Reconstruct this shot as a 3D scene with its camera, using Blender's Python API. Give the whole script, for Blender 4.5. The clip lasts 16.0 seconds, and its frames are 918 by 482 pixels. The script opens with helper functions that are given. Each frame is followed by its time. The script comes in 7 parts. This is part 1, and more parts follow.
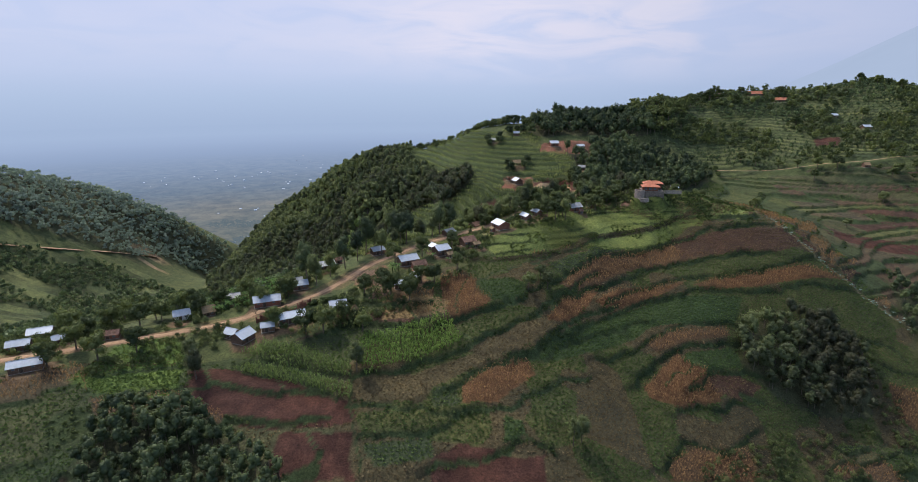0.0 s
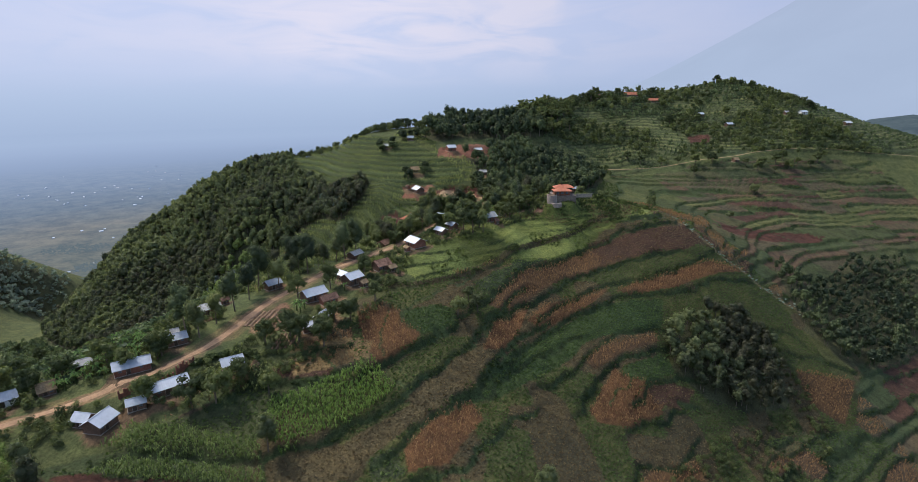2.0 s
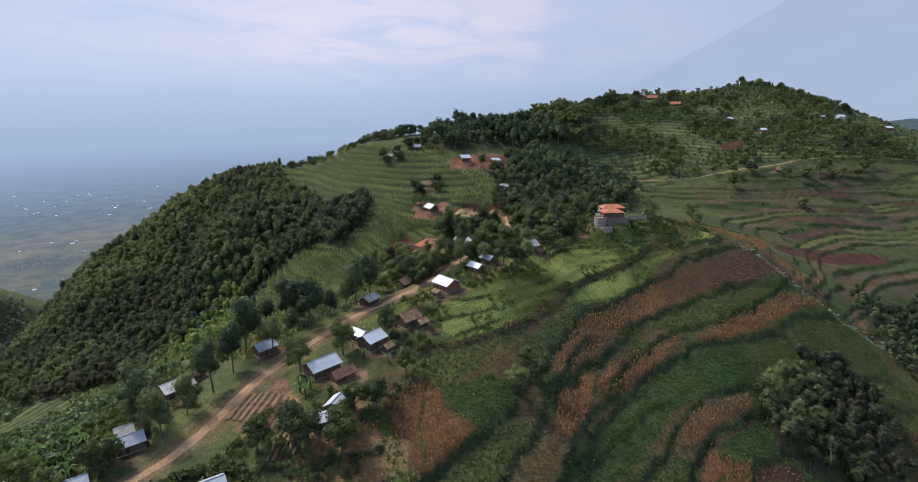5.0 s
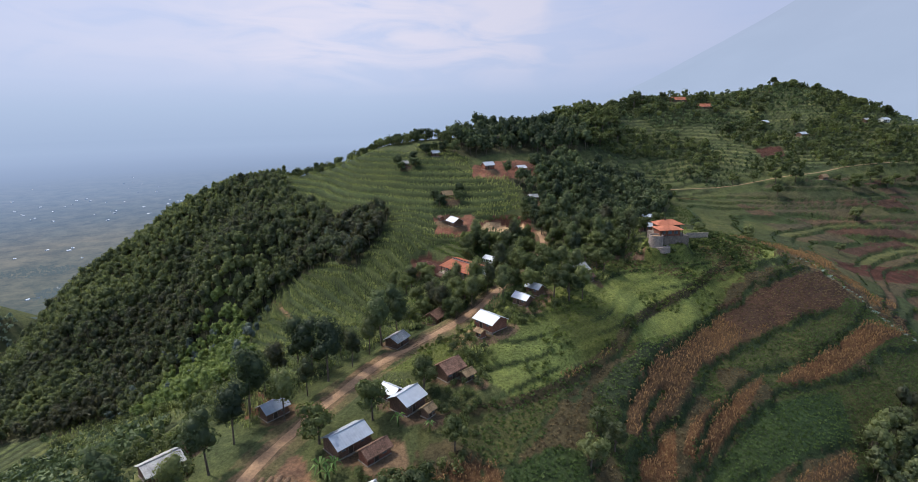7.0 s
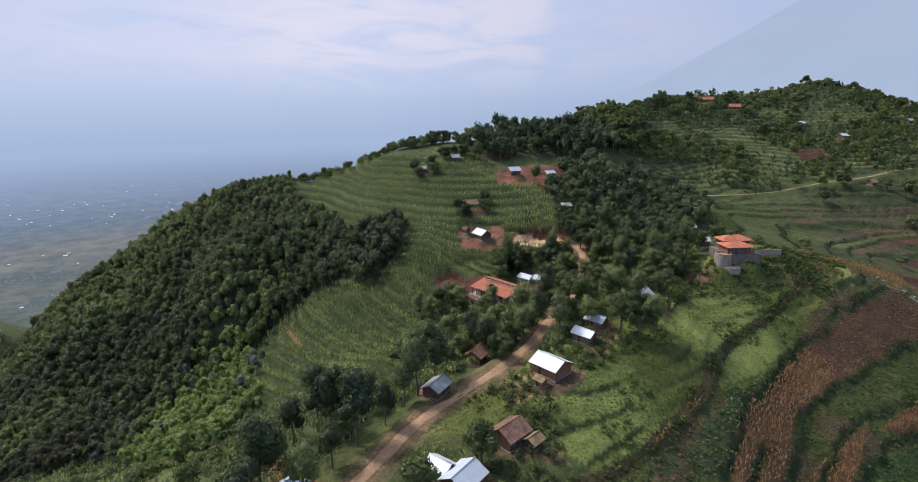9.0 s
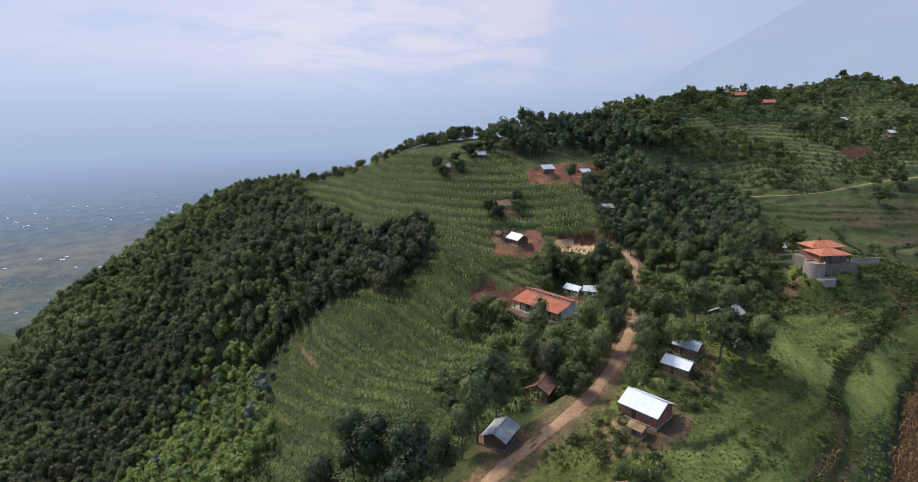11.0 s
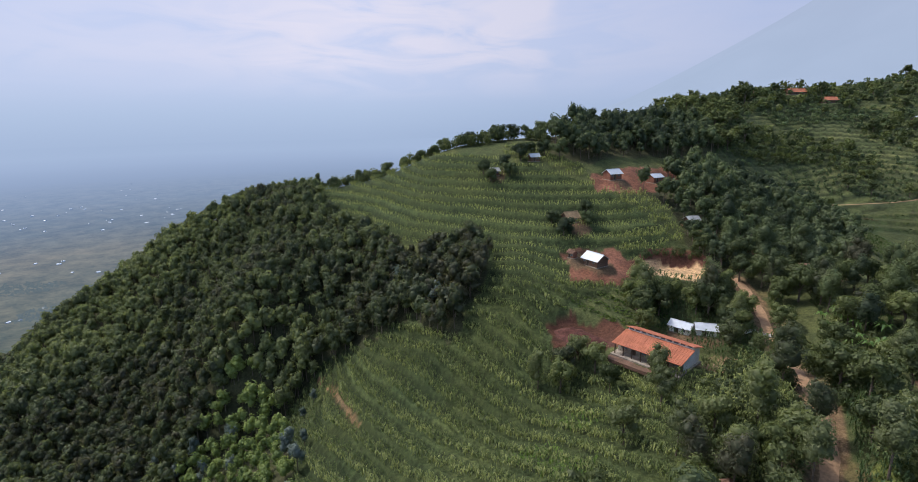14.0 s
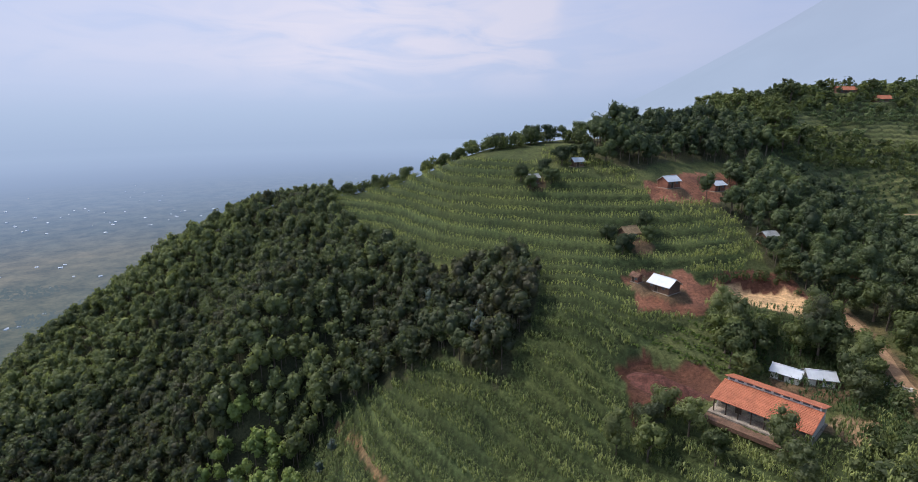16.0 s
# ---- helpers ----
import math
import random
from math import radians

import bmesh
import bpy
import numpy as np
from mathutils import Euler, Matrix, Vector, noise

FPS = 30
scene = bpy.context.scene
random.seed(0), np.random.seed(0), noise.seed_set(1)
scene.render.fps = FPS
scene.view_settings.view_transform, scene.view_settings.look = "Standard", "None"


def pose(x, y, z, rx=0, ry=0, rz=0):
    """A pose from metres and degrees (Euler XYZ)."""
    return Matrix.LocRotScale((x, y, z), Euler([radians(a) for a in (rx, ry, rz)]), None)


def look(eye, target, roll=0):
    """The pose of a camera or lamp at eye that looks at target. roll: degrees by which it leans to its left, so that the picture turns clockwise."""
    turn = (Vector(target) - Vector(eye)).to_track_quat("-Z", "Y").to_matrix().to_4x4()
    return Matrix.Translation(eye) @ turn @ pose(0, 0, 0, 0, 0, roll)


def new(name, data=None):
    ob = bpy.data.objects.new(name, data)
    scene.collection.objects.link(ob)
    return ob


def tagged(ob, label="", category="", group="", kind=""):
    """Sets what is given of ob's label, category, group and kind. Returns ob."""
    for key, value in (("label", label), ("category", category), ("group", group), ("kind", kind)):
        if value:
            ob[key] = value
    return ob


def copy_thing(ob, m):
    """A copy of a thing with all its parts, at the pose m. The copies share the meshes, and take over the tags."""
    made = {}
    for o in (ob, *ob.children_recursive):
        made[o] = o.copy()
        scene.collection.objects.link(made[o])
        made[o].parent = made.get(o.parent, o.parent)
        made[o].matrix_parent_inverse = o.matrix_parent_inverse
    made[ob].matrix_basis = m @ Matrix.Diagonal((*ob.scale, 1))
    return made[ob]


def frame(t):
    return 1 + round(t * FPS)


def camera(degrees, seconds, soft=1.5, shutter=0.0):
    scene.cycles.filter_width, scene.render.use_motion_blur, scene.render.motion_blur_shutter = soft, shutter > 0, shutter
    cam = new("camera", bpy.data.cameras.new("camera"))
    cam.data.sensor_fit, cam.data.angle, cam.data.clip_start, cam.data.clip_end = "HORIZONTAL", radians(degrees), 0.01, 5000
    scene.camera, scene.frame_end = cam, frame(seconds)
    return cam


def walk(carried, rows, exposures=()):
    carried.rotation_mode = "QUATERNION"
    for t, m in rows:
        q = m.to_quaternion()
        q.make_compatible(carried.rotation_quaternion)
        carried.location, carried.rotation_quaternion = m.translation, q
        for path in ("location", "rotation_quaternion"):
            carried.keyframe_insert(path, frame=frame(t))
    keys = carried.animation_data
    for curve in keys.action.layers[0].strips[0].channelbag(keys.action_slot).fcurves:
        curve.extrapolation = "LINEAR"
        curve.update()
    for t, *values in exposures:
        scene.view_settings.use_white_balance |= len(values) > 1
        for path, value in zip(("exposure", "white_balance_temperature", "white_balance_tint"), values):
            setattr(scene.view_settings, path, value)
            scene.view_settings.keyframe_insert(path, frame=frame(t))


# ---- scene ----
cam = camera(81.6, 16.0, soft=0.45)
PATH = [
    (0, (0.36, 1.391, 197.955), (0.352, 3.317, 197.416), -0.0),
    (0.5, (-2.325, 7.264, 197.886), (-2.233, 9.188, 197.349), -0.1),
    (1, (-5.072, 13.329, 197.654), (-4.899, 15.249, 197.12), -0.1),
    (1.5, (-7.367, 19.304, 197.832), (-7.045, 21.204, 197.299), -0.2),
    (2, (-9.653, 25.507, 197.713), (-9.214, 27.385, 197.181), -0.3),
    (2.5, (-11.494, 31.89, 197.671), (-11.017, 33.759, 197.141), -0.3),
    (3, (-12.799, 38.499, 197.562), (-12.308, 40.365, 197.035), -0.3),
    (3.5, (-13.819, 45.489, 197.525), (-13.324, 47.354, 196.999), -0.3),
    (4, (-14.429, 53.091, 197.372), (-13.932, 54.956, 196.848), -0.3),
    (6.5, (-18.099, 87.632, 196.566), (-17.605, 89.503, 196.058), -0.4),
    (7, (-19.113, 93.841, 196.37), (-18.618, 95.712, 195.864), -0.4),
    (7.5, (-20.03, 99.745, 196.401), (-19.535, 101.616, 195.896), -0.4),
    (8, (-20.999, 105.664, 196.257), (-20.504, 107.535, 195.754), -0.4),
    (8.5, (-21.963, 111.397, 196.046), (-21.469, 113.268, 195.544), -0.4),
    (9, (-22.989, 117.013, 195.594), (-22.493, 118.885, 195.094), -0.5),
    (11.5, (-29.344, 143.936, 190.972), (-28.848, 145.81, 190.483), -0.5),
    (12, (-30.934, 149.348, 190.664), (-30.437, 151.223, 190.176), -0.4),
    (12.5, (-32.465, 154.822, 189.921), (-31.967, 156.697, 189.437), -0.4),
    (13, (-33.975, 160.22, 189.562), (-33.476, 162.096, 189.078), -0.4),
    (13.5, (-35.383, 165.695, 189.34), (-34.886, 167.57, 188.856), -0.4),
    (14, (-36.632, 171.27, 189.446), (-36.134, 173.146, 188.961), -0.4),
    (14.5, (-37.617, 176.876, 189.256), (-37.135, 178.756, 188.773), -0.4),
    (15, (-38.556, 182.444, 189.128), (-38.073, 184.324, 188.646), -0.4),
    (15.5, (-39.129, 188.357, 188.914), (-38.646, 190.237, 188.433), -0.4),
    (16, (-39.636, 194.202, 188.675), (-39.152, 196.082, 188.194), -0.4),
]
walk(cam, [(t, look(eye, target, roll)) for t, eye, target, roll in PATH], [(0, 0.0, 6150, 10), (16, 0.0, 6150, 10)])

# ---- daylight: hazy sun ahead and to the left, sky light ----
SUN_WAY = Vector((-0.62, 0.62, 1.15)).normalized()
world = bpy.data.worlds.new("world")
scene.world = world
world.use_nodes = True
sky = world.node_tree.nodes.new("ShaderNodeTexSky")
sky.sky_type, sky.sun_disc = "NISHITA", False
sky.sun_elevation, sky.sun_rotation = math.asin(SUN_WAY.z), math.atan2(SUN_WAY.x, SUN_WAY.y)
sky.dust_density = 3.0
world.node_tree.links.new(sky.outputs[0], world.node_tree.nodes["Background"].inputs[0])
world.node_tree.nodes["Background"].inputs[1].default_value = 0.24
sun_data = bpy.data.lights.new("sun", "SUN")
sun_data.energy, sun_data.angle, sun_data.color = 2.8, radians(0.8), (1.0, 0.955, 0.88)
sun = new("sun", sun_data)
sun.matrix_world = look((0, 0, 600), Vector((0, 0, 600)) - SUN_WAY)

# ---- materials ----
def material(name, colour=(0.5, 0.5, 0.5), rough=0.8, metal=0.0):
    m = bpy.data.materials.new(name)
    m.use_nodes = True
    b = m.node_tree.nodes["Principled BSDF"]
    b.inputs["Base Color"].default_value = (*colour, 1)
    b.inputs["Roughness"].default_value = rough
    b.inputs["Metallic"].default_value = metal
    b.inputs["Specular IOR Level"].default_value = 0.25
    return m


def node(m, kind, **values):
    n = m.node_tree.nodes.new(kind)
    for key, v in values.items():
        n.inputs[key.replace("_", " ")].default_value = v
    return n


def wire(m, a, b):
    m.node_tree.links.new(a, b)


def coords(m):
    """World-sized coordinates: those of the object, in metres."""
    return node(m, "ShaderNodeTexCoord").outputs["Object"]


def ramp(m, fac, stops):
    r = m.node_tree.nodes.new("ShaderNodeValToRGB")
    while len(r.color_ramp.elements) < len(stops):
        r.color_ramp.elements.new(0.5)
    for e, (p, c) in zip(r.color_ramp.elements, stops):
        e.position, e.color = p, (*c, 1)
    wire(m, fac, r.inputs[0])
    return r.outputs[0]


def times(m, a, b, fac=1.0, kind="MULTIPLY"):
    x = m.node_tree.nodes.new("ShaderNodeMix")
    x.data_type, x.blend_type = "RGBA", kind
    x.inputs[0].default_value = fac
    for v, slot in ((a, x.inputs[6]), (b, x.inputs[7])):
        if isinstance(v, tuple):
            slot.default_value = (*v, 1)
        else:
            wire(m, v, slot)
    return x.outputs[2]


def mottled(name, colour, rough=0.85, big=0.4, fine=6.0, depth=0.35, bump=0.3, metal=0.0, stretch=(1, 1, 1)):
    """A surface with stains at one size, grain at another, and fine relief."""
    m = material(name, colour, rough, metal)
    b = m.node_tree.nodes["Principled BSDF"]
    at = node(m, "ShaderNodeMapping", Scale=stretch)
    wire(m, coords(m), at.inputs[0])
    n1, n2 = node(m, "ShaderNodeTexNoise", Scale=big, Detail=4.0), node(m, "ShaderNodeTexNoise", Scale=fine, Detail=5.0)
    wire(m, at.outputs[0], n1.inputs[0])
    wire(m, at.outputs[0], n2.inputs[0])
    lo, hi = 1 - depth, 1 + depth
    c = times(m, colour, ramp(m, n1.outputs[0], [(0.3, (lo, lo, lo)), (0.7, (hi, hi, hi))]))
    c = times(m, c, ramp(m, n2.outputs[0], [(0.3, (lo, lo, lo)), (0.7, (hi, hi, hi))]))
    wire(m, c, b.inputs["Base Color"])
    bp = node(m, "ShaderNodeBump", Strength=bump, Distance=0.1)
    wire(m, n2.outputs[0], bp.inputs["Height"])
    wire(m, bp.outputs[0], b.inputs["Normal"])
    return m


def leafy(name, dark, light, glow=0.35, warm=None):
    """Foliage: colour varies from plant to plant ("tone") and from leaf to leaf; light passes through the leaves."""
    m = bpy.data.materials.new(name)
    m.use_nodes = True
    tree = m.node_tree
    tree.nodes.remove(tree.nodes["Principled BSDF"])
    geo, info = node(m, "ShaderNodeNewGeometry"), node(m, "ShaderNodeObjectInfo")
    tone = node(m, "ShaderNodeAttribute")
    tone.attribute_name = "tone"
    lone = m.node_tree.nodes.new("ShaderNodeMath")
    lone.operation = "LESS_THAN"
    lone.inputs[1].default_value = 0.0005
    wire(m, tone.outputs["Fac"], lone.inputs[0])
    half = m.node_tree.nodes.new("ShaderNodeMath")
    half.operation = "MULTIPLY_ADD"
    wire(m, lone.outputs[0], half.inputs[0])
    wire(m, info.outputs["Random"], half.inputs[1])
    wire(m, tone.outputs["Fac"], half.inputs[2])
    quarter = m.node_tree.nodes.new("ShaderNodeMath")
    quarter.operation = "MULTIPLY_ADD"
    quarter.inputs[1].default_value, quarter.inputs[2].default_value = 0.24, -0.12
    wire(m, geo.outputs["Random Per Island"], quarter.inputs[0])
    full = m.node_tree.nodes.new("ShaderNodeMath")
    wire(m, half.outputs[0], full.inputs[0])
    wire(m, quarter.outputs[0], full.inputs[1])
    c = ramp(m, full.outputs[0], [(0.0, warm or dark), (0.22 if warm else 0.1, dark), (1.0, light)])
    d, t = node(m, "ShaderNodeBsdfDiffuse"), node(m, "ShaderNodeBsdfTranslucent")
    g = node(m, "ShaderNodeBsdfGlossy", Roughness=0.5)
    mix, gloss = node(m, "ShaderNodeMixShader", Fac=glow), node(m, "ShaderNodeMixShader", Fac=0.015)
    wire(m, c, d.inputs[0])
    wire(m, times(m, c, (1.2, 1.22, 0.8)), t.inputs[0])
    wire(m, d.outputs[0], mix.inputs[1])
    wire(m, t.outputs[0], mix.inputs[2])
    wire(m, mix.outputs[0], gloss.inputs[1])
    wire(m, g.outputs[0], gloss.inputs[2])
    wire(m, gloss.outputs[0], tree.nodes["Material Output"].inputs[0])
    return m


EUCALYPT = leafy("eucalypt_leaves", (0.074, 0.088, 0.046), (0.200, 0.224, 0.092), 0.5, (0.082, 0.080, 0.046))
DARK_GUM = leafy("dark_gum_leaves", (0.044, 0.060, 0.032), (0.122, 0.148, 0.062))
SILVER_GUM = leafy("silver_gum_leaves", (0.09, 0.115, 0.098), (0.18, 0.21, 0.18))
YOUNG_GUM = leafy("young_gum_leaves", (0.105, 0.145, 0.042), (0.250, 0.298, 0.090))
BROADLEAF = leafy("broad_leaves", (0.054, 0.070, 0.028), (0.140, 0.160, 0.055))
MAIZE = leafy("maize_leaves", (0.078, 0.102, 0.034), (0.285, 0.308, 0.104), 0.3)
YOUNG_MAIZE = leafy("young_maize_leaves", (0.082, 0.140, 0.024), (0.165, 0.245, 0.050), 0.35)
DRY_MAIZE = leafy("dry_maize_leaves", (0.125, 0.072, 0.034), (0.270, 0.158, 0.068), 0.25)
GRASS = leafy("meadow_grass", (0.066, 0.084, 0.024), (0.150, 0.182, 0.044), 0.3)
GREEN_MAIZE = leafy("garden_maize_leaves", (0.046, 0.074, 0.026), (0.110, 0.148, 0.054), 0.3)
GREEN_STRIP = leafy("strip_leaves", (0.072, 0.110, 0.026), (0.150, 0.195, 0.052), 0.35)
UPPER_LEAVES = leafy("upper_farm_leaves", (0.060, 0.086, 0.042), (0.150, 0.185, 0.085), 0.3)
DRY_BEANS = leafy("dry_bean_leaves", (0.105, 0.074, 0.040), (0.200, 0.150, 0.078), 0.25)
BEANS = leafy("bean_leaves", (0.050, 0.084, 0.024), (0.125, 0.165, 0.046), 0.3)
# Distance haze painted into both leaf colours: paler, bluer than near foliage.
FAR_LEAVES = leafy("hazed_ridge_leaves", (0.205, 0.250, 0.225), (0.265, 0.310, 0.265), 0.5)
HAZY_LEAVES = leafy("hazed_plain_leaves", (0.30, 0.35, 0.37), (0.38, 0.43, 0.43))
HEDGE = leafy("hedge_leaves", (0.040, 0.058, 0.020), (0.098, 0.122, 0.036), 0.3)
BANANA = leafy("banana_leaves", (0.085, 0.155, 0.040), (0.180, 0.270, 0.080), 0.4)
AGAVE = leafy("agave_leaves", (0.14, 0.19, 0.15), (0.24, 0.30, 0.25), 0.15)
BARK = mottled("bark", (0.13, 0.10, 0.075), 0.9, 1.0, 9.0, 0.4, 0.5, stretch=(1, 1, 0.2))

GROUND = material("ground_cover", rough=0.95)
b = GROUND.node_tree.nodes["Principled BSDF"]
b.inputs["Specular IOR Level"].default_value = 0.1
crop = node(GROUND, "ShaderNodeAttribute")
crop.attribute_name = "crop"
g1, g2, g3 = node(GROUND, "ShaderNodeTexNoise", Scale=0.35, Detail=5.0), node(GROUND, "ShaderNodeTexNoise", Scale=1.7, Detail=7.0, Roughness=0.75), node(GROUND, "ShaderNodeTexNoise", Scale=0.06, Detail=3.0)
for g in (g1, g2, g3):
    wire(GROUND, coords(GROUND), g.inputs[0])
c = times(GROUND, crop.outputs["Color"], ramp(GROUND, g1.outputs[0], [(0.3, (0.72, 0.74, 0.78)), (0.7, (1.28, 1.26, 1.2))]))
c = times(GROUND, c, ramp(GROUND, g2.outputs[0], [(0.32, (0.5, 0.5, 0.5)), (0.68, (1.5, 1.5, 1.5))]))
c = times(GROUND, c, ramp(GROUND, g3.outputs[0], [(0.35, (0.85, 0.9, 0.9)), (0.65, (1.15, 1.1, 1.0))]))
wire(GROUND, c, b.inputs["Base Color"])
bump = node(GROUND, "ShaderNodeBump", Strength=0.9, Distance=0.35)
wire(GROUND, g2.outputs[0], bump.inputs["Height"])
wire(GROUND, bump.outputs[0], b.inputs["Normal"])
DIRT = mottled("road_dirt", (0.30, 0.185, 0.105), 0.95, 0.25, 2.5, 0.22, 0.4)
RED_EARTH = mottled("red_earth", (0.078, 0.031, 0.023), 0.95, 0.7, 3.0, 0.35, 1.0)
BED_SOIL = mottled("bed_soil", (0.150, 0.095, 0.058), 0.95, 0.8, 5.0, 0.3, 0.5)
TIN = mottled("galvanised_iron", (0.48, 0.50, 0.53), 0.5, 0.35, 1.2, 0.07, 0.02, 0.15)
TIN_GREY = mottled("dull_galvanised_iron", (0.37, 0.395, 0.43), 0.55, 0.35, 1.2, 0.10, 0.02, 0.15)
TIN_OLD = mottled("weathered_iron", (0.36, 0.35, 0.33), 0.6, 0.6, 5.0, 0.25, 0.1, 0.3)
TILE = mottled("orange_clay_tile", (0.37, 0.130, 0.070), 0.8, 0.6, 5.0, 0.22, 0.3)
OLD_TILE = mottled("weathered_clay_tile", (0.17, 0.095, 0.065), 0.9, 0.8, 4.0, 0.4, 0.4)
MUD = mottled("mud_plaster", (0.140, 0.082, 0.055), 0.95, 0.5, 4.0, 0.25, 0.4)
BRICK = mottled("fired_brick", (0.200, 0.085, 0.055), 0.95, 0.7, 6.0, 0.3, 0.4)
WHITEWASH = mottled("whitewash", (0.72, 0.70, 0.66), 0.85, 0.5, 4.0, 0.12, 0.2)
# Roofs and walls on the plain: distance haze painted in as pale blue.
HAZY_ROOF = mottled("hazed_far_house", (0.52, 0.56, 0.62), 0.8, 0.5, 4.0, 0.1, 0.1)
STONE = mottled("stone_masonry", (0.27, 0.225, 0.18), 0.9, 1.2, 5.0, 0.3, 0.6)
OLD_STONE = mottled("old_masonry", (0.17, 0.135, 0.11), 0.95, 1.2, 5.0, 0.3, 0.6)
PALE_STONE = mottled("pale_masonry", (0.27, 0.215, 0.18), 0.9, 1.4, 6.0, 0.25, 0.6)
DARK_WOOD = mottled("dark_wood", (0.075, 0.05, 0.035), 0.8, 1.0, 8.0, 0.3, 0.2)
POLE_WOOD = mottled("grey_pole_wood", (0.24, 0.19, 0.14), 0.85, 1.0, 8.0, 0.3, 0.2)
THATCH = mottled("grass_thatch", (0.23, 0.155, 0.085), 0.95, 0.8, 7.0, 0.35, 0.6)
SHUTTER = mottled("painted_shutter", (0.10, 0.12, 0.14), 0.6, 1.0, 6.0, 0.15, 0.1)


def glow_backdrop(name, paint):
    """A far backdrop that carries its own light, any haze painted into its colour."""
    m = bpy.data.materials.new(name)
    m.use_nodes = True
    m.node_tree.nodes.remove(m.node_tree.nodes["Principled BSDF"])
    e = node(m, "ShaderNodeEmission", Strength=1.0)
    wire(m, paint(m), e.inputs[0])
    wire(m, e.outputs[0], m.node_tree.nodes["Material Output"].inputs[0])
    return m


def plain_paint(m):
    """Distant valley floor: fields and groves, haze painted in as paler, bluer glow with distance from the village."""
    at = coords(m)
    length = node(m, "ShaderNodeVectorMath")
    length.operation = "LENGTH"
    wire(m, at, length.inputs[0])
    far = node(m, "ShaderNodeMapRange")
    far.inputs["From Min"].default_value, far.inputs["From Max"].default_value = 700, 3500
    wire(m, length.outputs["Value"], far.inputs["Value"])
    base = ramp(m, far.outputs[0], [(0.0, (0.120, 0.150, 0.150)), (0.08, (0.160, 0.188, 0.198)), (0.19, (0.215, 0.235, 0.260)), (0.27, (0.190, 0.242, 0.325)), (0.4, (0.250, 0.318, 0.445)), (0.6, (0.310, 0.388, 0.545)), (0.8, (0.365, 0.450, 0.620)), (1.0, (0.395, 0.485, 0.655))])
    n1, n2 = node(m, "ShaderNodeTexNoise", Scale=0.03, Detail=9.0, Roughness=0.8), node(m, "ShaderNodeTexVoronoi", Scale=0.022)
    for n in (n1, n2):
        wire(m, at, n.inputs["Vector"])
    # Field contrast dies away as the painted haze thickens.
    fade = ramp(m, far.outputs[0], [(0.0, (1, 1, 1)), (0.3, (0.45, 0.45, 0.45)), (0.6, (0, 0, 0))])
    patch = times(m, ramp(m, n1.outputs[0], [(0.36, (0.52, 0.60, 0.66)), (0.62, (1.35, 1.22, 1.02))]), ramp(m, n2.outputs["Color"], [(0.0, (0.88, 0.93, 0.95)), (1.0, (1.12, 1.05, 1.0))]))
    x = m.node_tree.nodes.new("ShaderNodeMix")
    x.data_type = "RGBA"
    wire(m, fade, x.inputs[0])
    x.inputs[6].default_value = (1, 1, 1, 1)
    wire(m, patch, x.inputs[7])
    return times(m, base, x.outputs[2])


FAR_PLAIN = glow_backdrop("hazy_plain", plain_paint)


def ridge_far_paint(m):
    """Hills beyond the valley, glowing, with the haze of distance painted in as blue."""
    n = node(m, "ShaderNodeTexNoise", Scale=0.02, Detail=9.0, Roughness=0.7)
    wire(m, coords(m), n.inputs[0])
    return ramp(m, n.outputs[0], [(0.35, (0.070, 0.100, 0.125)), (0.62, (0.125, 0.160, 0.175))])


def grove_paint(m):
    """Groves on the plain, glowing, with pale haze painted into the colour."""
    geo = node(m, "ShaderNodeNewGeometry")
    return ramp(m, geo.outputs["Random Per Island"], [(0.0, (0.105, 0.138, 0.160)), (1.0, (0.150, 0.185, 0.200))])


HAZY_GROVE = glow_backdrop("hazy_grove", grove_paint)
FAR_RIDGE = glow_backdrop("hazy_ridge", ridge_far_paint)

# ---- the lie of the land ----
# Crest lines, spurs and valley floors of the landscape: (east, north, height)
VILLAGE_SPUR = [(-210, 70, 120), (-150, 108, 129), (-97, 137, 131), (-60, 150, 134), (-43, 186, 139), (-9, 182, 144), (14, 204, 148), (40, 217, 151), (76, 228, 152), (102, 242, 154)]
SPUR_FOOT = [(-190, -60, 60), (-60, 20, 90), (0, 40, 90), (80, 40, 75), (-60, 122, 127), (-37, 111, 126), (-5, 113, 124.5), (28, 112, 117)]
EAST_SLOPE = [(25, 144, 126), (38, 152, 123), (50, 140, 112), (77, 141, 103), (77, 160, 115), (9, 157, 138), (26, 164, 135), (38, 178, 135.5), (23, 187, 146), (47, 194, 145), (66, 186, 130.5), (98, 192, 131), (106, 197, 132), (83, 205, 137), (53, 211, 148), (89, 223, 150), (131, 212, 136), (140, 224, 140), (124, 178, 115)]
EAST_VALLEY = [(110, 145, 92), (143, 149, 88), (175, 182, 101), (168, 202, 115), (230, 190, 92), (300, 200, 95), (190, 90, 55), (320, 90, 40)]
EAST_TERRACES = [(173, 263, 136), (255, 238, 118), (220, 294, 140), (289, 284, 139), (226, 302, 147), (196, 345, 156.5), (221, 327, 159), (251, 309, 155), (330, 300, 154), (300, 313, 160), (420, 290, 148)]
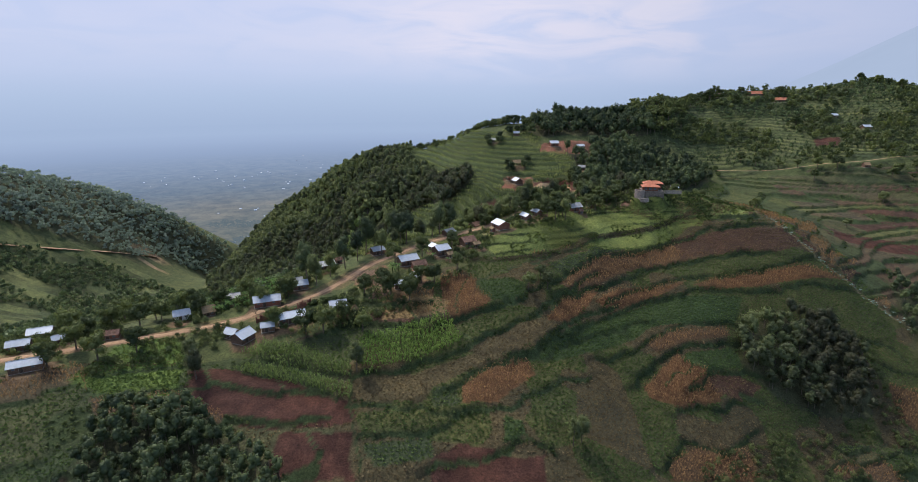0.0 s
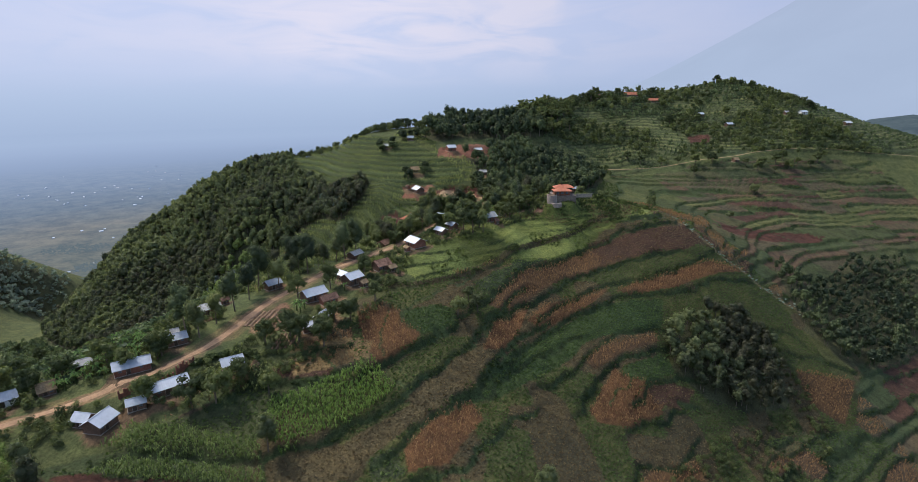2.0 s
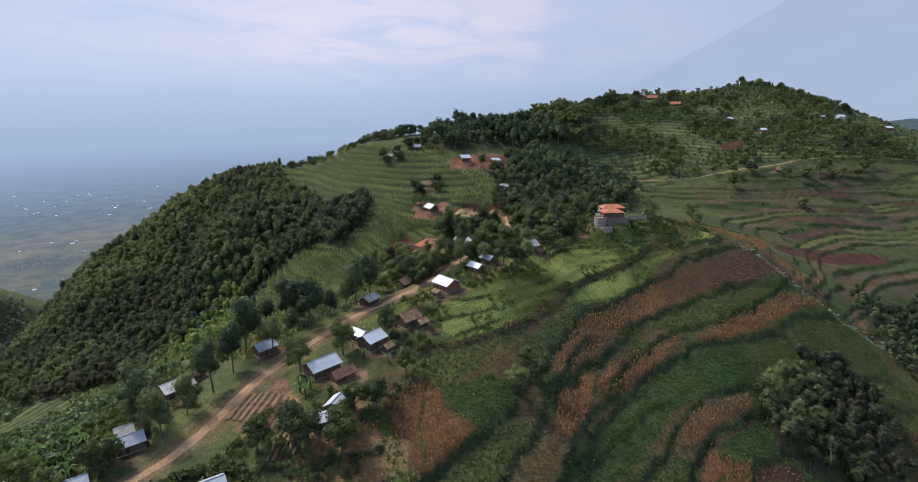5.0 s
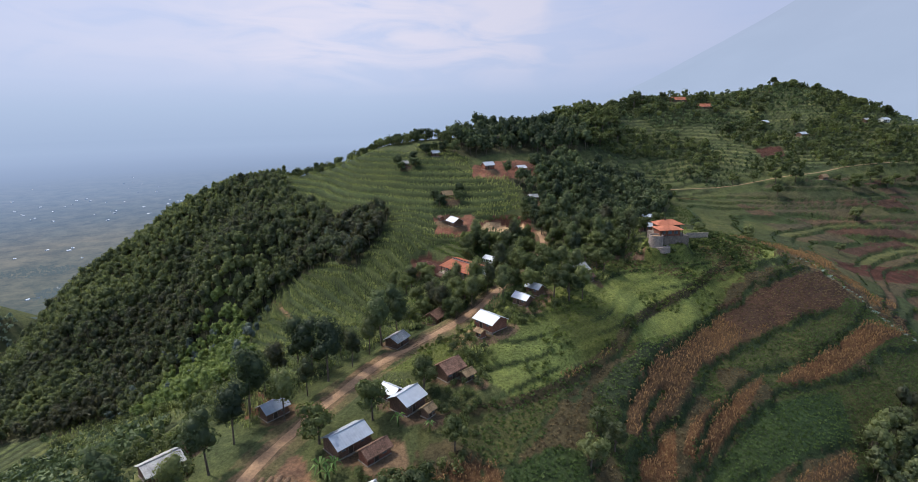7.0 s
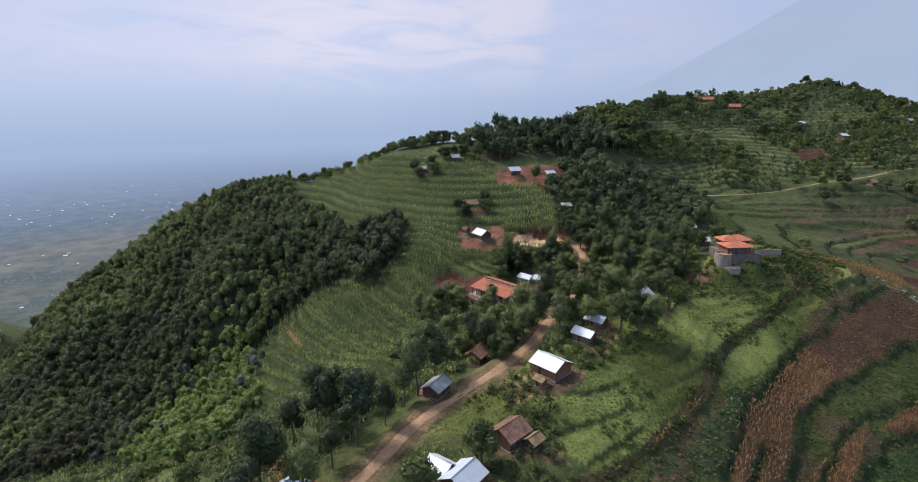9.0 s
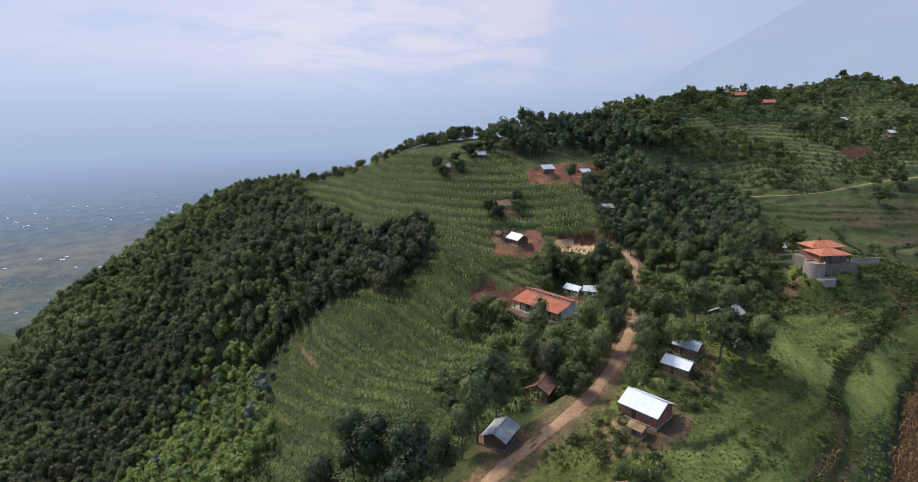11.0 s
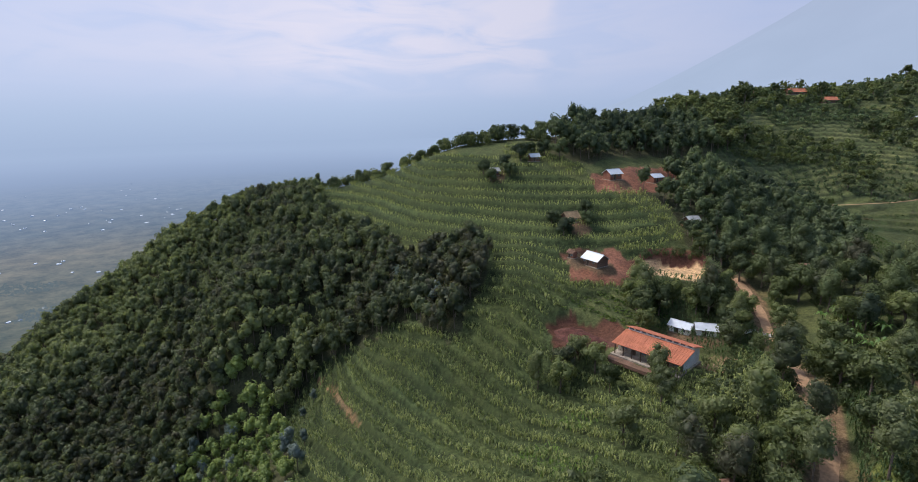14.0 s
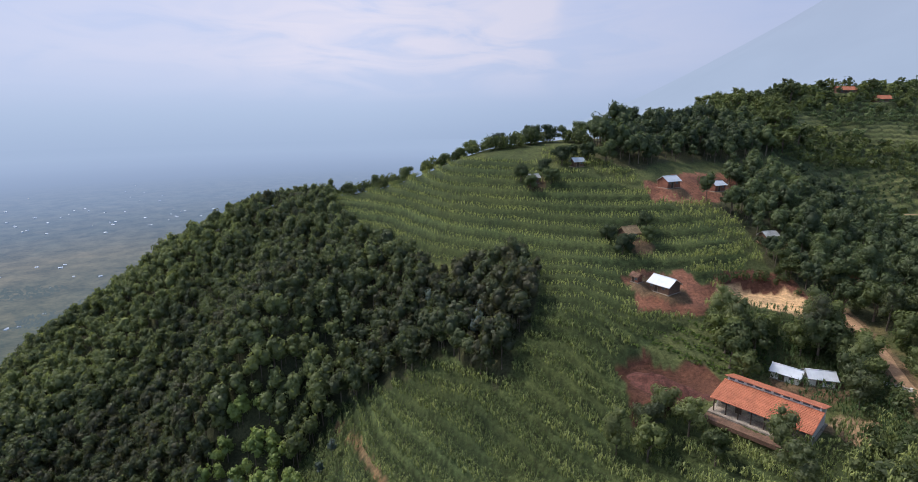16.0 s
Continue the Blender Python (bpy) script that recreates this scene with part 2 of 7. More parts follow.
SUMMIT = [(258, 351, 172), (193, 389, 176), (231, 391, 181), (240, 404, 188), (270, 395, 194), (316, 350, 182), (375, 335, 170), (145, 396, 188), (180, 445, 184), (230, 425, 199), (302, 412, 205), (190, 428, 194), (440, 400, 165), (150, 347, 155), (300, 520, 150)]
MIDDLE_HILL = [(5, 366, 171), (49, 337, 171), (52, 350, 175), (57, 324, 166), (90, 313, 157), (67, 269, 149), (31, 288, 149), (29, 305, 157), (14, 313, 156), (34, 248, 141), (20, 255, 140), (110, 262, 146), (100, 400, 181), (60, 440, 150)]
MAIZE_SLOPE = [(7, 288, 147), (-3, 279, 139), (-8, 270, 133.5), (-3, 250, 132), (-21, 269, 128), (-31, 271, 125), (9, 215, 144), (25, 226, 148), (-12, 238, 135), (-9, 400, 161), (-15, 362, 155)]
FOREST_SPUR = [(-42, 405, 155), (-56, 404, 153.5), (-68, 410, 149), (-95, 408, 135), (-124, 400, 115), (-150, 390, 97), (-60, 322, 135), (-31, 300, 128), (-48, 306, 114), (-80, 311, 101), (-80, 281, 95), (-84, 349, 111), (-105, 340, 101), (-120, 335, 92), (-45, 278, 118), (-112, 280, 87)]
WEST_VALLEY = [(-138, 300, 78), (-160, 330, 72), (-182, 372, 62), (-225, 370, 66), (-110, 215, 105), (-170, 220, 92), (-230, 470, 30), (-110, 450, 70)]
WEST_RIDGE = [(-255, 378, 84), (-327, 375, 132), (-307, 401, 117), (-282, 429, 103), (-263, 460, 82), (-239, 490, 55), (-282, 310, 95), (-420, 320, 150), (-360, 600, 20), (-300, 220, 100)]
PLAIN = [(-420, 900, -40), (-430, 1050, -42), (0, 620, 30), (0, 900, -40), (400, 1000, -40), (-900, 600, -20), (700, 620, 120), (800, 300, 90), (-700, 100, 60), (0, -400, 20), (600, -200, 10)]
SPOTS = np.array(VILLAGE_SPUR + SPUR_FOOT + EAST_SLOPE + EAST_VALLEY + EAST_TERRACES + SUMMIT + MIDDLE_HILL + MAIZE_SLOPE + FOREST_SPUR + WEST_VALLEY + WEST_RIDGE + PLAIN, float)

def bend(d2):
    """Thin-plate kernel of squared distances."""
    return d2 * np.log(d2 + 1e-9) * 0.5

P = SPOTS[:, :2] / 100
K = bend(((P[:, None] - P[None]) ** 2).sum(-1)) + np.eye(len(P)) * 0.004
Q = np.c_[np.ones(len(P)), P]
W = np.linalg.solve(np.block([[K, Q], [Q.T, np.zeros((3, 3))]]), np.r_[SPOTS[:, 2], 0, 0, 0])

def hill(x, y):
    """Smooth height of the land, without terraces."""
    x, y = np.asarray(x, float) / 100, np.asarray(y, float) / 100
    z = W[-3] + W[-2] * x + W[-1] * y
    for (a, b), w in zip(P, W):
        z = z + w * bend((x - a) ** 2 + (y - b) ** 2)
    r = np.hypot(x - 0.5, y - 2.5)
    m = np.clip((r - 6.5) / 4, 0, 1); m = m * m * (3 - 2 * m)
    z = z * (1 - m) - 42 * m
    return z + 205 * np.exp(-((x - 9.6) ** 2 + (y - 7.6) ** 2) / 5.5)



# Homes: east, north, turn of the ridge, length, width, wall height, roof rise, roof, wall, label
MEADOW_HOMES = [
    (-17.6, 171.2, 31, 7.2, 5.2, 2.5, 1.1, "tin", "mud", "mud-walled house with pale blue iron roof by dirt road"),
    (-13.6, 167.6, 31, 5.4, 3.2, 2.0, 0.8, "old_tile", "brick", "low brick kitchen with mossy old tile roof"),
    (-6.6, 177.6, 38, 5.8, 5.0, 2.7, 1.1, "tin", "mud", "dark mud house with shining white iron roof"),
    (-9.0, 181.0, -52, 4.2, 3.2, 2.4, 0.7, "tin", "mud", "iron-roofed wing beside the white-roofed house"),
    (-3.6, 174.4, 38, 2.6, 2.4, 1.9, 0.5, "thatch", "mud", "small thatched annex of mud beside a house"),
    (-4.6, 203.6, 45, 5.2, 4.2, 2.1, 0.8, "old_tin", "mud", "grey iron-roofed house below the dirt road"),
    (15.4, 197.6, -62, 6.4, 5.6, 2.5, 1.1, "tin", "brick", "brick house with grey-white iron roof on the meadow"),
    (12.2, 194.6, -62, 2.4, 2.2, 1.8, 0.3, "thatch", "brick", "small brick shed with rubble roof"),
    (2.6, 184.2, 30, 5.6, 5.0, 2.3, 1.2, "old_tile", "mud", "old mud house with dark red tile roof"),
]
ROADSIDE_HOMES = [
    (5.6, 182.0, 30, 3.0, 2.6, 1.8, 0.5, "thatch", "mud", "collapsing shed with pale straw roof"),
    (-47.0, 178.0, 35, 6.6, 5.0, 2.3, 0.9, "old_tin", "mud", "weathered grey iron-roofed house below the road"),
    (-43.4, 182.2, 35, 2.8, 2.4, 1.8, 0.5, "old_tile", "brick", "small red-roofed brick hut below the road"),
    (-30.0, 185.5, 35, 5.2, 4.0, 2.3, 0.9, "tin", "mud", "iron-roofed house half hidden by gum trees"),
    (25.6, 204.4, -60, 4.8, 3.2, 2.3, 0.7, "tin", "mud", "narrow white iron-roofed house round a yard"),
    (30.4, 208.4, -60, 4.6, 3.2, 2.4, 0.7, "tin", "mud", "long bluish iron-roofed house round a yard"),
    (47.5, 219.4, 20, 6.0, 5.0, 2.5, 1.2, "old_tin", "brick", "brick house with peaked grey iron roof"),
    (49.6, 215.8, 20, 2.0, 2.0, 1.8, 0.4, "old_tile", "brick", "small tiled brick porch hut"),
    (36.6, 261.6, -60, 5.2, 3.8, 1.9, 0.7, "tin", "whitewash", "white iron-roofed hut among dark trees"),
]
SCHOOL_HOMES = [
    (40.2, 258.6, -30, 4.8, 3.8, 1.9, 0.7, "tin", "whitewash", "bright iron-roofed hut beside the school"),
    (31.0, 289.6, -70, 6.0, 5.0, 2.4, 1.2, "tin", "mud", "mud house with bright white gable roof in clay yard"),
    (26.4, 293.2, -70, 2.6, 2.4, 1.9, 0.4, "old_tile", "brick", "small red brick shed in clay yard"),
    (32.0, 306.4, 10, 5.0, 4.0, 2.0, 1.2, "thatch", "mud", "brown thatched hut among maize"),
    (56.0, 325.4, 10, 5.6, 4.6, 2.6, 1.1, "tin", "brick", "tall brick house with white roof on cut clay"),
    (72.0, 325.4, 10, 5.0, 4.0, 2.4, 0.8, "tin", "brick", "brick house with white roof below dark wood"),
    (35.0, 341.0, 5, 4.2, 3.2, 2.2, 0.8, "tin", "mud", "small iron-roofed house in hilltop trees"),
    (20.0, 338.4, 5, 3.6, 3.0, 2.2, 0.7, "old_tin", "mud", "tiny grey-roofed house in a clump of bushes"),
    (68.0, 300.6, 0, 4.4, 3.4, 2.2, 0.8, "old_tin", "mud", "grey iron-roofed house at the wood's edge"),
]
VILLAGE_HOMES = [
    (6.4, 213.8, 45, 5.0, 4.4, 2.2, 1.0, "old_tile", "mud", "old tile-roofed house shaded by trees"),
    (-48.6, 143.4, 28, 8.2, 4.6, 2.5, 1.0, "tin", "mud", "long bright iron-roofed house below the road"),
    (-54.6, 140.2, 20, 4.2, 3.2, 2.2, 0.7, "tin", "mud", "short iron-roofed wing of a village house"),
    (-59.5, 154.2, 22, 8.6, 4.6, 2.4, 1.1, "tin", "brick", "long brick house with sagging iron roof"),
    (-35.8, 146.6, 20, 5.4, 4.6, 2.4, 1.0, "tin", "mud", "iron-roofed house behind a dark round tree"),
    (-51.5, 162.4, 25, 5.2, 4.0, 2.3, 0.9, "tin", "mud", "iron-roofed house below roadside trees"),
    (-53.5, 166.4, 25, 3.4, 3.0, 2.1, 0.7, "old_tin", "mud", "small patched iron-roofed hut below the road"),
    (-73.5, 162.4, 30, 4.6, 3.6, 2.2, 0.8, "old_tin", "mud", "grey-roofed hut among banana plants"),
    (-60.4, 136.6, 68, 5.8, 5.0, 2.5, 1.2, "tin", "mud", "mud house with white cross-gabled iron roof"),
]
EDGE_HOMES = [
    (-64.0, 138.2, -22, 4.2, 3.4, 2.3, 0.9, "tin", "mud", "iron-roofed wing of a mud house"),
    (-18.3, 156.0, 15, 4.6, 3.6, 2.3, 0.5, "tin", "mud", "small house with pale blue flat iron roof"),
    (-15.2, 159.2, 60, 4.4, 3.6, 2.3, 0.8, "tin", "mud", "white iron-roofed hut beside a dark tree"),
    (-110.0, 122.4, 28, 8.0, 4.2, 2.4, 0.9, "tin", "mud", "long pale iron-roofed house at the village edge"),
    (-127.0, 148.6, 25, 7.0, 4.6, 2.4, 1.0, "tin", "mud", "white iron-roofed house among valley trees"),
    (-121.5, 134.4, 25, 6.0, 4.0, 2.4, 0.9, "tin", "mud", "iron-roofed village house among bushes"),
    (-112.4, 137.4, 40, 4.0, 3.0, 2.2, 0.7, "tin", "mud", "small iron-roofed hut among trees"),
    (-84.6, 150.8, 30, 5.2, 4.2, 2.4, 1.0, "tin", "whitewash", "pale-walled house with light iron roof"),
    (-77.0, 152.4, 30, 4.0, 3.6, 2.0, 1.2, "thatch", "mud", "round-shouldered brown thatched hut"),
]
HILL_HOMES = [
    (-99.0, 139.0, 20, 5.2, 3.6, 1.8, 0.7, "old_tile", "brick", "ruined brick house with broken tile roof"),
    (222.0, 418.0, -10, 11.0, 6.0, 2.0, 1.5, "tile", "mud", "long orange-tiled villa on the hilltop"),
    (236.0, 409.0, -10, 9.0, 6.0, 2.0, 1.5, "tile", "mud", "orange-tiled villa near the hilltop"),
    (168.0, 424.0, 0, 5.0, 4.0, 2.3, 1.0, "tile", "mud", "small tile-roofed house on the hilltop"),
    (182.0, 424.0, 0, 4.0, 3.6, 2.3, 0.9, "tile", "mud", "small tile-roofed house on the hilltop"),
    (196.0, 422.0, 0, 5.0, 4.0, 2.3, 1.0, "old_tile", "mud", "brown-roofed house on the hilltop"),
    (263.0, 354.6, 5, 6.0, 4.4, 2.4, 0.9, "tin", "mud", "white-roofed house on upper terraces"),
    (255.0, 375.6, 5, 4.6, 4.0, 2.4, 0.9, "tin", "mud", "small white-roofed house under hill trees"),
    (320.0, 350.6, 0, 6.0, 4.4, 2.4, 0.9, "tin", "whitewash", "white-roofed house on the hill shoulder"),
]
UPPER_HOMES = [
    (88.0, 249.0, -20, 4.8, 3.8, 2.2, 0.7, "tin", "brick", "small iron-roofed hut shaded by trees near the villa"),
    (307.0, 352.0, 0, 4.0, 3.6, 2.2, 0.8, "old_tin", "mud", "grey-roofed hut on the hill shoulder"),
    (347.0, 338.6, 0, 6.0, 4.4, 2.4, 0.9, "tin", "mud", "white-roofed house near the ridge end"),
    (237.0, 313.6, 0, 4.0, 3.6, 2.0, 1.1, "thatch", "mud", "thatched hut beside the hill track"),
    (75.0, 267.6, -25, 7.0, 5.0, 2.4, 0.9, "old_tile", "brick", "brick house with rusty brown roof among trees"),
    (82.0, 269.0, -15, 6.0, 3.0, 2.3, 0.5, "tin", "mud", "low pale iron roof beside the rusty house"),
    (118.0, 292.0, -15, 4.6, 3.4, 2.2, 0.7, "tin", "mud", "tiny white iron roof inside the wood"),
    (73.5, 284.0, -20, 6.2, 4.0, 2.5, 0.5, "tin", "brick", "brick house with flat iron roof among trees"),
]
HOMES = MEADOW_HOMES + ROADSIDE_HOMES + SCHOOL_HOMES + VILLAGE_HOMES + EDGE_HOMES + HILL_HOMES + UPPER_HOMES
VILLA, SCHOOL = (82.3, 229.5, -10), (24.6, 253.4, -62)
PADS = [(h[0], h[1], float(hill(h[0], h[1])), 0.55 * max(h[3], h[4])) for h in HOMES]
PADS += [(VILLA[0] + 1.0, VILLA[1] + 1.0, 154.9, 5.5), (77.0, 227.0, 154.2, 2.2), (22.6, 257.4, 141.9, 4.5), (24.6, 253.4, 141.9, 5.0), (26.8, 249.2, 141.9, 4.5), (50, 280, float(hill(50, 280)), 6.0), (16, 268, float(hill(16, 268)), 6.0)]


def lattice(i, j, seed):
    """A number between 0 and 1 for each whole pair."""
    v = np.sin(i * 127.1 + j * 311.7 + seed * 74.7) * 43758.5453
    return v - np.floor(v)


def waves(x, y, size, seed=0):
    """Smooth noise between 0 and 1, with bumps of that size."""
    x, y = np.asarray(x, float) / size, np.asarray(y, float) / size
    i, j = np.floor(x), np.floor(y)
    u, v = x - i, y - j
    u, v = u * u * (3 - 2 * u), v * v * (3 - 2 * v)
    a = lattice(i, j, seed) * (1 - u) + lattice(i + 1, j, seed) * u
    c = lattice(i, j + 1, seed) * (1 - u) + lattice(i + 1, j + 1, seed) * u
    return a * (1 - v) + c * v


def inside(x, y, poly):
    """Which points lie in a polygon."""
    x, y = np.asarray(x, float), np.asarray(y, float)
    hit = np.zeros(x.shape, bool)
    for (ax, ay), (bx, by) in zip(poly, poly[1:] + poly[:1]):
        if ay != by:
            hit ^= ((ay > y) != (by > y)) & (x < (bx - ax) * (y - ay) / (by - ay) + ax)
    return hit


def along(x, y, line):
    """Distance from a line of (east, north), and the way along it at the nearest point."""
    best, where, run = np.full(np.shape(x), 1e9), np.zeros(np.shape(x)), 0.0
    for (ax, ay), (bx, by) in zip(line, line[1:]):
        n = math.hypot(bx - ax, by - ay)
        t = np.clip(((x - ax) * (bx - ax) + (y - ay) * (by - ay)) / n**2, 0, 1)
        d = np.hypot(x - ax - t * (bx - ax), y - ay - t * (by - ay))
        where = np.where(d < best, run + t * n, where)
        best = np.minimum(best, d)
        run += n
    return best, where


def smooth_line(line, step=2.0):
    """The line rounded off, as evenly spaced points."""
    p = np.array(line, float)
    for _ in range(3):
        p = np.r_[p[:1], np.stack([0.75 * p[:-1] + 0.25 * p[1:], 0.25 * p[:-1] + 0.75 * p[1:]], 1).reshape(-1, 2), p[-1:]]
    s = np.r_[0, np.cumsum(np.hypot(*np.diff(p, axis=0).T))]
    n = max(2, int(s[-1] / step))
    u = np.linspace(0, s[-1], n)
    return [(float(a), float(c)) for a, c in zip(np.interp(u, s, p[:, 0]), np.interp(u, s, p[:, 1]))]


ROAD = smooth_line([(-150, 118), (-120, 128), (-100, 134), (-86, 140), (-71, 145), (-53, 152), (-41, 158), (-32, 172), (-20, 185), (-8, 197), (5, 203), (14, 208), (23, 216), (34, 229), (44, 243), (52, 256), (58, 266), (60, 274)])
HILL_ROAD = smooth_line([(160, 338), (178, 336), (195, 330), (218, 323), (239, 318), (262, 321), (300, 318), (340, 306), (400, 300)])
WEST_ROAD = smooth_line([(-340, 290), (-300, 320), (-270, 352), (-250, 385), (-244, 410)])

# Plots of land, each a ring of (east, north)
SPUR_WOOD = [(-42, 412), (-36, 392), (-34, 368), (-17, 330), (-12, 318), (-3, 313), (8, 308), (5, 297), (-4, 288), (-9, 281), (-17, 296), (-27, 299), (-39, 306), (-50, 300), (-47, 284), (-46, 262), (-46, 246), (-58, 248), (-78, 262), (-92, 280), (-118, 286), (-140, 298), (-165, 330), (-182, 360), (-192, 386), (-165, 404), (-122, 414), (-90, 422)]
CREST_WOOD = [(44, 346), (52, 336), (62, 340), (84, 347), (104, 352), (128, 364), (130, 378), (100, 384), (70, 376), (52, 366)]
MIDDLE_WOOD = [(62, 320), (80, 332), (99, 347), (122, 344), (150, 341), (152, 322), (130, 300), (113, 284), (94, 272), (80, 264), (60, 262), (56, 272), (60, 290), (66, 306)]
EAST_WOOD = [(99, 173), (114, 181), (139, 184), (144, 172), (138, 157), (124, 153), (104, 156), (93, 163)]
VALLEY_WOOD = [(186, 222), (200, 214), (247, 233), (275, 232), (270, 205), (220, 180), (182, 172), (172, 186), (178, 200)]
YOUNG_WOOD = [(-45, 214), (-38, 228), (-40, 246), (-44, 262), (-47, 285), (-50, 306), (-60, 314), (-70, 306), (-80, 290), (-84, 270), (-74, 250), (-62, 230), (-53, 216)]
SADDLE_WOOD = [(112, 376), (128, 362), (150, 372), (172, 404), (206, 428), (190, 442), (150, 424), (120, 400)]
NEAR_WOOD = [(-84, 108), (-74, 112), (-60, 110), (-46, 102), (-36, 94), (-30, 80), (-45, 66), (-84, 66), (-80, 90)]
WEST_WOOD = [(-245, 380), (-240, 420), (-225, 480), (-232, 510), (-300, 470), (-360, 420), (-480, 380), (-480, 310), (-350, 320), (-290, 352), (-262, 372)]
KNOLL_GRASS = [(-9, 192), (0, 198), (11, 203), (24, 210), (48, 222), (65, 229), (88, 238), (104, 246), (128, 252), (136, 240), (120, 226), (90, 212), (60, 196), (29, 183), (15, 176), (4, 184)]
MAIZE_HILL = [(-43, 246), (-47, 284), (-49, 302), (-39, 307), (-26, 301), (-16, 298), (-8, 282), (6, 297), (9, 308), (-3, 316), (-17, 332), (-33, 368), (-38, 400), (-6, 400), (8, 370), (25, 346), (48, 322), (58, 298), (52, 290), (34, 280), (12, 276), (14, 262), (20, 246), (36, 250), (40, 244), (24, 222), (10, 212), (-8, 205), (-22, 196), (-36, 186), (-44, 200), (-60, 225)]
TERRACED = [(-60, 128), (-28, 144), (-8, 160), (10, 176), (30, 184), (62, 198), (92, 214), (122, 228), (138, 242), (126, 258), (120, 276), (130, 296), (152, 322), (162, 330), (196, 322), (330, 302), (330, 225), (345, 130), (240, 110), (200, 120), (150, 110), (120, 105), (90, 110), (40, 70), (-30, 60), (-60, 60), (-130, 80), (-140, 110), (-96, 127)]
WEST_SLOPE = [(-330, 300), (-330, 200), (-240, 170), (-150, 150), (-110, 140), (-80, 152), (-60, 160), (-48, 172), (-40, 184), (-50, 200), (-60, 226), (-80, 258), (-115, 284), (-145, 300), (-180, 350), (-235, 370), (-270, 345)]
UPPER_FARMS = [(160, 330), (205, 330), (330, 306), (420, 300), (420, 420), (280, 420), (170, 440), (110, 400), (126, 362), (150, 345)]


# Banks of the eastern terraces: (east, north) along each edge, and the step's height
MEADOW_BANK = [(-3.7, 173.2), (0.7, 174.0), (9.7, 174.9), (19.5, 177.3), (27.2, 181.3), (36.0, 186.8), (43.7, 190.4), (50.4, 197.5), (61.5, 206.0), (73.3, 212.2), (84.5, 216.1), (93.3, 220.1), (101.9, 223.2)]
LONG_BANK = [(-7.8, 139.3), (-3.0, 142.1), (-0.4, 143.9), (6.6, 149.0), (13.0, 153.6), (19.6, 158.3), (24.1, 164.4), (33.1, 174.2), (40.1, 181.1), (47.8, 186.7), (66.7, 199.2), (79.4, 206.5), (85.7, 208.9), (96.6, 212.4), (112.9, 218.4), (130.3, 225.5), (159.2, 247.2)]
SECOND_BANK = [(-26.6, 121.5), (-20.0, 121.7), (-9.9, 125.9), (0.8, 132.6), (9.1, 140.1), (16.5, 147.8), (23.5, 154.1), (30.8, 165.8), (35.6, 170.4), (44.2, 178.6), (50.2, 182.0)]
SECOND_UPPER = [(35.3, 169.2), (40.1, 172.6), (47.7, 176.1), (54.0, 179.7), (59.4, 183.5), (66.4, 190.5), (74.1, 194.8), (88.4, 198.9), (101.8, 201.9), (110.0, 205.0), (128.2, 208.7)]
THIRD_BANK = [(-6.8, 117.5), (-0.7, 122.2), (5.4, 128.0), (11.9, 132.3), (19.1, 138.7), (23.1, 143.5), (29.6, 151.2), (38.0, 161.8), (42.8, 166.0), (53.3, 172.0)]
THIRD_UPPER = [(50.4, 172.2), (57.4, 177.1), (64.9, 182.0), (72.5, 186.5), (80.0, 190.3), (86.3, 191.9), (94.7, 191.4), (100.3, 193.6), (113.5, 198.0), (128.2, 203.8), (135.7, 206.9), (147.5, 214.9)]
FOURTH_BANK = [(15.4, 133.8), (19.7, 138.3), (25.2, 145.7), (32.3, 152.4), (37.1, 157.1), (43.5, 163.9), (51.6, 169.1), (62.2, 175.3), (77.2, 184.0), (87.3, 186.7), (106.5, 187.1), (121.0, 191.8), (134.1, 198.1), (156.8, 204.0)]
FIFTH_BANK = [(23.2, 139.2), (28.8, 146.0), (35.0, 153.6), (41.1, 156.5), (49.6, 161.9), (56.9, 165.7), (63.5, 168.4)]
SIXTH_BANK = [(42.5, 148.4), (51.9, 153.7), (60.1, 159.6), (68.8, 167.2), (76.4, 170.0), (84.1, 172.5), (97.1, 174.7)]
SEVENTH_BANK = [(52.5, 145.0), (58.1, 151.0), (61.6, 154.3), (67.9, 158.5), (73.7, 161.7), (86.1, 166.8), (97.4, 169.3)]
EIGHTH_BANK = [(70.3, 147.8), (78.8, 154.3), (89.8, 158.3), (98.1, 160.9), (107.6, 163.2)]
LOW_PATH = [(-25.8, 112.9), (-18.9, 113.7), (-11.9, 113.7), (-6.3, 112.8), (0.7, 113.1), (10.8, 116.1), (17.2, 121.2), (20.8, 125.9), (28.3, 132.9), (38.6, 141.2)]
LOWER_BANK = [(-23.0, 104.5), (-17.8, 105.3), (-11.3, 106.9), (-6.1, 108.9), (0.7, 112.7)]
LOWEST_BANK = [(-6.3, 99.3), (2.0, 101.5), (8.7, 104.2), (15.1, 108.7), (19.1, 107.7), (22.4, 106.4)]
FOOT_BANK = [(65.4, 140.7), (71.2, 144.1), (77.6, 143.9), (85.0, 148.0), (91.6, 152.0), (97.7, 152.3)]
FOOT_LOWER = [(52.2, 118.5), (64.0, 132.1), (68.9, 129.2), (79.9, 134.2), (90.2, 142.4)]
EAST_STEP = [(150.0, 183.3), (162.3, 184.2), (165.1, 179.1)]
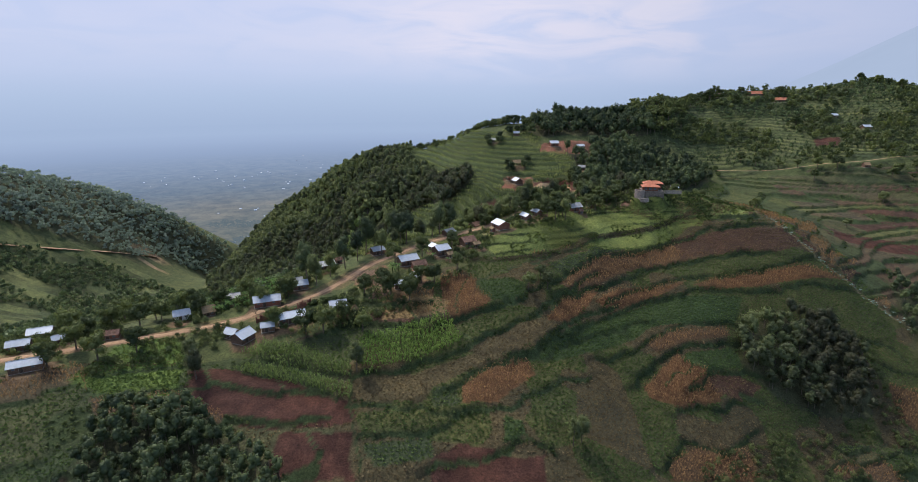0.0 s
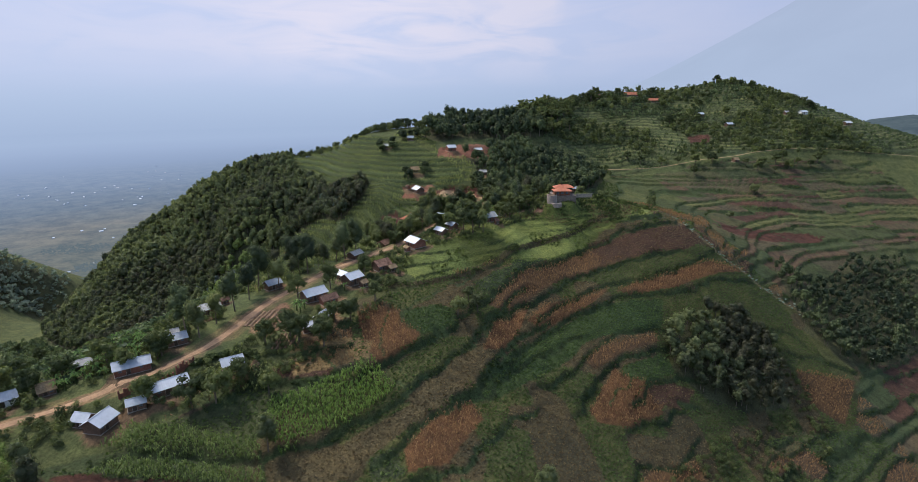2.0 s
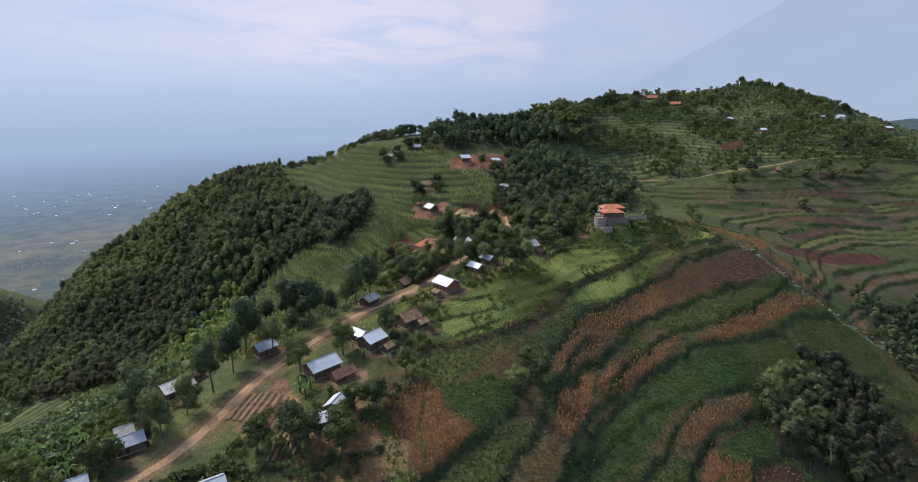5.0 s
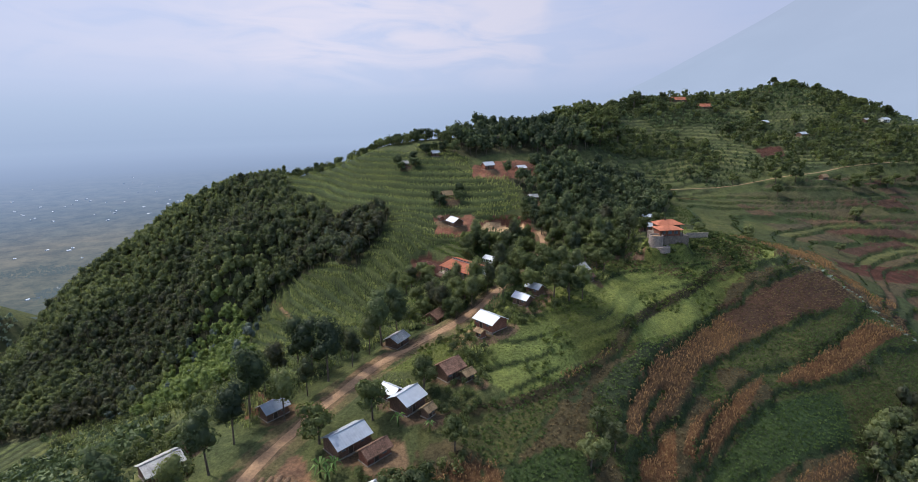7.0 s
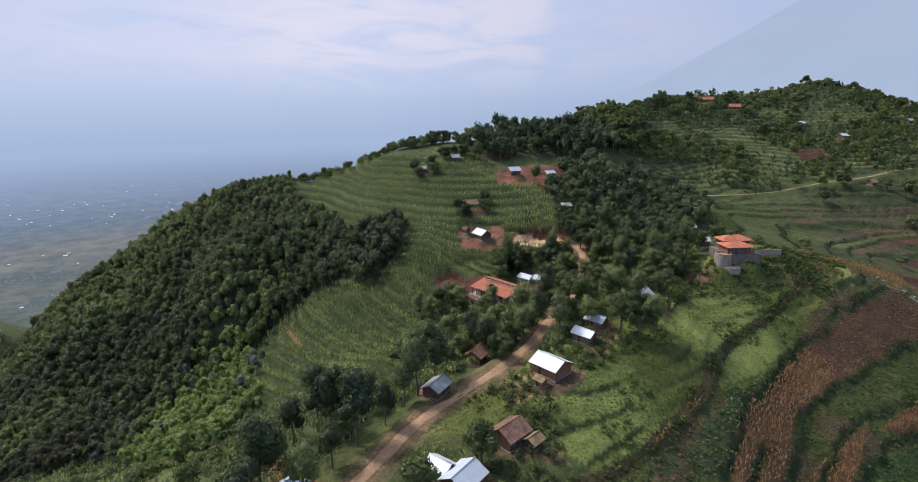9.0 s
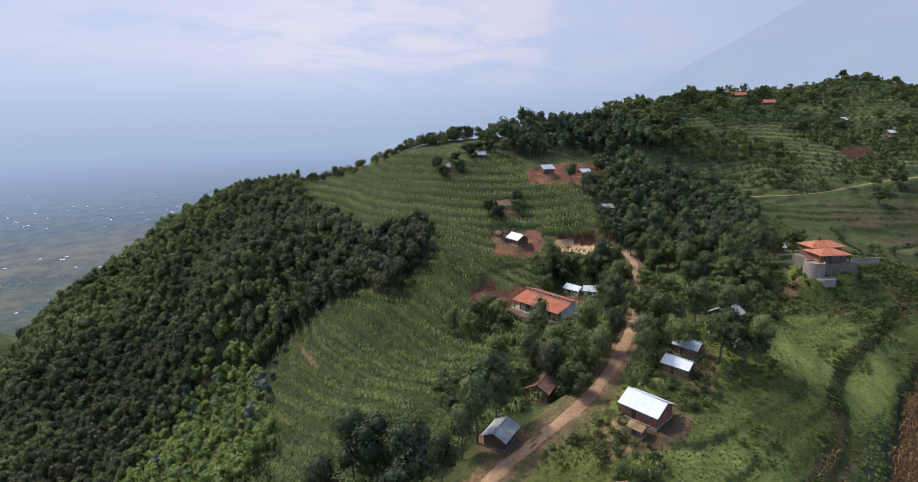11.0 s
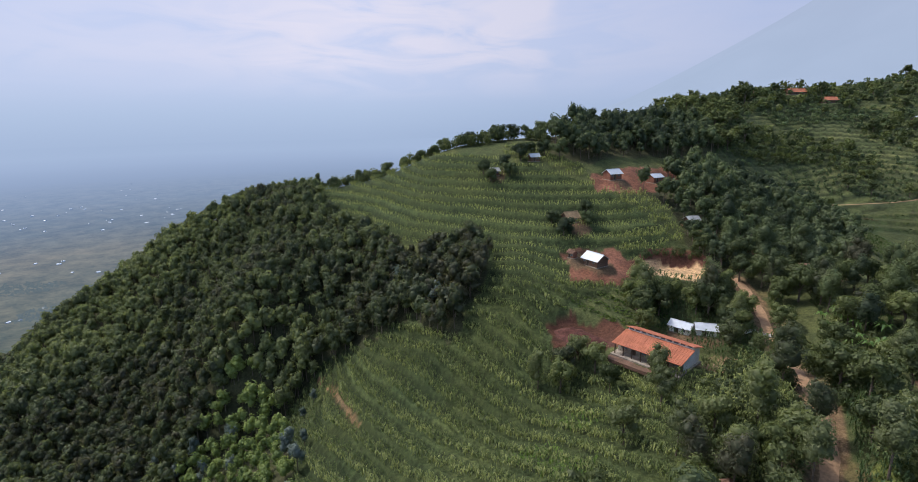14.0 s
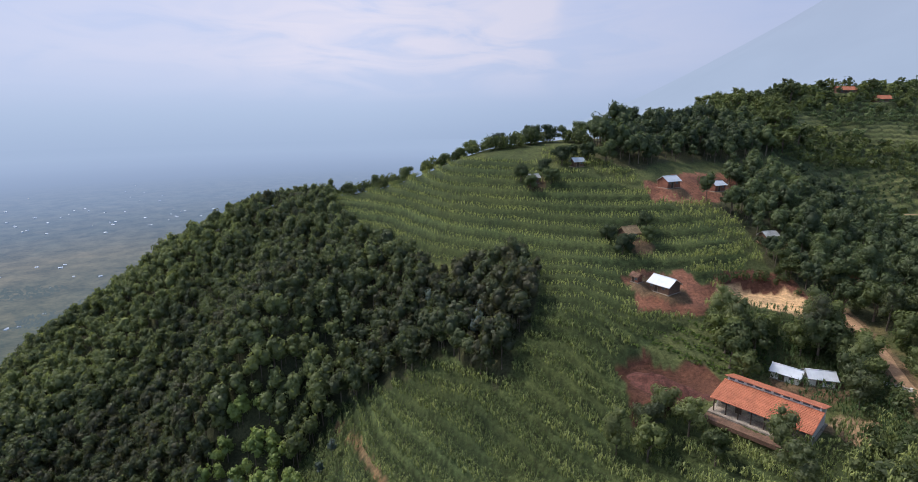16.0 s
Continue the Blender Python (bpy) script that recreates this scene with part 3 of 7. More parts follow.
EAST_LOWER = [(152.5, 175.5), (162.6, 174.6), (173.2, 173.9), (182.6, 171.0)]
TERRACE_BANKS = [(MEADOW_BANK, 2.0), (LONG_BANK, 1.9), (SECOND_BANK, 1.7), (SECOND_UPPER, 1.5), (THIRD_BANK, 1.6), (THIRD_UPPER, 1.5), (FOURTH_BANK, 1.6), (FIFTH_BANK, 1.2), (SIXTH_BANK, 1.5), (SEVENTH_BANK, 1.8), (EIGHTH_BANK, 1.3), (LOW_PATH, 1.1), (LOWER_BANK, 1.3), (LOWEST_BANK, 1.4), (FOOT_BANK, 1.3), (FOOT_LOWER, 1.3), (EAST_STEP, 1.0), (EAST_LOWER, 1.2)]
SEAM_A = [(-0.6, 142.8), (-0.7, 149.0), (-0.6, 156.6), (3.2, 163.5)]
SEAM_B = [(-0.6, 143.0), (2.9, 135.2)]
SEAM_C = [(5.2, 161.3), (9.8, 165.5), (15.9, 169.4), (30.7, 181.7)]
SEAM_D = [(7.4, 155.1), (5.4, 161.3)]
SEAM_E = [(85.2, 215.2), (85.7, 208.9)]
SEAM_F = [(-28.8, 129.3), (-25.5, 111.3), (-22.4, 102.9), (-20.5, 97.4)]
SEAM_G = [(11.0, 115.1), (14.6, 110.4), (16.5, 108.3)]
SEAM_H = [(23.6, 152.6), (27.5, 157.3), (35.0, 168.4)]
SEAM_I = [(88.7, 164.4), (73.4, 155.8), (64.3, 148.4)]
TERRACE_SEAMS = [SEAM_A, SEAM_B, SEAM_C, SEAM_D, SEAM_E, SEAM_F, SEAM_G, SEAM_H, SEAM_I]
RUST_MAIZE = [
    [(-6.3, 161.7), (1.8, 163.6), (5.4, 161.3), (6.1, 155.0), (10.1, 153.9), (8.3, 150.5), (-0.6, 143.0), (-2.9, 143.1), (-5.4, 149.3)],
    [(35.2, 168.8), (48.3, 175.3), (40.5, 163.9), (34.6, 156.0), (26.8, 153.6), (31.9, 162.6)],
    [(45.4, 169.2), (52.3, 176.1), (64.0, 182.2), (85.5, 190.6), (78.0, 185.3), (62.5, 175.9), (51.7, 169.5)],
    [(86.3, 188.4), (112.1, 196.2), (141.3, 207.9), (160.0, 208.9), (135.7, 199.9), (112.8, 190.7), (93.5, 186.3)],
    [(56.0, 145.5), (71.2, 159.4), (73.2, 155.7), (75.2, 152.1), (73.1, 146.8), (65.2, 143.1), (56.4, 142.4)],
    [(0.8, 121.6), (7.0, 127.6), (18.9, 136.9), (20.7, 130.9), (9.4, 117.3), (0.7, 115.4)],
    [(63.2, 150.8), (77.5, 159.1), (85.8, 154.8), (80.6, 146.7), (65.5, 141.1), (56.6, 141.6)],
]
OLIVE_BEANS = [
    [(-0.8, 168.4), (9.3, 173.1), (19.1, 176.0), (30.7, 181.7), (24.9, 174.1), (17.3, 169.3), (5.2, 161.3), (3.2, 163.5)],
    [(-0.8, 141.8), (16.3, 155.7), (24.5, 157.1), (24.5, 154.3), (2.4, 134.7), (0.0, 137.5)],
    [(104.3, 184.2), (131.7, 195.3), (166.6, 198.9), (169.2, 190.3), (150.5, 183.8), (114.7, 178.3)],
    [(154.0, 184.4), (174.2, 186.8), (183.9, 173.1), (174.8, 164.8), (153.7, 167.0), (152.5, 175.5)],
    [(-24.7, 110.6), (-12.5, 112.8), (-11.1, 107.4), (-22.0, 105.0)],
    [(18.5, 119.8), (28.0, 130.9), (32.1, 130.7), (28.1, 111.1), (21.0, 106.4), (15.6, 113.8)],
]
WITHERED = [
    [(17.4, 172.2), (30.8, 181.9), (32.2, 180.0), (23.3, 168.0), (14.9, 165.7)],
    [(1.2, 132.6), (23.4, 151.9), (34.6, 156.0), (24.9, 144.9), (17.8, 136.7), (14.2, 133.2)],
    [(-25.2, 117.9), (-12.6, 122.3), (0.8, 130.4), (12.4, 138.8), (20.3, 142.0), (5.4, 128.2), (-6.5, 118.7), (-9.2, 114.3), (-23.1, 113.8)],
    [(-4.6, 105.7), (2.1, 105.2), (-0.6, 101.4), (-8.2, 100.3), (-11.2, 105.0)],
]
GREEN_BEANS = [
    [(5.4, 161.3), (16.4, 166.0), (22.3, 165.9), (20.2, 159.2), (14.8, 155.4), (10.2, 153.2), (7.4, 155.1)],
    [(35.5, 156.3), (50.9, 167.7), (79.3, 184.0), (104.5, 185.5), (97.4, 175.0), (81.9, 172.3), (64.9, 167.0), (57.7, 160.9), (45.0, 153.1), (26.9, 140.1), (17.1, 134.7), (24.3, 143.4)],
    [(74.0, 159.5), (92.4, 166.9), (94.7, 164.0), (93.8, 160.8), (79.5, 155.3), (74.2, 155.7)],
    [(11.0, 114.3), (14.9, 113.6), (15.9, 109.9), (10.1, 106.4)],
]
DRY_MAIZE_PLOTS = [
    [(33.3, 172.5), (47.7, 186.6), (79.1, 205.9), (95.2, 210.0), (120.0, 210.1), (102.0, 202.2), (88.7, 199.3), (67.0, 191.6), (48.0, 176.6), (36.0, 170.8)],
    [(61.4, 159.7), (70.2, 166.4), (92.2, 172.3), (93.7, 170.1), (76.0, 163.8), (63.7, 157.6)],
    [(150.0, 168.4), (179.5, 168.2), (156.9, 151.3), (147.1, 156.9)],
    [(54.2, 119.5), (66.8, 130.5), (84.8, 135.0), (84.2, 126.7), (53.6, 113.7)],
]
GREY_GREEN = [
    [(30.9, 179.6), (41.3, 186.7), (52.1, 190.0), (43.2, 182.4), (33.9, 176.3)],
    [(46.6, 190.6), (59.1, 200.9), (82.7, 212.8), (85.3, 209.0), (67.1, 200.0), (48.0, 187.3)],
    [(-7.2, 118.1), (-0.7, 121.3), (0.0, 114.8), (-6.3, 113.6)],
    [(-22.1, 103.2), (-6.0, 106.5), (-5.7, 101.2), (-18.2, 98.2)],
]
BARE_BROWN = [
    [(85.6, 209.6), (98.6, 211.9), (111.6, 216.5), (141.6, 227.0), (148.8, 220.7), (130.3, 209.6), (102.4, 202.9), (87.2, 200.5)],
    [(79.8, 154.4), (91.6, 158.0), (99.5, 157.5), (90.7, 149.8), (79.6, 149.3)],
]
TERRACE_PLOTS = [(0, RUST_MAIZE), (3, OLIVE_BEANS), (6, WITHERED), (2, GREEN_BEANS), (7, DRY_MAIZE_PLOTS), (5, GREY_GREEN), (4, BARE_BROWN)]
OPEN_SLOPE = [(-29, 122), (-27, 130), (-8, 141), (-8, 163), (-5, 172.5), (10, 174), (28, 181), (44, 190), (62, 206), (86, 216), (112, 220), (132, 227), (148, 220), (160, 209), (178, 195), (186, 172), (160, 150), (118, 146), (90, 112), (52, 110), (32, 92), (-30, 92)]
BANK = smooth_line(MEADOW_BANK)
BANK_LINES = [(smooth_line(line, 1.5), drop) for line, drop in TERRACE_BANKS]
SEAM_LINES = [smooth_line(line, 1.5) for line in TERRACE_SEAMS]


def beside(x, y, line):
    """Distance from a line, below zero on its downhill side."""
    d, s = along(x, y, line)
    q = np.array(line)
    t = np.interp(s, np.r_[0, np.cumsum(np.hypot(*np.diff(q, axis=0).T))], np.arange(len(q)))
    k = np.clip(t.astype(int), 0, len(q) - 2)
    side = (q[k + 1, 0] - q[k, 0]) * (y - q[k, 1]) - (q[k + 1, 1] - q[k, 1]) * (x - q[k, 0])
    m = len(q) // 2
    nx, ny = -(q[m, 1] - q[m - 1, 1]), q[m, 0] - q[m - 1, 0]
    up = 1 if hill(q[m, 0] + nx, q[m, 1] + ny) > hill(q[m, 0] - nx, q[m, 1] - ny) else -1
    return d * np.sign(side) * up


def banks(x, y):
    """On the open slope: which places lie in it, their lift by the terrace banks, and the distance to the nearest bank or seam."""
    open_land = inside(x, y, OPEN_SLOPE)
    lift, edge = np.zeros(np.shape(x)), np.full(np.shape(x), 99.0)
    if open_land.any():
        px, py = x[open_land], y[open_land]
        wx, wy = px + (waves(px, py, 4.5, 44) - 0.5) * 2.4 + (waves(px, py, 1.9, 49) - 0.5) * 0.9, py + (waves(px, py, 4.5, 45) - 0.5) * 2.4 + (waves(px, py, 1.9, 50) - 0.5) * 0.9
        up, near = np.zeros(len(px)), np.full(len(px), 99.0)
        for line, drop in BANK_LINES:
            d = beside(wx, wy, line)
            up += 0.38 * drop * (0.55 + 0.7 * waves(px, py, 9, 52)) * np.exp(-((d / 5.5) ** 2)) * np.tanh(d / 0.36)
            near = np.minimum(near, np.abs(d + 0.3))
        for line in SEAM_LINES:
            near = np.minimum(near, along(wx, wy, line)[0] + 0.2)
        lift[open_land], edge[open_land] = up, near
    return open_land, lift, edge


def strips(x, y):
    """Which plot a place lies in, counted along the terraces; the fraction tells how far into it."""
    s = (x * 0.80 + y * 0.60 + (waves(x, y, 60, 9) - 0.5) * 14 + (waves(x, y, 9, 10) - 0.5) * 1.6) / 12.0
    return s + 0.22 * np.sin(1.7 * s)


def fields(x, y):
    """Kind of each place: which terrace it is on, how far it climbs to the next, and how strongly the land is stepped."""
    z = hill(x, y)
    upper = inside(x, y, UPPER_FARMS)
    rough = (waves(x, y, 30, 3) - 0.5) * 9 + (waves(x, y, 10, 4) - 0.5) * 3.2 + upper * ((waves(x, y, 40, 53) - 0.5) * 40 + (waves(x, y, 14, 54) - 0.5) * 22)
    side = strips(x, y)
    col = np.floor(side)
    turn = np.clip((side - col - 0.90) / 0.10, 0, 1)
    jog = (lattice(col, 7, 11) * (1 - turn) + lattice(col + 1, 7, 11) * turn - 0.5) * 0.95
    strong = np.where(inside(x + (waves(x, y, 8, 7) - 0.5) * 6, y, TERRACED), 1.0, 0.0)
    mild = np.where(inside(x, y, MAIZE_HILL) | inside(x, y, UPPER_FARMS) | inside(x, y, WEST_SLOPE), 1.0, np.where(inside(x, y, KNOLL_GRASS), 0.7, 0.0))
    step = np.where(strong > 0, np.where(y > 256, 2.6, 3.2), np.where(inside(x, y, MAIZE_HILL), np.where(y > 292 - 0.4 * x, 2.2, 1.8), 1.8))
    low = inside(x, y, MAIZE_HILL) * np.clip((305 - y) / 24, 0, 1) * np.clip((22 - x) / 10, 0, 1)
    flat = z + (0.38 * x + 0.15 * y + 95 - z) * low * (low > 0)
    u = (np.where(strong > 0, z, flat) + 0.35 * rough * np.where(strong > 0, 0.45, 0.16) + np.where(strong > 0, 1.0, 0.1) * np.sin(0.62 * z + 5 * waves(x, y, 45, 33))) / step + np.where(strong > 0, jog, 0)
    z = z + np.where(strong > 0, 1.0, 0.4) * (waves(x, y, 26, 5) - 0.5) * 1.2 + (waves(x, y, 7, 6) - 0.5) * 0.4
    level = np.floor(u)
    rise = u - level
    open_land, lift, edge = banks(x, y)
    rise = np.where(open_land, np.where(edge < 0.5, 0.9, 0.3), rise)
    return z, step, level, rise, strong, mild


def bed_of(line, wide):
    """A road's line, width, way along it and smooth height, and the box round it."""
    p = np.array(line)
    bed = hill(p[:, 0], p[:, 1])
    for _ in range(6):
        bed[1:-1] = (bed[:-2] + bed[1:-1] + bed[2:]) / 3
    return line, wide, np.r_[0, np.cumsum(np.hypot(*np.diff(p, axis=0).T))], bed, p.min(0), p.max(0)


BEDS = [bed_of(ROAD, 2.3), bed_of(HILL_ROAD, 1.4), bed_of(WEST_ROAD, 2.0)]


def height(x, y):
    """Height of the ground with terraces, the road's bed and small unevenness."""
    x, y = np.asarray(x, float), np.asarray(y, float)
    z, step, level, rise, strong, mild = fields(x, y)
    climb = np.where(rise < 0.86, rise * 0.55, 0.473 + (rise - 0.86) / 0.14 * 0.527)
    open_land, lift, edge = banks(x, y)
    z = z + lift + (climb - rise + 0.2) * step * ~open_land * np.maximum(strong * np.clip(waves(x, y, 24, 8) * 2.2, 0.35, 1), 0.85 * mild * np.where(inside(x, y, UPPER_FARMS), np.clip(waves(x, y, 26, 55) * 2.4 - 0.5, 0.1, 1), 1))
    for line, wide, run, bed, (x0, y0), (x1, y1) in BEDS:
        near = (x > x0 - 9) & (x < x1 + 9) & (y > y0 - 9) & (y < y1 + 9)
        if near.any():
            d, s = along(x[near], y[near], line)
            m = np.clip((d - wide) / 3.5, 0, 1)
            m = m * m * (3 - 2 * m)
            z[near] = z[near] * m + np.interp(s, run, bed) * (1 - m)
    for px, py, pz, r in PADS:
        d = np.hypot(x - px, y - py)
        m = np.clip((d - r) / 2.5, 0, 1)
        m = m * m * (3 - 2 * m)
        if (m < 1).any():
            z = z * m + pz * (1 - m)
    return z


def stand(x, y):
    """Height of the ground at one place."""
    return float(height(np.array([x]), np.array([y]))[0])

# ---- the ground: one sheet to the horizon ----
def lines(parts):
    """Grid lines: stretches of (from, to, step)."""
    return np.concatenate([np.arange(a, c, s) for a, c, s in parts])


def spread(start, stop, first, grow):
    """Grid lines ever wider apart."""
    out, s = [start], first
    while (stop - out[-1]) * np.sign(stop - start) > 0:
        out.append(out[-1] + s * np.sign(stop - start))
        s *= grow
    return np.array(out)


xs = np.r_[spread(-170, -4600, 3, 1.16)[::-1][:-1], lines([(-170, -66, 1.5), (-66, -30, 0.8), (-30, 120, 0.62), (120, 160, 0.8), (160, 345, 1.2)]), spread(345, 4600, 3, 1.16)]
ys = np.r_[spread(62, -4600, 2.5, 1.16)[::-1][:-1], lines([(62, 104, 0.9), (104, 222, 0.62), (222, 260, 0.8), (260, 335, 1.0), (335, 440, 1.4)]), spread(440, 4600, 2.5, 1.16)]
X, Y = np.meshgrid(xs, ys)
X, Y = X.ravel(), Y.ravel()
Z = height(X, Y)

# What grows where
z0, step, level, rise, strong, mild = fields(X, Y)
GREENS = np.array([(0.076, 0.088, 0.036), (0.098, 0.108, 0.042), (0.115, 0.122, 0.050), (0.066, 0.076, 0.036)])
PATCHES = np.array([(0.165, 0.088, 0.044), (0.130, 0.088, 0.050), (0.064, 0.094, 0.036), (0.104, 0.108, 0.042), (0.112, 0.064, 0.043), (0.076, 0.092, 0.046), (0.118, 0.094, 0.050), (0.146, 0.088, 0.048)])
DULL_PATCHES = np.array([(0.112, 0.078, 0.050), (0.100, 0.086, 0.052), (0.068, 0.086, 0.040), (0.086, 0.092, 0.044), (0.090, 0.052, 0.038), (0.072, 0.084, 0.038), (0.094, 0.092, 0.046), (0.108, 0.086, 0.052)])
RISER = np.array((0.036, 0.048, 0.020))
SOIL, SAND, CLAY = np.array((0.060, 0.028, 0.021)), np.array((0.46, 0.30, 0.17)), np.array((0.118, 0.054, 0.037))


def plot_kind(x, y, level, step):
    """Number of the crop on each terrace plot."""
    s = x + (waves(x, y, 12, 9) - 0.5) * 5 + lattice(level, 0, 3) * 40
    col = np.where(step > 2, np.floor((strips(x, y) + np.floor(lattice(level, 4, 9) * 3)) / 2), np.floor(s / (16 + 14 * lattice(level, 1, 2))))
    kind = np.floor(lattice(level, col, 5) * 8).astype(int).clip(0, 7)
    kind = np.where(inside(x, y, OPEN_SLOPE), np.where(waves(x, y, 11, 46) > 0.5, 6, 3), kind)
    for number, rings in TERRACE_PLOTS:
        for ring in rings:
            kind = np.where(inside(x, y, ring), number, kind)
    return kind


def plot_seam(x, y, level, step):
    """How far a place is past the seam between two plots, as a share of the plot."""
    s = strips(x, y)
    return s - np.floor(s)


FIELD_PATH = smooth_line([(138, 236), (144, 221), (150, 214), (158, 209), (168, 201), (178, 196)])


kind = plot_kind(X, Y, level, step)
colour = np.array((0.074, 0.084, 0.034)) * (0.75 + 0.5 * waves(X, Y, 60, 12))[:, None]
wob = (waves(X, Y, 5, 21) - 0.5) * 3.0
XW, YW = X + wob, Y + (waves(X, Y, 5, 22) - 0.5) * 3.0


def lay(where, value):
    colour[where] = value if np.ndim(value) < 2 else value[where]


lay(inside(XW, YW, [(-170, 112), (-190, -140), (340, -160), (420, 140), (330, 230), (120, 150), (-60, 130)]), DULL_PATCHES[kind] * 0.70)
lay(inside(XW, YW, UPPER_FARMS), GREENS[kind % 4])
lay(inside(XW, YW, TERRACED), DULL_PATCHES[kind] * 0.70)
lay(inside(XW, YW, OPEN_SLOPE), PATCHES[kind] * 0.62)
lay(inside(XW, YW, TERRACED) & (Y > 256), np.where(((kind < 5) & (X > 185))[:, None], DULL_PATCHES[[0, 1, 7, 4, 6, 5, 2, 3]][kind], GREENS[kind % 4]) * 0.68)
lay(inside(XW, YW, WEST_SLOPE), GREENS[kind % 4] * np.where(X > -150, 1.0, 1.05)[:, None])
lay(inside(XW, YW, MAIZE_HILL), np.array((0.066, 0.082, 0.032)) * (0.8 + 0.4 * lattice(level, 2, 8))[:, None])
lay(inside(XW, YW, KNOLL_GRASS), np.array((0.102, 0.116, 0.034)) * (0.50 + 1.0 * waves(X, Y, 9, 15))[:, None])
for wood in (SPUR_WOOD, YOUNG_WOOD, CREST_WOOD, MIDDLE_WOOD, EAST_WOOD, VALLEY_WOOD, NEAR_WOOD, WEST_WOOD):
    lay(inside(XW, YW, wood), np.array((0.062, 0.062, 0.032)) * (0.7 + 0.6 * waves(X, Y, 6, 17))[:, None])
lay((rise > 0.5) & (mild > 0.9) & (strong == 0), np.array((0.042, 0.050, 0.022)))
# Dark gaps between maize rows, the shade of rows and banks painted in.
lay((rise > 0.60) & inside(X, Y, MAIZE_HILL) & (strong == 0), np.array((0.032, 0.042, 0.017)))
lay((rise > 0.84) & (mild == 0.7) & (strong == 0) & (waves(X, Y, 16, 40) > 0.4), np.array((0.040, 0.050, 0.018)))
SOIL_PLOTS = [[(-69, 127), (-58, 125), (-42, 119), (-26, 113), (-25, 108), (-43, 107), (-60, 112), (-68, 117)], [(-41, 106), (-24, 106), (-22, 94), (-35, 94), (-42, 99)], [(-5, 102), (2, 105), (20, 106), (19, 98), (-6, 96)],
              [(178, 249), (186, 259), (214, 257), (244, 249), (232, 243)], [(227, 345), (232, 356), (246, 351), (238, 339)]]
for plot in SOIL_PLOTS:
    lay(inside(XW, YW, plot), SOIL[None] * (0.8 + 0.4 * waves(X, Y, 3, 23))[:, None])
BARE_PLOTS = [[(22, 284), (24, 295), (39, 295), (41, 285), (34, 282)], [(47, 318), (49, 327), (66, 336), (90, 339), (88, 328), (70, 318)], [(8, 262), (10, 275), (18, 277), (27, 266), (22, 260)]]
for plot in BARE_PLOTS:
    lay(inside(XW, YW, plot), CLAY[None] * (0.72 if plot[0][1] < 270 else 1.5) * (0.6 + 0.8 * waves(X, Y, 4, 24))[:, None])
d, s = along(X, Y, [(-40, 304), (-36, 292), (-31, 267)])
lay((d < 0.7) & (waves(X, Y, 6, 86) > 0.4), np.array((0.17, 0.11, 0.06)))
YARD = [(40, 284.5), (44, 287), (49, 288), (57, 284.5), (57.5, 277), (51.5, 272), (48, 275), (45, 279)]
lay(inside(XW, YW, [(40, 285), (40, 288), (49, 291), (60, 287), (60, 276), (53, 270)]), CLAY)
lay(inside(XW, YW, YARD), SAND)
BARE_PLOTS += [YARD]
lay(inside(XW, YW, [(-92, 138), (-79, 139), (-73, 129), (-70, 116), (-82, 112), (-98, 120)]), np.array((0.088, 0.125, 0.034)))
lay(inside(XW, YW, [(-256, 424), (-244, 408), (-232, 384), (-238, 382), (-252, 404), (-260, 420)]), np.array((0.30, 0.20, 0.12)))
lay(inside(XW, YW, [(-23, 149), (-17, 155), (-4, 150), (-4, 145), (-22, 140)]), np.array((0.165, 0.115, 0.055)))
lay(inside(XW, YW, [(-34, 168), (-27, 172), (-21, 162), (-30, 156), (-33, 160)]), np.array((0.20, 0.12, 0.07)))
lay((rise > np.where(Y > 256, 0.76, 0.87)) & (strong > 0), RISER[None] * (0.8 + 0.6 * waves(X, Y, 4, 19))[:, None])
strip = plot_seam(X, Y, level, step)
lay((strip < 0.05) & (strong > 0) & ~inside(X, Y, OPEN_SLOPE) & (lattice(level, np.floor(strips(X, Y)), 6) > 0.45), RISER * 1.4)
for line, wide in ((BANK, 1.05), (FIELD_PATH, 0.7)):
    d, s = along(X, Y, line)
    lay(d < wide, np.array((0.050, 0.042, 0.022)) if wide > 1 else np.array((0.16, 0.13, 0.07)))
lay(inside(XW, YW, [(-35, 170), (-29, 179), (-23, 184), (-20, 184), (-26, 172), (-24, 166)]), np.array((0.175, 0.100, 0.064)))
lay(inside(XW, YW, [(-40, 199), (-32, 199), (-27, 188), (-34, 186)]), np.array((0.150, 0.066, 0.040)))
lay(inside(XW, YW, [(70, 235), (75, 233.5), (76, 229), (71, 225), (66, 227), (65, 231)]) & (waves(X, Y, 4, 57) > 0.35), np.array((0.150, 0.088, 0.058)))
lay(inside(XW, YW, [(-88, 268), (-81, 270), (-77, 264), (-82, 260)]), CLAY)
lay(inside(XW, YW, [(5, 205), (14, 199), (17, 190), (5, 191)]) & (waves(X, Y, 4, 38) > 0.45), np.array((0.20, 0.145, 0.075)))
d, s = along(X, Y, ROAD)
lay((d < 4.0) & (wob > 0.1), np.array((0.120, 0.100, 0.048)))
lay(d + 0.5 * wob < 2.1, np.array((0.170, 0.112, 0.066)))
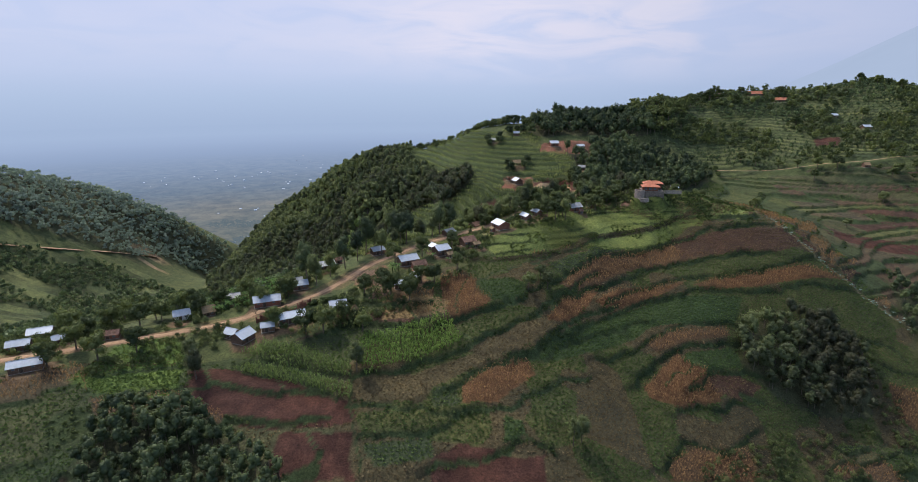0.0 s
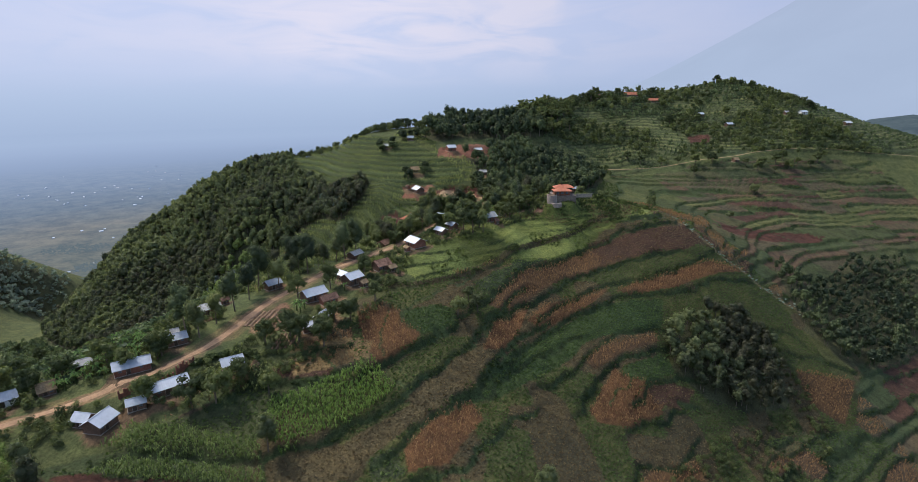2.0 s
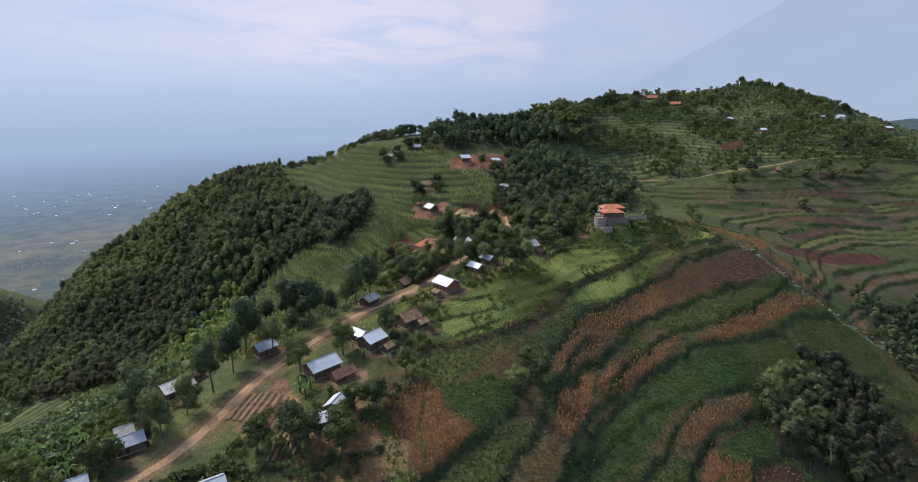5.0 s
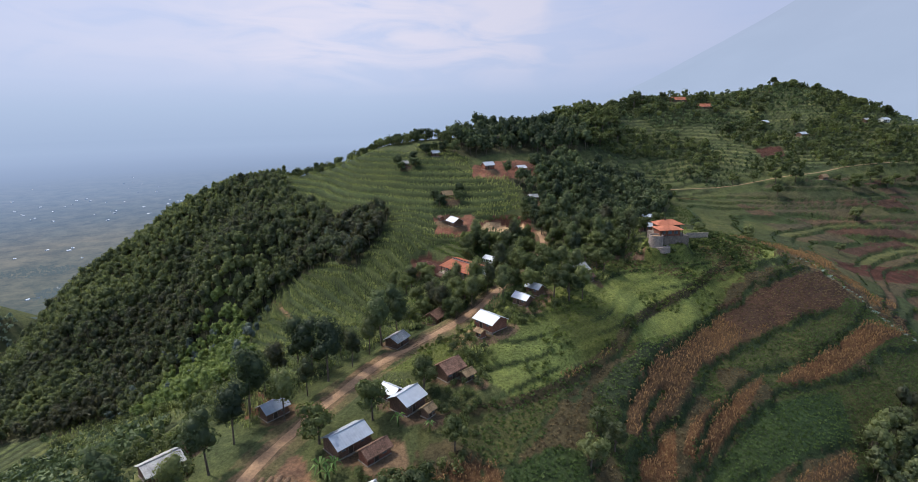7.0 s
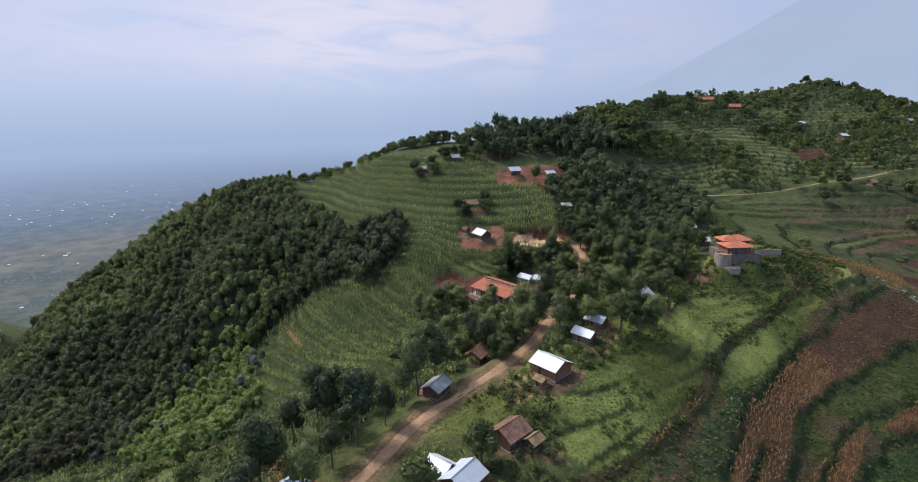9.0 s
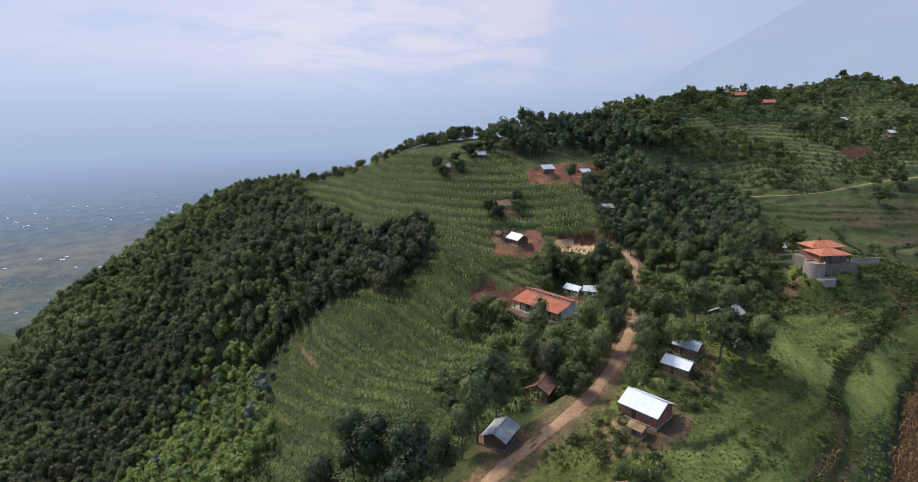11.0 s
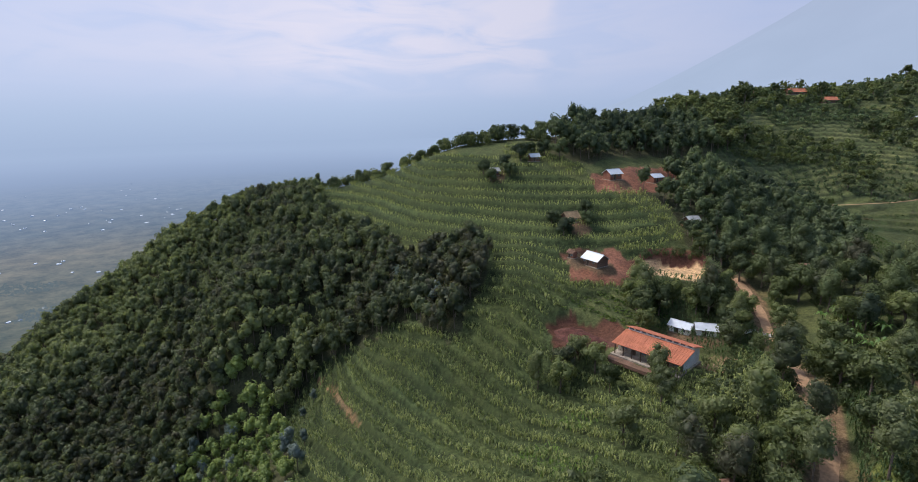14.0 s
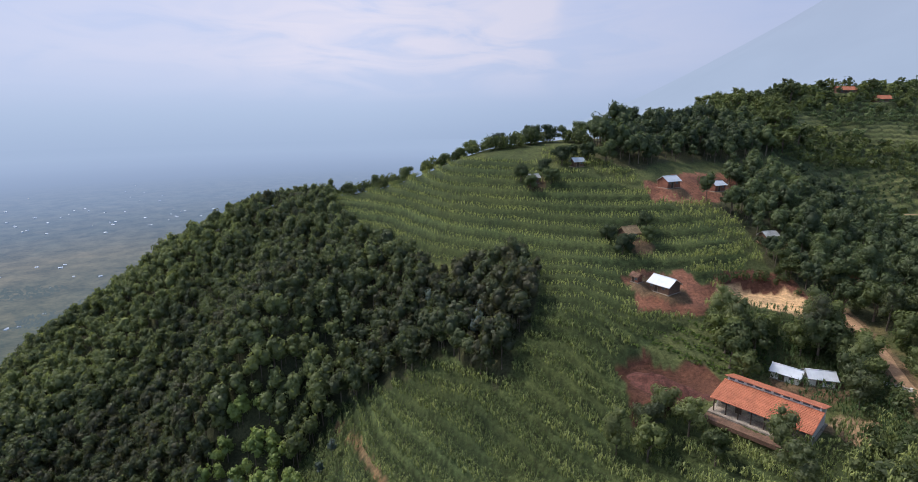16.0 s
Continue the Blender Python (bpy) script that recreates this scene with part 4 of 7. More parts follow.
for h in HOMES:
    if h[1] < 340 and h[0] < 110:
        lay(np.hypot(X - h[0] - 1.0, Y - h[1] + 1.5) + wob * 1.3 < 0.5 * h[3] + 1.1, np.array((0.118, 0.078, 0.048)) * (0.85 + 0.5 * lattice(h[0], h[1], 4)))
lay(inside(XW, YW, [(30, 251), (37, 252), (40, 246), (32, 243)]), np.array((0.240, 0.165, 0.105)))
far = np.hypot(X - 50, Y - 250) > 900
lay(far, np.array((0.10, 0.12, 0.07)) * (0.6 + 0.8 * waves(X, Y, 70, 31))[:, None])

ground = bpy.data.meshes.new("ground")
nx, ny = len(xs), len(ys)
i = (np.arange(ny - 1)[:, None] * nx + np.arange(nx - 1)).ravel()
quads = np.stack([i, i + 1, i + nx + 1, i + nx], 1)


def fill_mesh(me, verts, faces, smooth=False):
    """Puts whole arrays of points and equal-sided faces into a mesh."""
    n, k = faces.shape
    me.vertices.add(len(verts))
    me.vertices.foreach_set("co", np.ascontiguousarray(verts, np.float32).ravel())
    me.loops.add(n * k)
    me.loops.foreach_set("vertex_index", np.ascontiguousarray(faces, np.int32).ravel())
    me.polygons.add(n)
    me.polygons.foreach_set("loop_start", np.arange(n, dtype=np.int32) * k)
    me.polygons.foreach_set("use_smooth", np.full(n, smooth))
    me.update(calc_edges=True)
    me.validate()
    return me


fill_mesh(ground, np.c_[X, Y, Z], quads, True)
attr = ground.color_attributes.new("crop", "FLOAT_COLOR", "POINT")
attr.data.foreach_set("color", np.c_[colour, np.ones(len(colour))].astype(np.float32).ravel())
ground.materials.append(GROUND)
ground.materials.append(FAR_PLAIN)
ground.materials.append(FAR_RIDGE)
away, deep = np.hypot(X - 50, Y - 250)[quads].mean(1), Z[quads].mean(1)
# Far faces glow with painted haze: 1 the plain, 2 the ridge.
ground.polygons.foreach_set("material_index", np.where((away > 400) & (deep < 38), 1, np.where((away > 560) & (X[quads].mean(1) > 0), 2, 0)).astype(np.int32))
tagged(new("ground", ground), "terraced green and brown farmland on steep hills", "ground", kind="structure")


def ribbon(name, line, wide, label, lift=0.09):
    """A dirt road laid along the ground, with wavering edges."""
    bm = bmesh.new()
    rows = []
    for n, (px, py) in enumerate(line):
        ax, ay = line[max(n - 1, 0)]
        bx, by = line[min(n + 1, len(line) - 1)]
        k = math.hypot(bx - ax, by - ay)
        sx, sy = (by - ay) / k, -(bx - ax) / k
        row = []
        for u in (-1, -0.55, 0, 0.55, 1):
            w = wide * u * (1 + 0.16 * math.sin(n * 0.9 + u) + 0.1 * math.sin(n * 2.3 - u))
            qx, qy = px + sx * w, py + sy * w
            row.append((qx, qy, (lift if abs(u) < 1 else -0.25) - (0.05 if abs(u) == 0.55 else 0)))
        rows += row
    rows = np.array(rows)
    rows[:, 2] += height(rows[:, 0], rows[:, 1])
    made = [bm.verts.new(p) for p in rows]
    rows = [made[n : n + 5] for n in range(0, len(made), 5)]
    for a, c in zip(rows, rows[1:]):
        for n in range(4):
            bm.faces.new((a[n], a[n + 1], c[n + 1], c[n])).smooth = True
    bmesh.ops.recalc_face_normals(bm, faces=bm.faces)
    me = bpy.data.meshes.new(name)
    bm.to_mesh(me)
    bm.free()
    me.materials.append(DIRT)
    return tagged(new(name, me), label, "road", kind="structure")


ribbon("road", ROAD, 1.65, "rutted tan dirt road along the village ridge")
ribbon("hill_road", HILL_ROAD, 0.8, "narrow dirt track across the terraced hill")
ribbon("west_road", WEST_ROAD, 2.0, "pale dirt track below the wooded ridge")

# ---- distance: hazy sky, far plain and mountain ----
def sky_paint(m):
    xyz = node(m, "ShaderNodeSeparateXYZ")
    at = coords(m)
    wire(m, at, xyz.inputs[0])
    up = node(m, "ShaderNodeMapRange")
    up.inputs["From Min"].default_value, up.inputs["From Max"].default_value = -600, 1400
    wire(m, xyz.outputs[2], up.inputs["Value"])
    base = ramp(m, up.outputs[0], [(0.20, (0.37, 0.46, 0.63)), (0.30, (0.41, 0.50, 0.67)), (0.38, (0.46, 0.55, 0.72)), (0.48, (0.54, 0.61, 0.79)), (0.62, (0.58, 0.64, 0.83)), (1.0, (0.55, 0.62, 0.86))])
    stretch = node(m, "ShaderNodeMapping", Scale=(0.0013, 0.0013, 0.0052))
    wire(m, at, stretch.inputs[0])
    n = node(m, "ShaderNodeTexNoise", Scale=1.0, Detail=8.0, Roughness=0.5, Distortion=0.9)
    wire(m, stretch.outputs[0], n.inputs[0])
    cloud = ramp(m, n.outputs[0], [(0.36, (0.12, 0.12, 0.12)), (0.48, (0.7, 0.7, 0.7)), (0.60, (1, 1, 1))])
    low = node(m, "ShaderNodeTexNoise", Scale=0.0011, Detail=4.0)
    wire(m, at, low.inputs[0])
    shift = node(m, "ShaderNodeMath")
    shift.operation = "MULTIPLY_ADD"
    shift.inputs[1].default_value = 900.0
    wire(m, low.outputs[0], shift.inputs[0])
    wire(m, xyz.outputs[0], shift.inputs[2])
    across = node(m, "ShaderNodeMapRange")
    across.inputs["From Min"].default_value, across.inputs["From Max"].default_value = -1500, 4000
    wire(m, shift.outputs[0], across.inputs["Value"])
    band = ramp(m, across.outputs[0], [(0.02, (0.25, 0.25, 0.25)), (0.20, (0.55, 0.55, 0.55)), (0.34, (1, 1, 1)), (0.665, (1, 1, 1)), (0.685, (0.5, 0.5, 0.5)), (0.80, (0.3, 0.3, 0.3)), (0.95, (0.12, 0.12, 0.12))])
    high = ramp(m, up.outputs[0], [(0.42, (0, 0, 0)), (0.50, (0.35, 0.35, 0.35)), (0.58, (1, 1, 1))])
    mask = times(m, times(m, cloud, high), band)
    x = m.node_tree.nodes.new("ShaderNodeMix")
    x.data_type = "RGBA"
    wire(m, times(m, mask, (0.85, 0.85, 0.85)), x.inputs[0])
    wire(m, base, x.inputs[6])
    x.inputs[7].default_value = (0.80, 0.755, 0.845, 1)
    east = node(m, "ShaderNodeMapRange")
    east.inputs["From Min"].default_value, east.inputs["From Max"].default_value = 300, 3000
    wire(m, xyz.outputs[0], east.inputs["Value"])
    return times(m, x.outputs[2], ramp(m, east.outputs[0], [(0.0, (1, 1, 1)), (1.0, (0.80, 0.825, 0.86))]))


bm = bmesh.new()
cols = []
for k in range(0, 61):
    a = radians(-75 + 150 * k / 60)
    cols.append([bm.verts.new((4500 * math.sin(a), 4500 * math.cos(a), z)) for z in (-500, 200, 900, 1700)])
for p, q in zip(cols, cols[1:]):
    for n in range(3):
        bm.faces.new((p[n], q[n], q[n + 1], p[n + 1])).smooth = True
me = bpy.data.meshes.new("backdrop")
bm.to_mesh(me)
bm.free()
me.materials.append(glow_backdrop("hazy_sky", sky_paint))
tagged(new("backdrop", me), "pale hazy sky with thin lavender clouds", "sky", kind="structure")


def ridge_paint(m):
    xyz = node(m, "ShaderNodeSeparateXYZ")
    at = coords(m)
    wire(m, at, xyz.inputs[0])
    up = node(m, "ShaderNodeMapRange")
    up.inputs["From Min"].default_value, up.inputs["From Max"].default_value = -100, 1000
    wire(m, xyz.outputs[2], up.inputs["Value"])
    # Haze put into the glow colour: the slope stays near the sky's blue.
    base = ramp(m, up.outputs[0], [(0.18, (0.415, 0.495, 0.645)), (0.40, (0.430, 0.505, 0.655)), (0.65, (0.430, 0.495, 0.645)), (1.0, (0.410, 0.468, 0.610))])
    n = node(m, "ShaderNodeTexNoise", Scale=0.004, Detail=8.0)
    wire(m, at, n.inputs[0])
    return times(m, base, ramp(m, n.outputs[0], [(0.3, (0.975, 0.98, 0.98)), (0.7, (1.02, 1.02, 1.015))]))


# A volcano far to the north-east, dim with haze painted into its glow
bm = bmesh.new()
px, py, high = 4050 * math.sin(radians(64)), 4050 * math.cos(radians(64)), 1700
rings = []
for k in range(26):
    u = k / 25
    r, z = 150 + 3050 * u, high * (1 - u) ** 1.5 - 60
    ring = []
    for n in range(96):
        a = 2 * math.pi * n / 96
        gully = 1 + 0.05 * math.sin(9 * a) * u + 0.03 * math.sin(23 * a + 2) * u
        ring.append(bm.verts.new((px + r * gully * math.cos(a), py + r * gully * math.sin(a), z + 18 * noise.noise((math.cos(a) * 3, math.sin(a) * 3, u * 6)))))
    rings.append(ring)
for p, q in zip(rings, rings[1:]):
    for n in range(96):
        bm.faces.new((p[n], q[n], q[(n + 1) % 96], p[(n + 1) % 96])).smooth = True
bm.faces.new(rings[0][::-1])
me = bpy.data.meshes.new("mountain")
bm.to_mesh(me)
bm.free()
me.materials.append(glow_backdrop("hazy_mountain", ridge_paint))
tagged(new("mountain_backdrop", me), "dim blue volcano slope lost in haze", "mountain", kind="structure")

# ---- plants: shapes shared by single trees and by whole woods ----
rng = np.random.default_rng(7)


def part(name, bm, mat, parent, label=""):
    """One mesh under a thing or a part."""
    me = bpy.data.meshes.new(name)
    bm.to_mesh(me)
    bm.free()
    me.materials.append(mat)
    ob = new(name, me)
    ob.parent = parent
    return tagged(ob, label)


def leaves_on(lumps, count, size, slim=0.6, tuck=0.25):
    """Leaf sprays over the skins of some lumps (x, y, z, wide, high): tapered blades."""
    lumps = np.array(lumps, float)
    share = lumps[:, 3] ** 2
    pick = rng.choice(len(lumps), count, p=share / share.sum())
    way = rng.normal(size=(count, 3))
    way[:, 2] = way[:, 2] * 0.9 + 0.25
    way /= np.linalg.norm(way, axis=1, keepdims=True)
    at = lumps[pick, :3] + way * lumps[pick][:, [3, 3, 4]] * (1 - tuck * rng.random((count, 1)) ** 1.5)
    out = way + rng.normal(size=(count, 3)) * 0.3
    out /= np.linalg.norm(out, axis=1, keepdims=True)
    side = np.cross(out, rng.normal(size=(count, 3)))
    side /= np.linalg.norm(side, axis=1, keepdims=True)
    long = np.cross(out, side)
    s = size * (0.6 + 0.8 * rng.random((count, 1)))
    v = np.stack([at - long * s * 0.8 - side * s * slim - out * s * 0.15, at - long * s * 0.8 + side * s * slim - out * s * 0.15, at + long * s], 1)
    return v.reshape(-1, 3), np.arange(count * 3).reshape(-1, 3)


def ball_mesh():
    """A small rounded ball of twenty faces."""
    bm = bmesh.new()
    bmesh.ops.create_icosphere(bm, subdivisions=1, radius=1.0)
    v, f = np.array([p.co[:] for p in bm.verts]), np.array([[p.index for p in q.verts] for q in bm.faces])
    bm.free()
    return v, f


BALL = ball_mesh()


def crown_on(lumps, count, leaf, slim=0.6, tuck=0.25, core=0.80):
    """A crown: dense shaded hearts of the lumps, with leaf sprays standing out all round them."""
    v, f = BALL
    hearts = []
    for x, y, z, wide, high in lumps:
        p = v * (1 + rng.normal(size=(len(v), 1)) * 0.13) * (wide * core, wide * core, high * core)
        hearts.append((p + (x, y, z), f))
    return joined(hearts + [leaves_on(lumps, count, leaf, slim, tuck)])


def tube(points, radii, sides=6):
    """A tapered limb through some points."""
    v, f = [], []
    for n, (p, r) in enumerate(zip(points, radii)):
        for k in range(sides):
            a = 2 * math.pi * k / sides
            v.append((p[0] + r * math.cos(a), p[1] + r * math.sin(a), p[2]))
            if n:
                i, j = n * sides + k, n * sides + (k + 1) % sides
                f += [(i - sides, j - sides, j), (i - sides, j, i)]
    return np.array(v, float), np.array(f, int)


def joined(pieces):
    v, f, n = [], [], 0
    for a, c in pieces:
        v.append(a)
        f.append(c + n)
        n += len(a)
    return np.concatenate(v), np.concatenate(f)


def gum_tree(tall, wide, count, leaf, low=0.30):
    """A slender gum tree: bare leaning stem, a few limbs, tufted crown in several tiers."""
    lean = rng.normal(size=2) * 0.03 * tall
    top = np.array((lean[0], lean[1], tall * 0.9))
    stem = [tube([(0, 0, -0.6), (lean[0] * 0.3, lean[1] * 0.3, tall * 0.35), top], [0.018 * tall, 0.013 * tall, 0.004 * tall])]
    lumps = []
    for n in range(9):
        u = low + (0.90 - low) * n / 8
        r = wide * (0.80 - 0.85 * abs(u - low / 2 - 0.45)) * rng.uniform(0.75, 1.0)
        a = rng.uniform(0, 6.28)
        off = wide * (0.55 - 0.35 * u)
        c = (lean[0] * u + off * math.cos(a), lean[1] * u + off * math.sin(a), tall * u)
        lumps.append((*c, r, r * rng.uniform(0.95, 1.25)))
        if n % 2 == 0:
            stem.append(tube([(lean[0] * u * 0.7, lean[1] * u * 0.7, tall * (u - 0.14)), c], [0.007 * tall, 0.002 * tall], 4))
    return joined(stem), crown_on(lumps, count, leaf, 0.55, 0.3, 0.6)


def wood_tree(tall, wide, count, leaf):
    """A young gum grown close among others: thin stem under an upright, ragged, egg-shaped crown."""
    lean = rng.normal(size=2) * 0.03 * tall
    stem = [tube([(0, 0, -0.6), (lean[0] * 0.4, lean[1] * 0.4, tall * 0.4), (lean[0], lean[1], tall * 0.9)], [0.016 * tall, 0.012 * tall, 0.004 * tall], 5)]
    lumps = []
    for u, r in ((0.50, 0.50), (0.64, 0.56), (0.77, 0.46)):
        for n in range(2):
            a = rng.uniform(0, 6.28)
            off = wide * rng.uniform(0.30, 0.70) * (1.15 - u)
            size = wide * r * rng.uniform(0.75, 1.12)
            lumps.append((lean[0] * u + off * math.cos(a), lean[1] * u + off * math.sin(a), tall * (u + rng.uniform(-0.03, 0.03)), size, size * rng.uniform(0.9, 1.35)))
        if u < 0.6:
            stem.append(tube([(lean[0] * 0.4, lean[1] * 0.4, tall * (u - 0.16)), lumps[-1][:3]], [0.006 * tall, 0.002 * tall], 4))
    return joined(stem), crown_on(lumps, count, leaf, 0.55, 0.25, 0.66)


def round_tree(tall, wide, count, leaf, clumps=10):
    """A broad-leaved tree: short forked stem under a wide uneven crown."""
    stem = [tube([(0, 0, -0.6), (0.1, 0.05, tall * 0.3), (0.2, -0.1, tall * 0.6)], [0.03 * tall, 0.022 * tall, 0.01 * tall])]
    lumps = []
    for n in range(clumps):
        a, u = 2.4 * n + rng.uniform(-0.4, 0.4), rng.uniform(0.42, 0.86)
        off = wide * rng.uniform(0.2, 0.75) * (1.15 - abs(u - 0.6))
        r = wide * rng.uniform(0.34, 0.55)
        c = (off * math.cos(a), off * math.sin(a), tall * u)
        lumps.append((*c, r, r * rng.uniform(0.75, 1.0)))
        if n % 2:
            stem.append(tube([(0.1, 0, tall * 0.28), (c[0] * 0.8, c[1] * 0.8, c[2] - 0.3 * r)], [0.011 * tall, 0.003 * tall], 4))
    return joined(stem), crown_on(lumps, count, leaf, 0.55, 0.3, 0.6)


def shrub(tall, wide, count, leaf):
    lumps = []
    for n in range(5):
        a = rng.uniform(0, 6.28)
        r = wide * rng.uniform(0.4, 0.65)
        off = wide * rng.uniform(0, 0.6)
        lumps.append((off * math.cos(a), off * math.sin(a), tall * rng.uniform(0.3, 0.7), r, tall * 0.45))
    return leaves_on(lumps, count, leaf)


def blades(count, tall, reach, wide, droop=0.4, upright=0.5):
    """A tuft of long arching leaves."""
    v, f = [], []
    for n in range(count):
        a = 2.4 * n + rng.uniform(-0.4, 0.4)
        c, s = math.cos(a), math.sin(a)
        z0 = tall * upright * rng.uniform(0.3, 1.0)
        k = len(v)
        for t, w, z in ((0.05, 0.3, z0), (0.5, 1.0, min(tall, z0 + tall * 0.38)), (1.0, 0.15, z0 + tall * 0.38 - tall * droop * rng.uniform(0.3, 1.0))):
            d = reach * t
            v += [(d * c - wide * w * s, d * s + wide * w * c, z), (d * c + wide * w * s, d * s - wide * w * c, z)]
        f += [(k, k + 1, k + 3, k + 2), (k + 2, k + 3, k + 5, k + 4)]
    return np.array(v), np.array(f)


def sown(name, shapes, at, sizes, mat, label, category, tones=None, tall=None, kind="stuff", stems=None, stem_mat=None):
    """Many plants as one mesh: every plant is one of the shapes, turned and scaled."""
    n = len(at)
    which, turn = rng.integers(0, len(shapes), n), rng.uniform(0, 6.28, n)
    tones = np.maximum(rng.random(n) if tones is None else tones, 0.002)
    tall = rng.uniform(0.85, 1.15, n) if tall is None else tall
    allv, allf, allt, allm, base = [], [], [], [], 0
    for k in range(len(shapes)):
        idx = np.nonzero(which == k)[0]
        if not len(idx):
            continue
        v, f = shapes[k]
        m = np.zeros(len(f), np.int32)
        if stems:
            sv, sf = stems[k]
            f = np.concatenate([f, sf + len(v)])
            v = np.concatenate([v, sv])
            m = np.r_[m, np.ones(len(sf), np.int32)]
        c, s = np.cos(turn[idx])[:, None], np.sin(turn[idx])[:, None]
        size = sizes[idx][:, None]
        p = np.stack([(v[:, 0] * c - v[:, 1] * s) * size, (v[:, 0] * s + v[:, 1] * c) * size, v[:, 2] * size * tall[idx][:, None]], -1) + at[idx][:, None]
        allv.append(p.reshape(-1, 3))
        allf.append((f[None] + (np.arange(len(idx)) * len(v))[:, None, None]).reshape(-1, f.shape[1]) + base)
        allt.append(np.repeat(tones[idx], len(v)))
        allm.append(np.tile(m, len(idx)))
        base += len(v) * len(idx)
    me = fill_mesh(bpy.data.meshes.new(name), np.concatenate(allv), np.concatenate(allf), True)
    me.materials.append(mat)
    if stems:
        me.materials.append(stem_mat or BARK)
        me.polygons.foreach_set("material_index", np.concatenate(allm))
    a = me.attributes.new("tone", "FLOAT", "POINT")
    a.data.foreach_set("value", np.concatenate(allt).astype(np.float32))
    return tagged(new(name, me), label, category, kind=kind)


def dotted(ring, gap, jitter=0.45, keep=1.0):
    """Places over a plot, about gap metres apart."""
    p = np.array(ring, float)
    gx, gy = np.meshgrid(np.arange(p[:, 0].min(), p[:, 0].max(), gap), np.arange(p[:, 1].min(), p[:, 1].max(), gap))
    gx, gy = gx.ravel(), gy.ravel()
    gx, gy = gx + rng.uniform(-jitter, jitter, len(gx)) * gap, gy + rng.uniform(-jitter, jitter, len(gy)) * gap
    ok = inside(gx, gy, ring) & (rng.random(len(gx)) < keep)
    return gx[ok], gy[ok]


def grounded(x, y, sink=0.0):
    return np.c_[x, y, height(x, y) - sink]


def strewn(line, gap, side):
    """Places along a line, scattered to both sides of it."""
    p = np.array(line)
    s = np.r_[0, np.cumsum(np.hypot(*np.diff(p, axis=0).T))]
    u = np.arange(0, s[-1], gap)
    x, y = np.interp(u, s, p[:, 0]), np.interp(u, s, p[:, 1])
    return x + rng.uniform(-side, side, len(u)), y + rng.uniform(-side, side, len(u))


def clear(x, y, room=1.0):
    """Places that are neither on a road nor in a house."""
    d, _ = along(x, y, ROAD)
    ok = d > 2.3 + room
    for px, py, pz, r in PADS:
        ok &= np.hypot(x - px, y - py) > r * 0.85 + room
    return ok


WOOD_TREES = [wood_tree(rng.uniform(6.2, 8.6), rng.uniform(2.2, 3.1), 150, 0.39) for _ in range(10)]
FAR_TREES = [round_tree(8.5, 3.9, 60, 0.9, 5) for _ in range(5)]
WIDE_TREES = [round_tree(8.0, 3.2, 240, 0.45) for _ in range(6)]


def wood(name, ring, gap, label, shapes=None, size=(0.7, 1.15), mat=None):
    shapes = shapes or WOOD_TREES
    x, y = dotted(ring, gap)
    ok = clear(x, y, 1.5) & ((name == "young_wood") | ~inside(x, y, YOUNG_WOOD)) & (np.hypot(x - 70, y - 324) > 9)
    x, y = x[ok], y[ok]
    tone = np.clip(waves(x, y, 26, 41) * 1.1 - 0.28 + rng.uniform(-0.15, 0.42, len(x)), 0, 1)
    return sown(name, [s[1] for s in shapes], grounded(x, y), rng.uniform(*size, len(x)) * (0.75 + 0.5 * waves(x, y, 22, 43)), mat or EUCALYPT, label, "wood", tone, stems=[s[0] for s in shapes])


wood("spur_wood", SPUR_WOOD, 2.6, "dense dark green gum tree wood on a steep spur", size=(0.75, 1.25))
wood("crest_wood", CREST_WOOD, 3.5, "dark tall gum trees along the hill crest", size=(0.95, 1.45), mat=DARK_GUM)
wood("middle_wood", MIDDLE_WOOD, 3.3, "dark gum tree wood above the village road", size=(0.75, 1.15), mat=DARK_GUM)
wood("east_wood", EAST_WOOD, 2.8, "small dense gum tree wood among brown terraces", size=(0.75, 1.1))
wood("valley_wood", VALLEY_WOOD, 3.6, "dark wood in the valley below the terraces", size=(0.6, 1.0), mat=DARK_GUM)
wood("near_wood", NEAR_WOOD, 2.6, "dark young trees on the lower slope", size=(0.55, 0.95), mat=DARK_GUM)
# Its haze is only the pale blue put into the leaves.
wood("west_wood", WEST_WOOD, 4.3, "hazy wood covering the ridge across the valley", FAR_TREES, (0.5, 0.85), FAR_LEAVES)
wood("young_wood", YOUNG_WOOD, 3.0, "lighter green young gum trees beside the maize", size=(0.65, 1.0), mat=YOUNG_GUM)
wood("saddle_wood", SADDLE_WOOD, 5.6, "dark bushy trees on the saddle below the summit", WIDE_TREES, (0.6, 1.1), BROADLEAF)

# ---- buildings ----
ROOFS = {"tin": TIN, "old_tin": TIN_OLD, "tile": TILE, "old_tile": OLD_TILE, "thatch": THATCH}
WALLS = {"mud": MUD, "brick": BRICK, "whitewash": WHITEWASH}


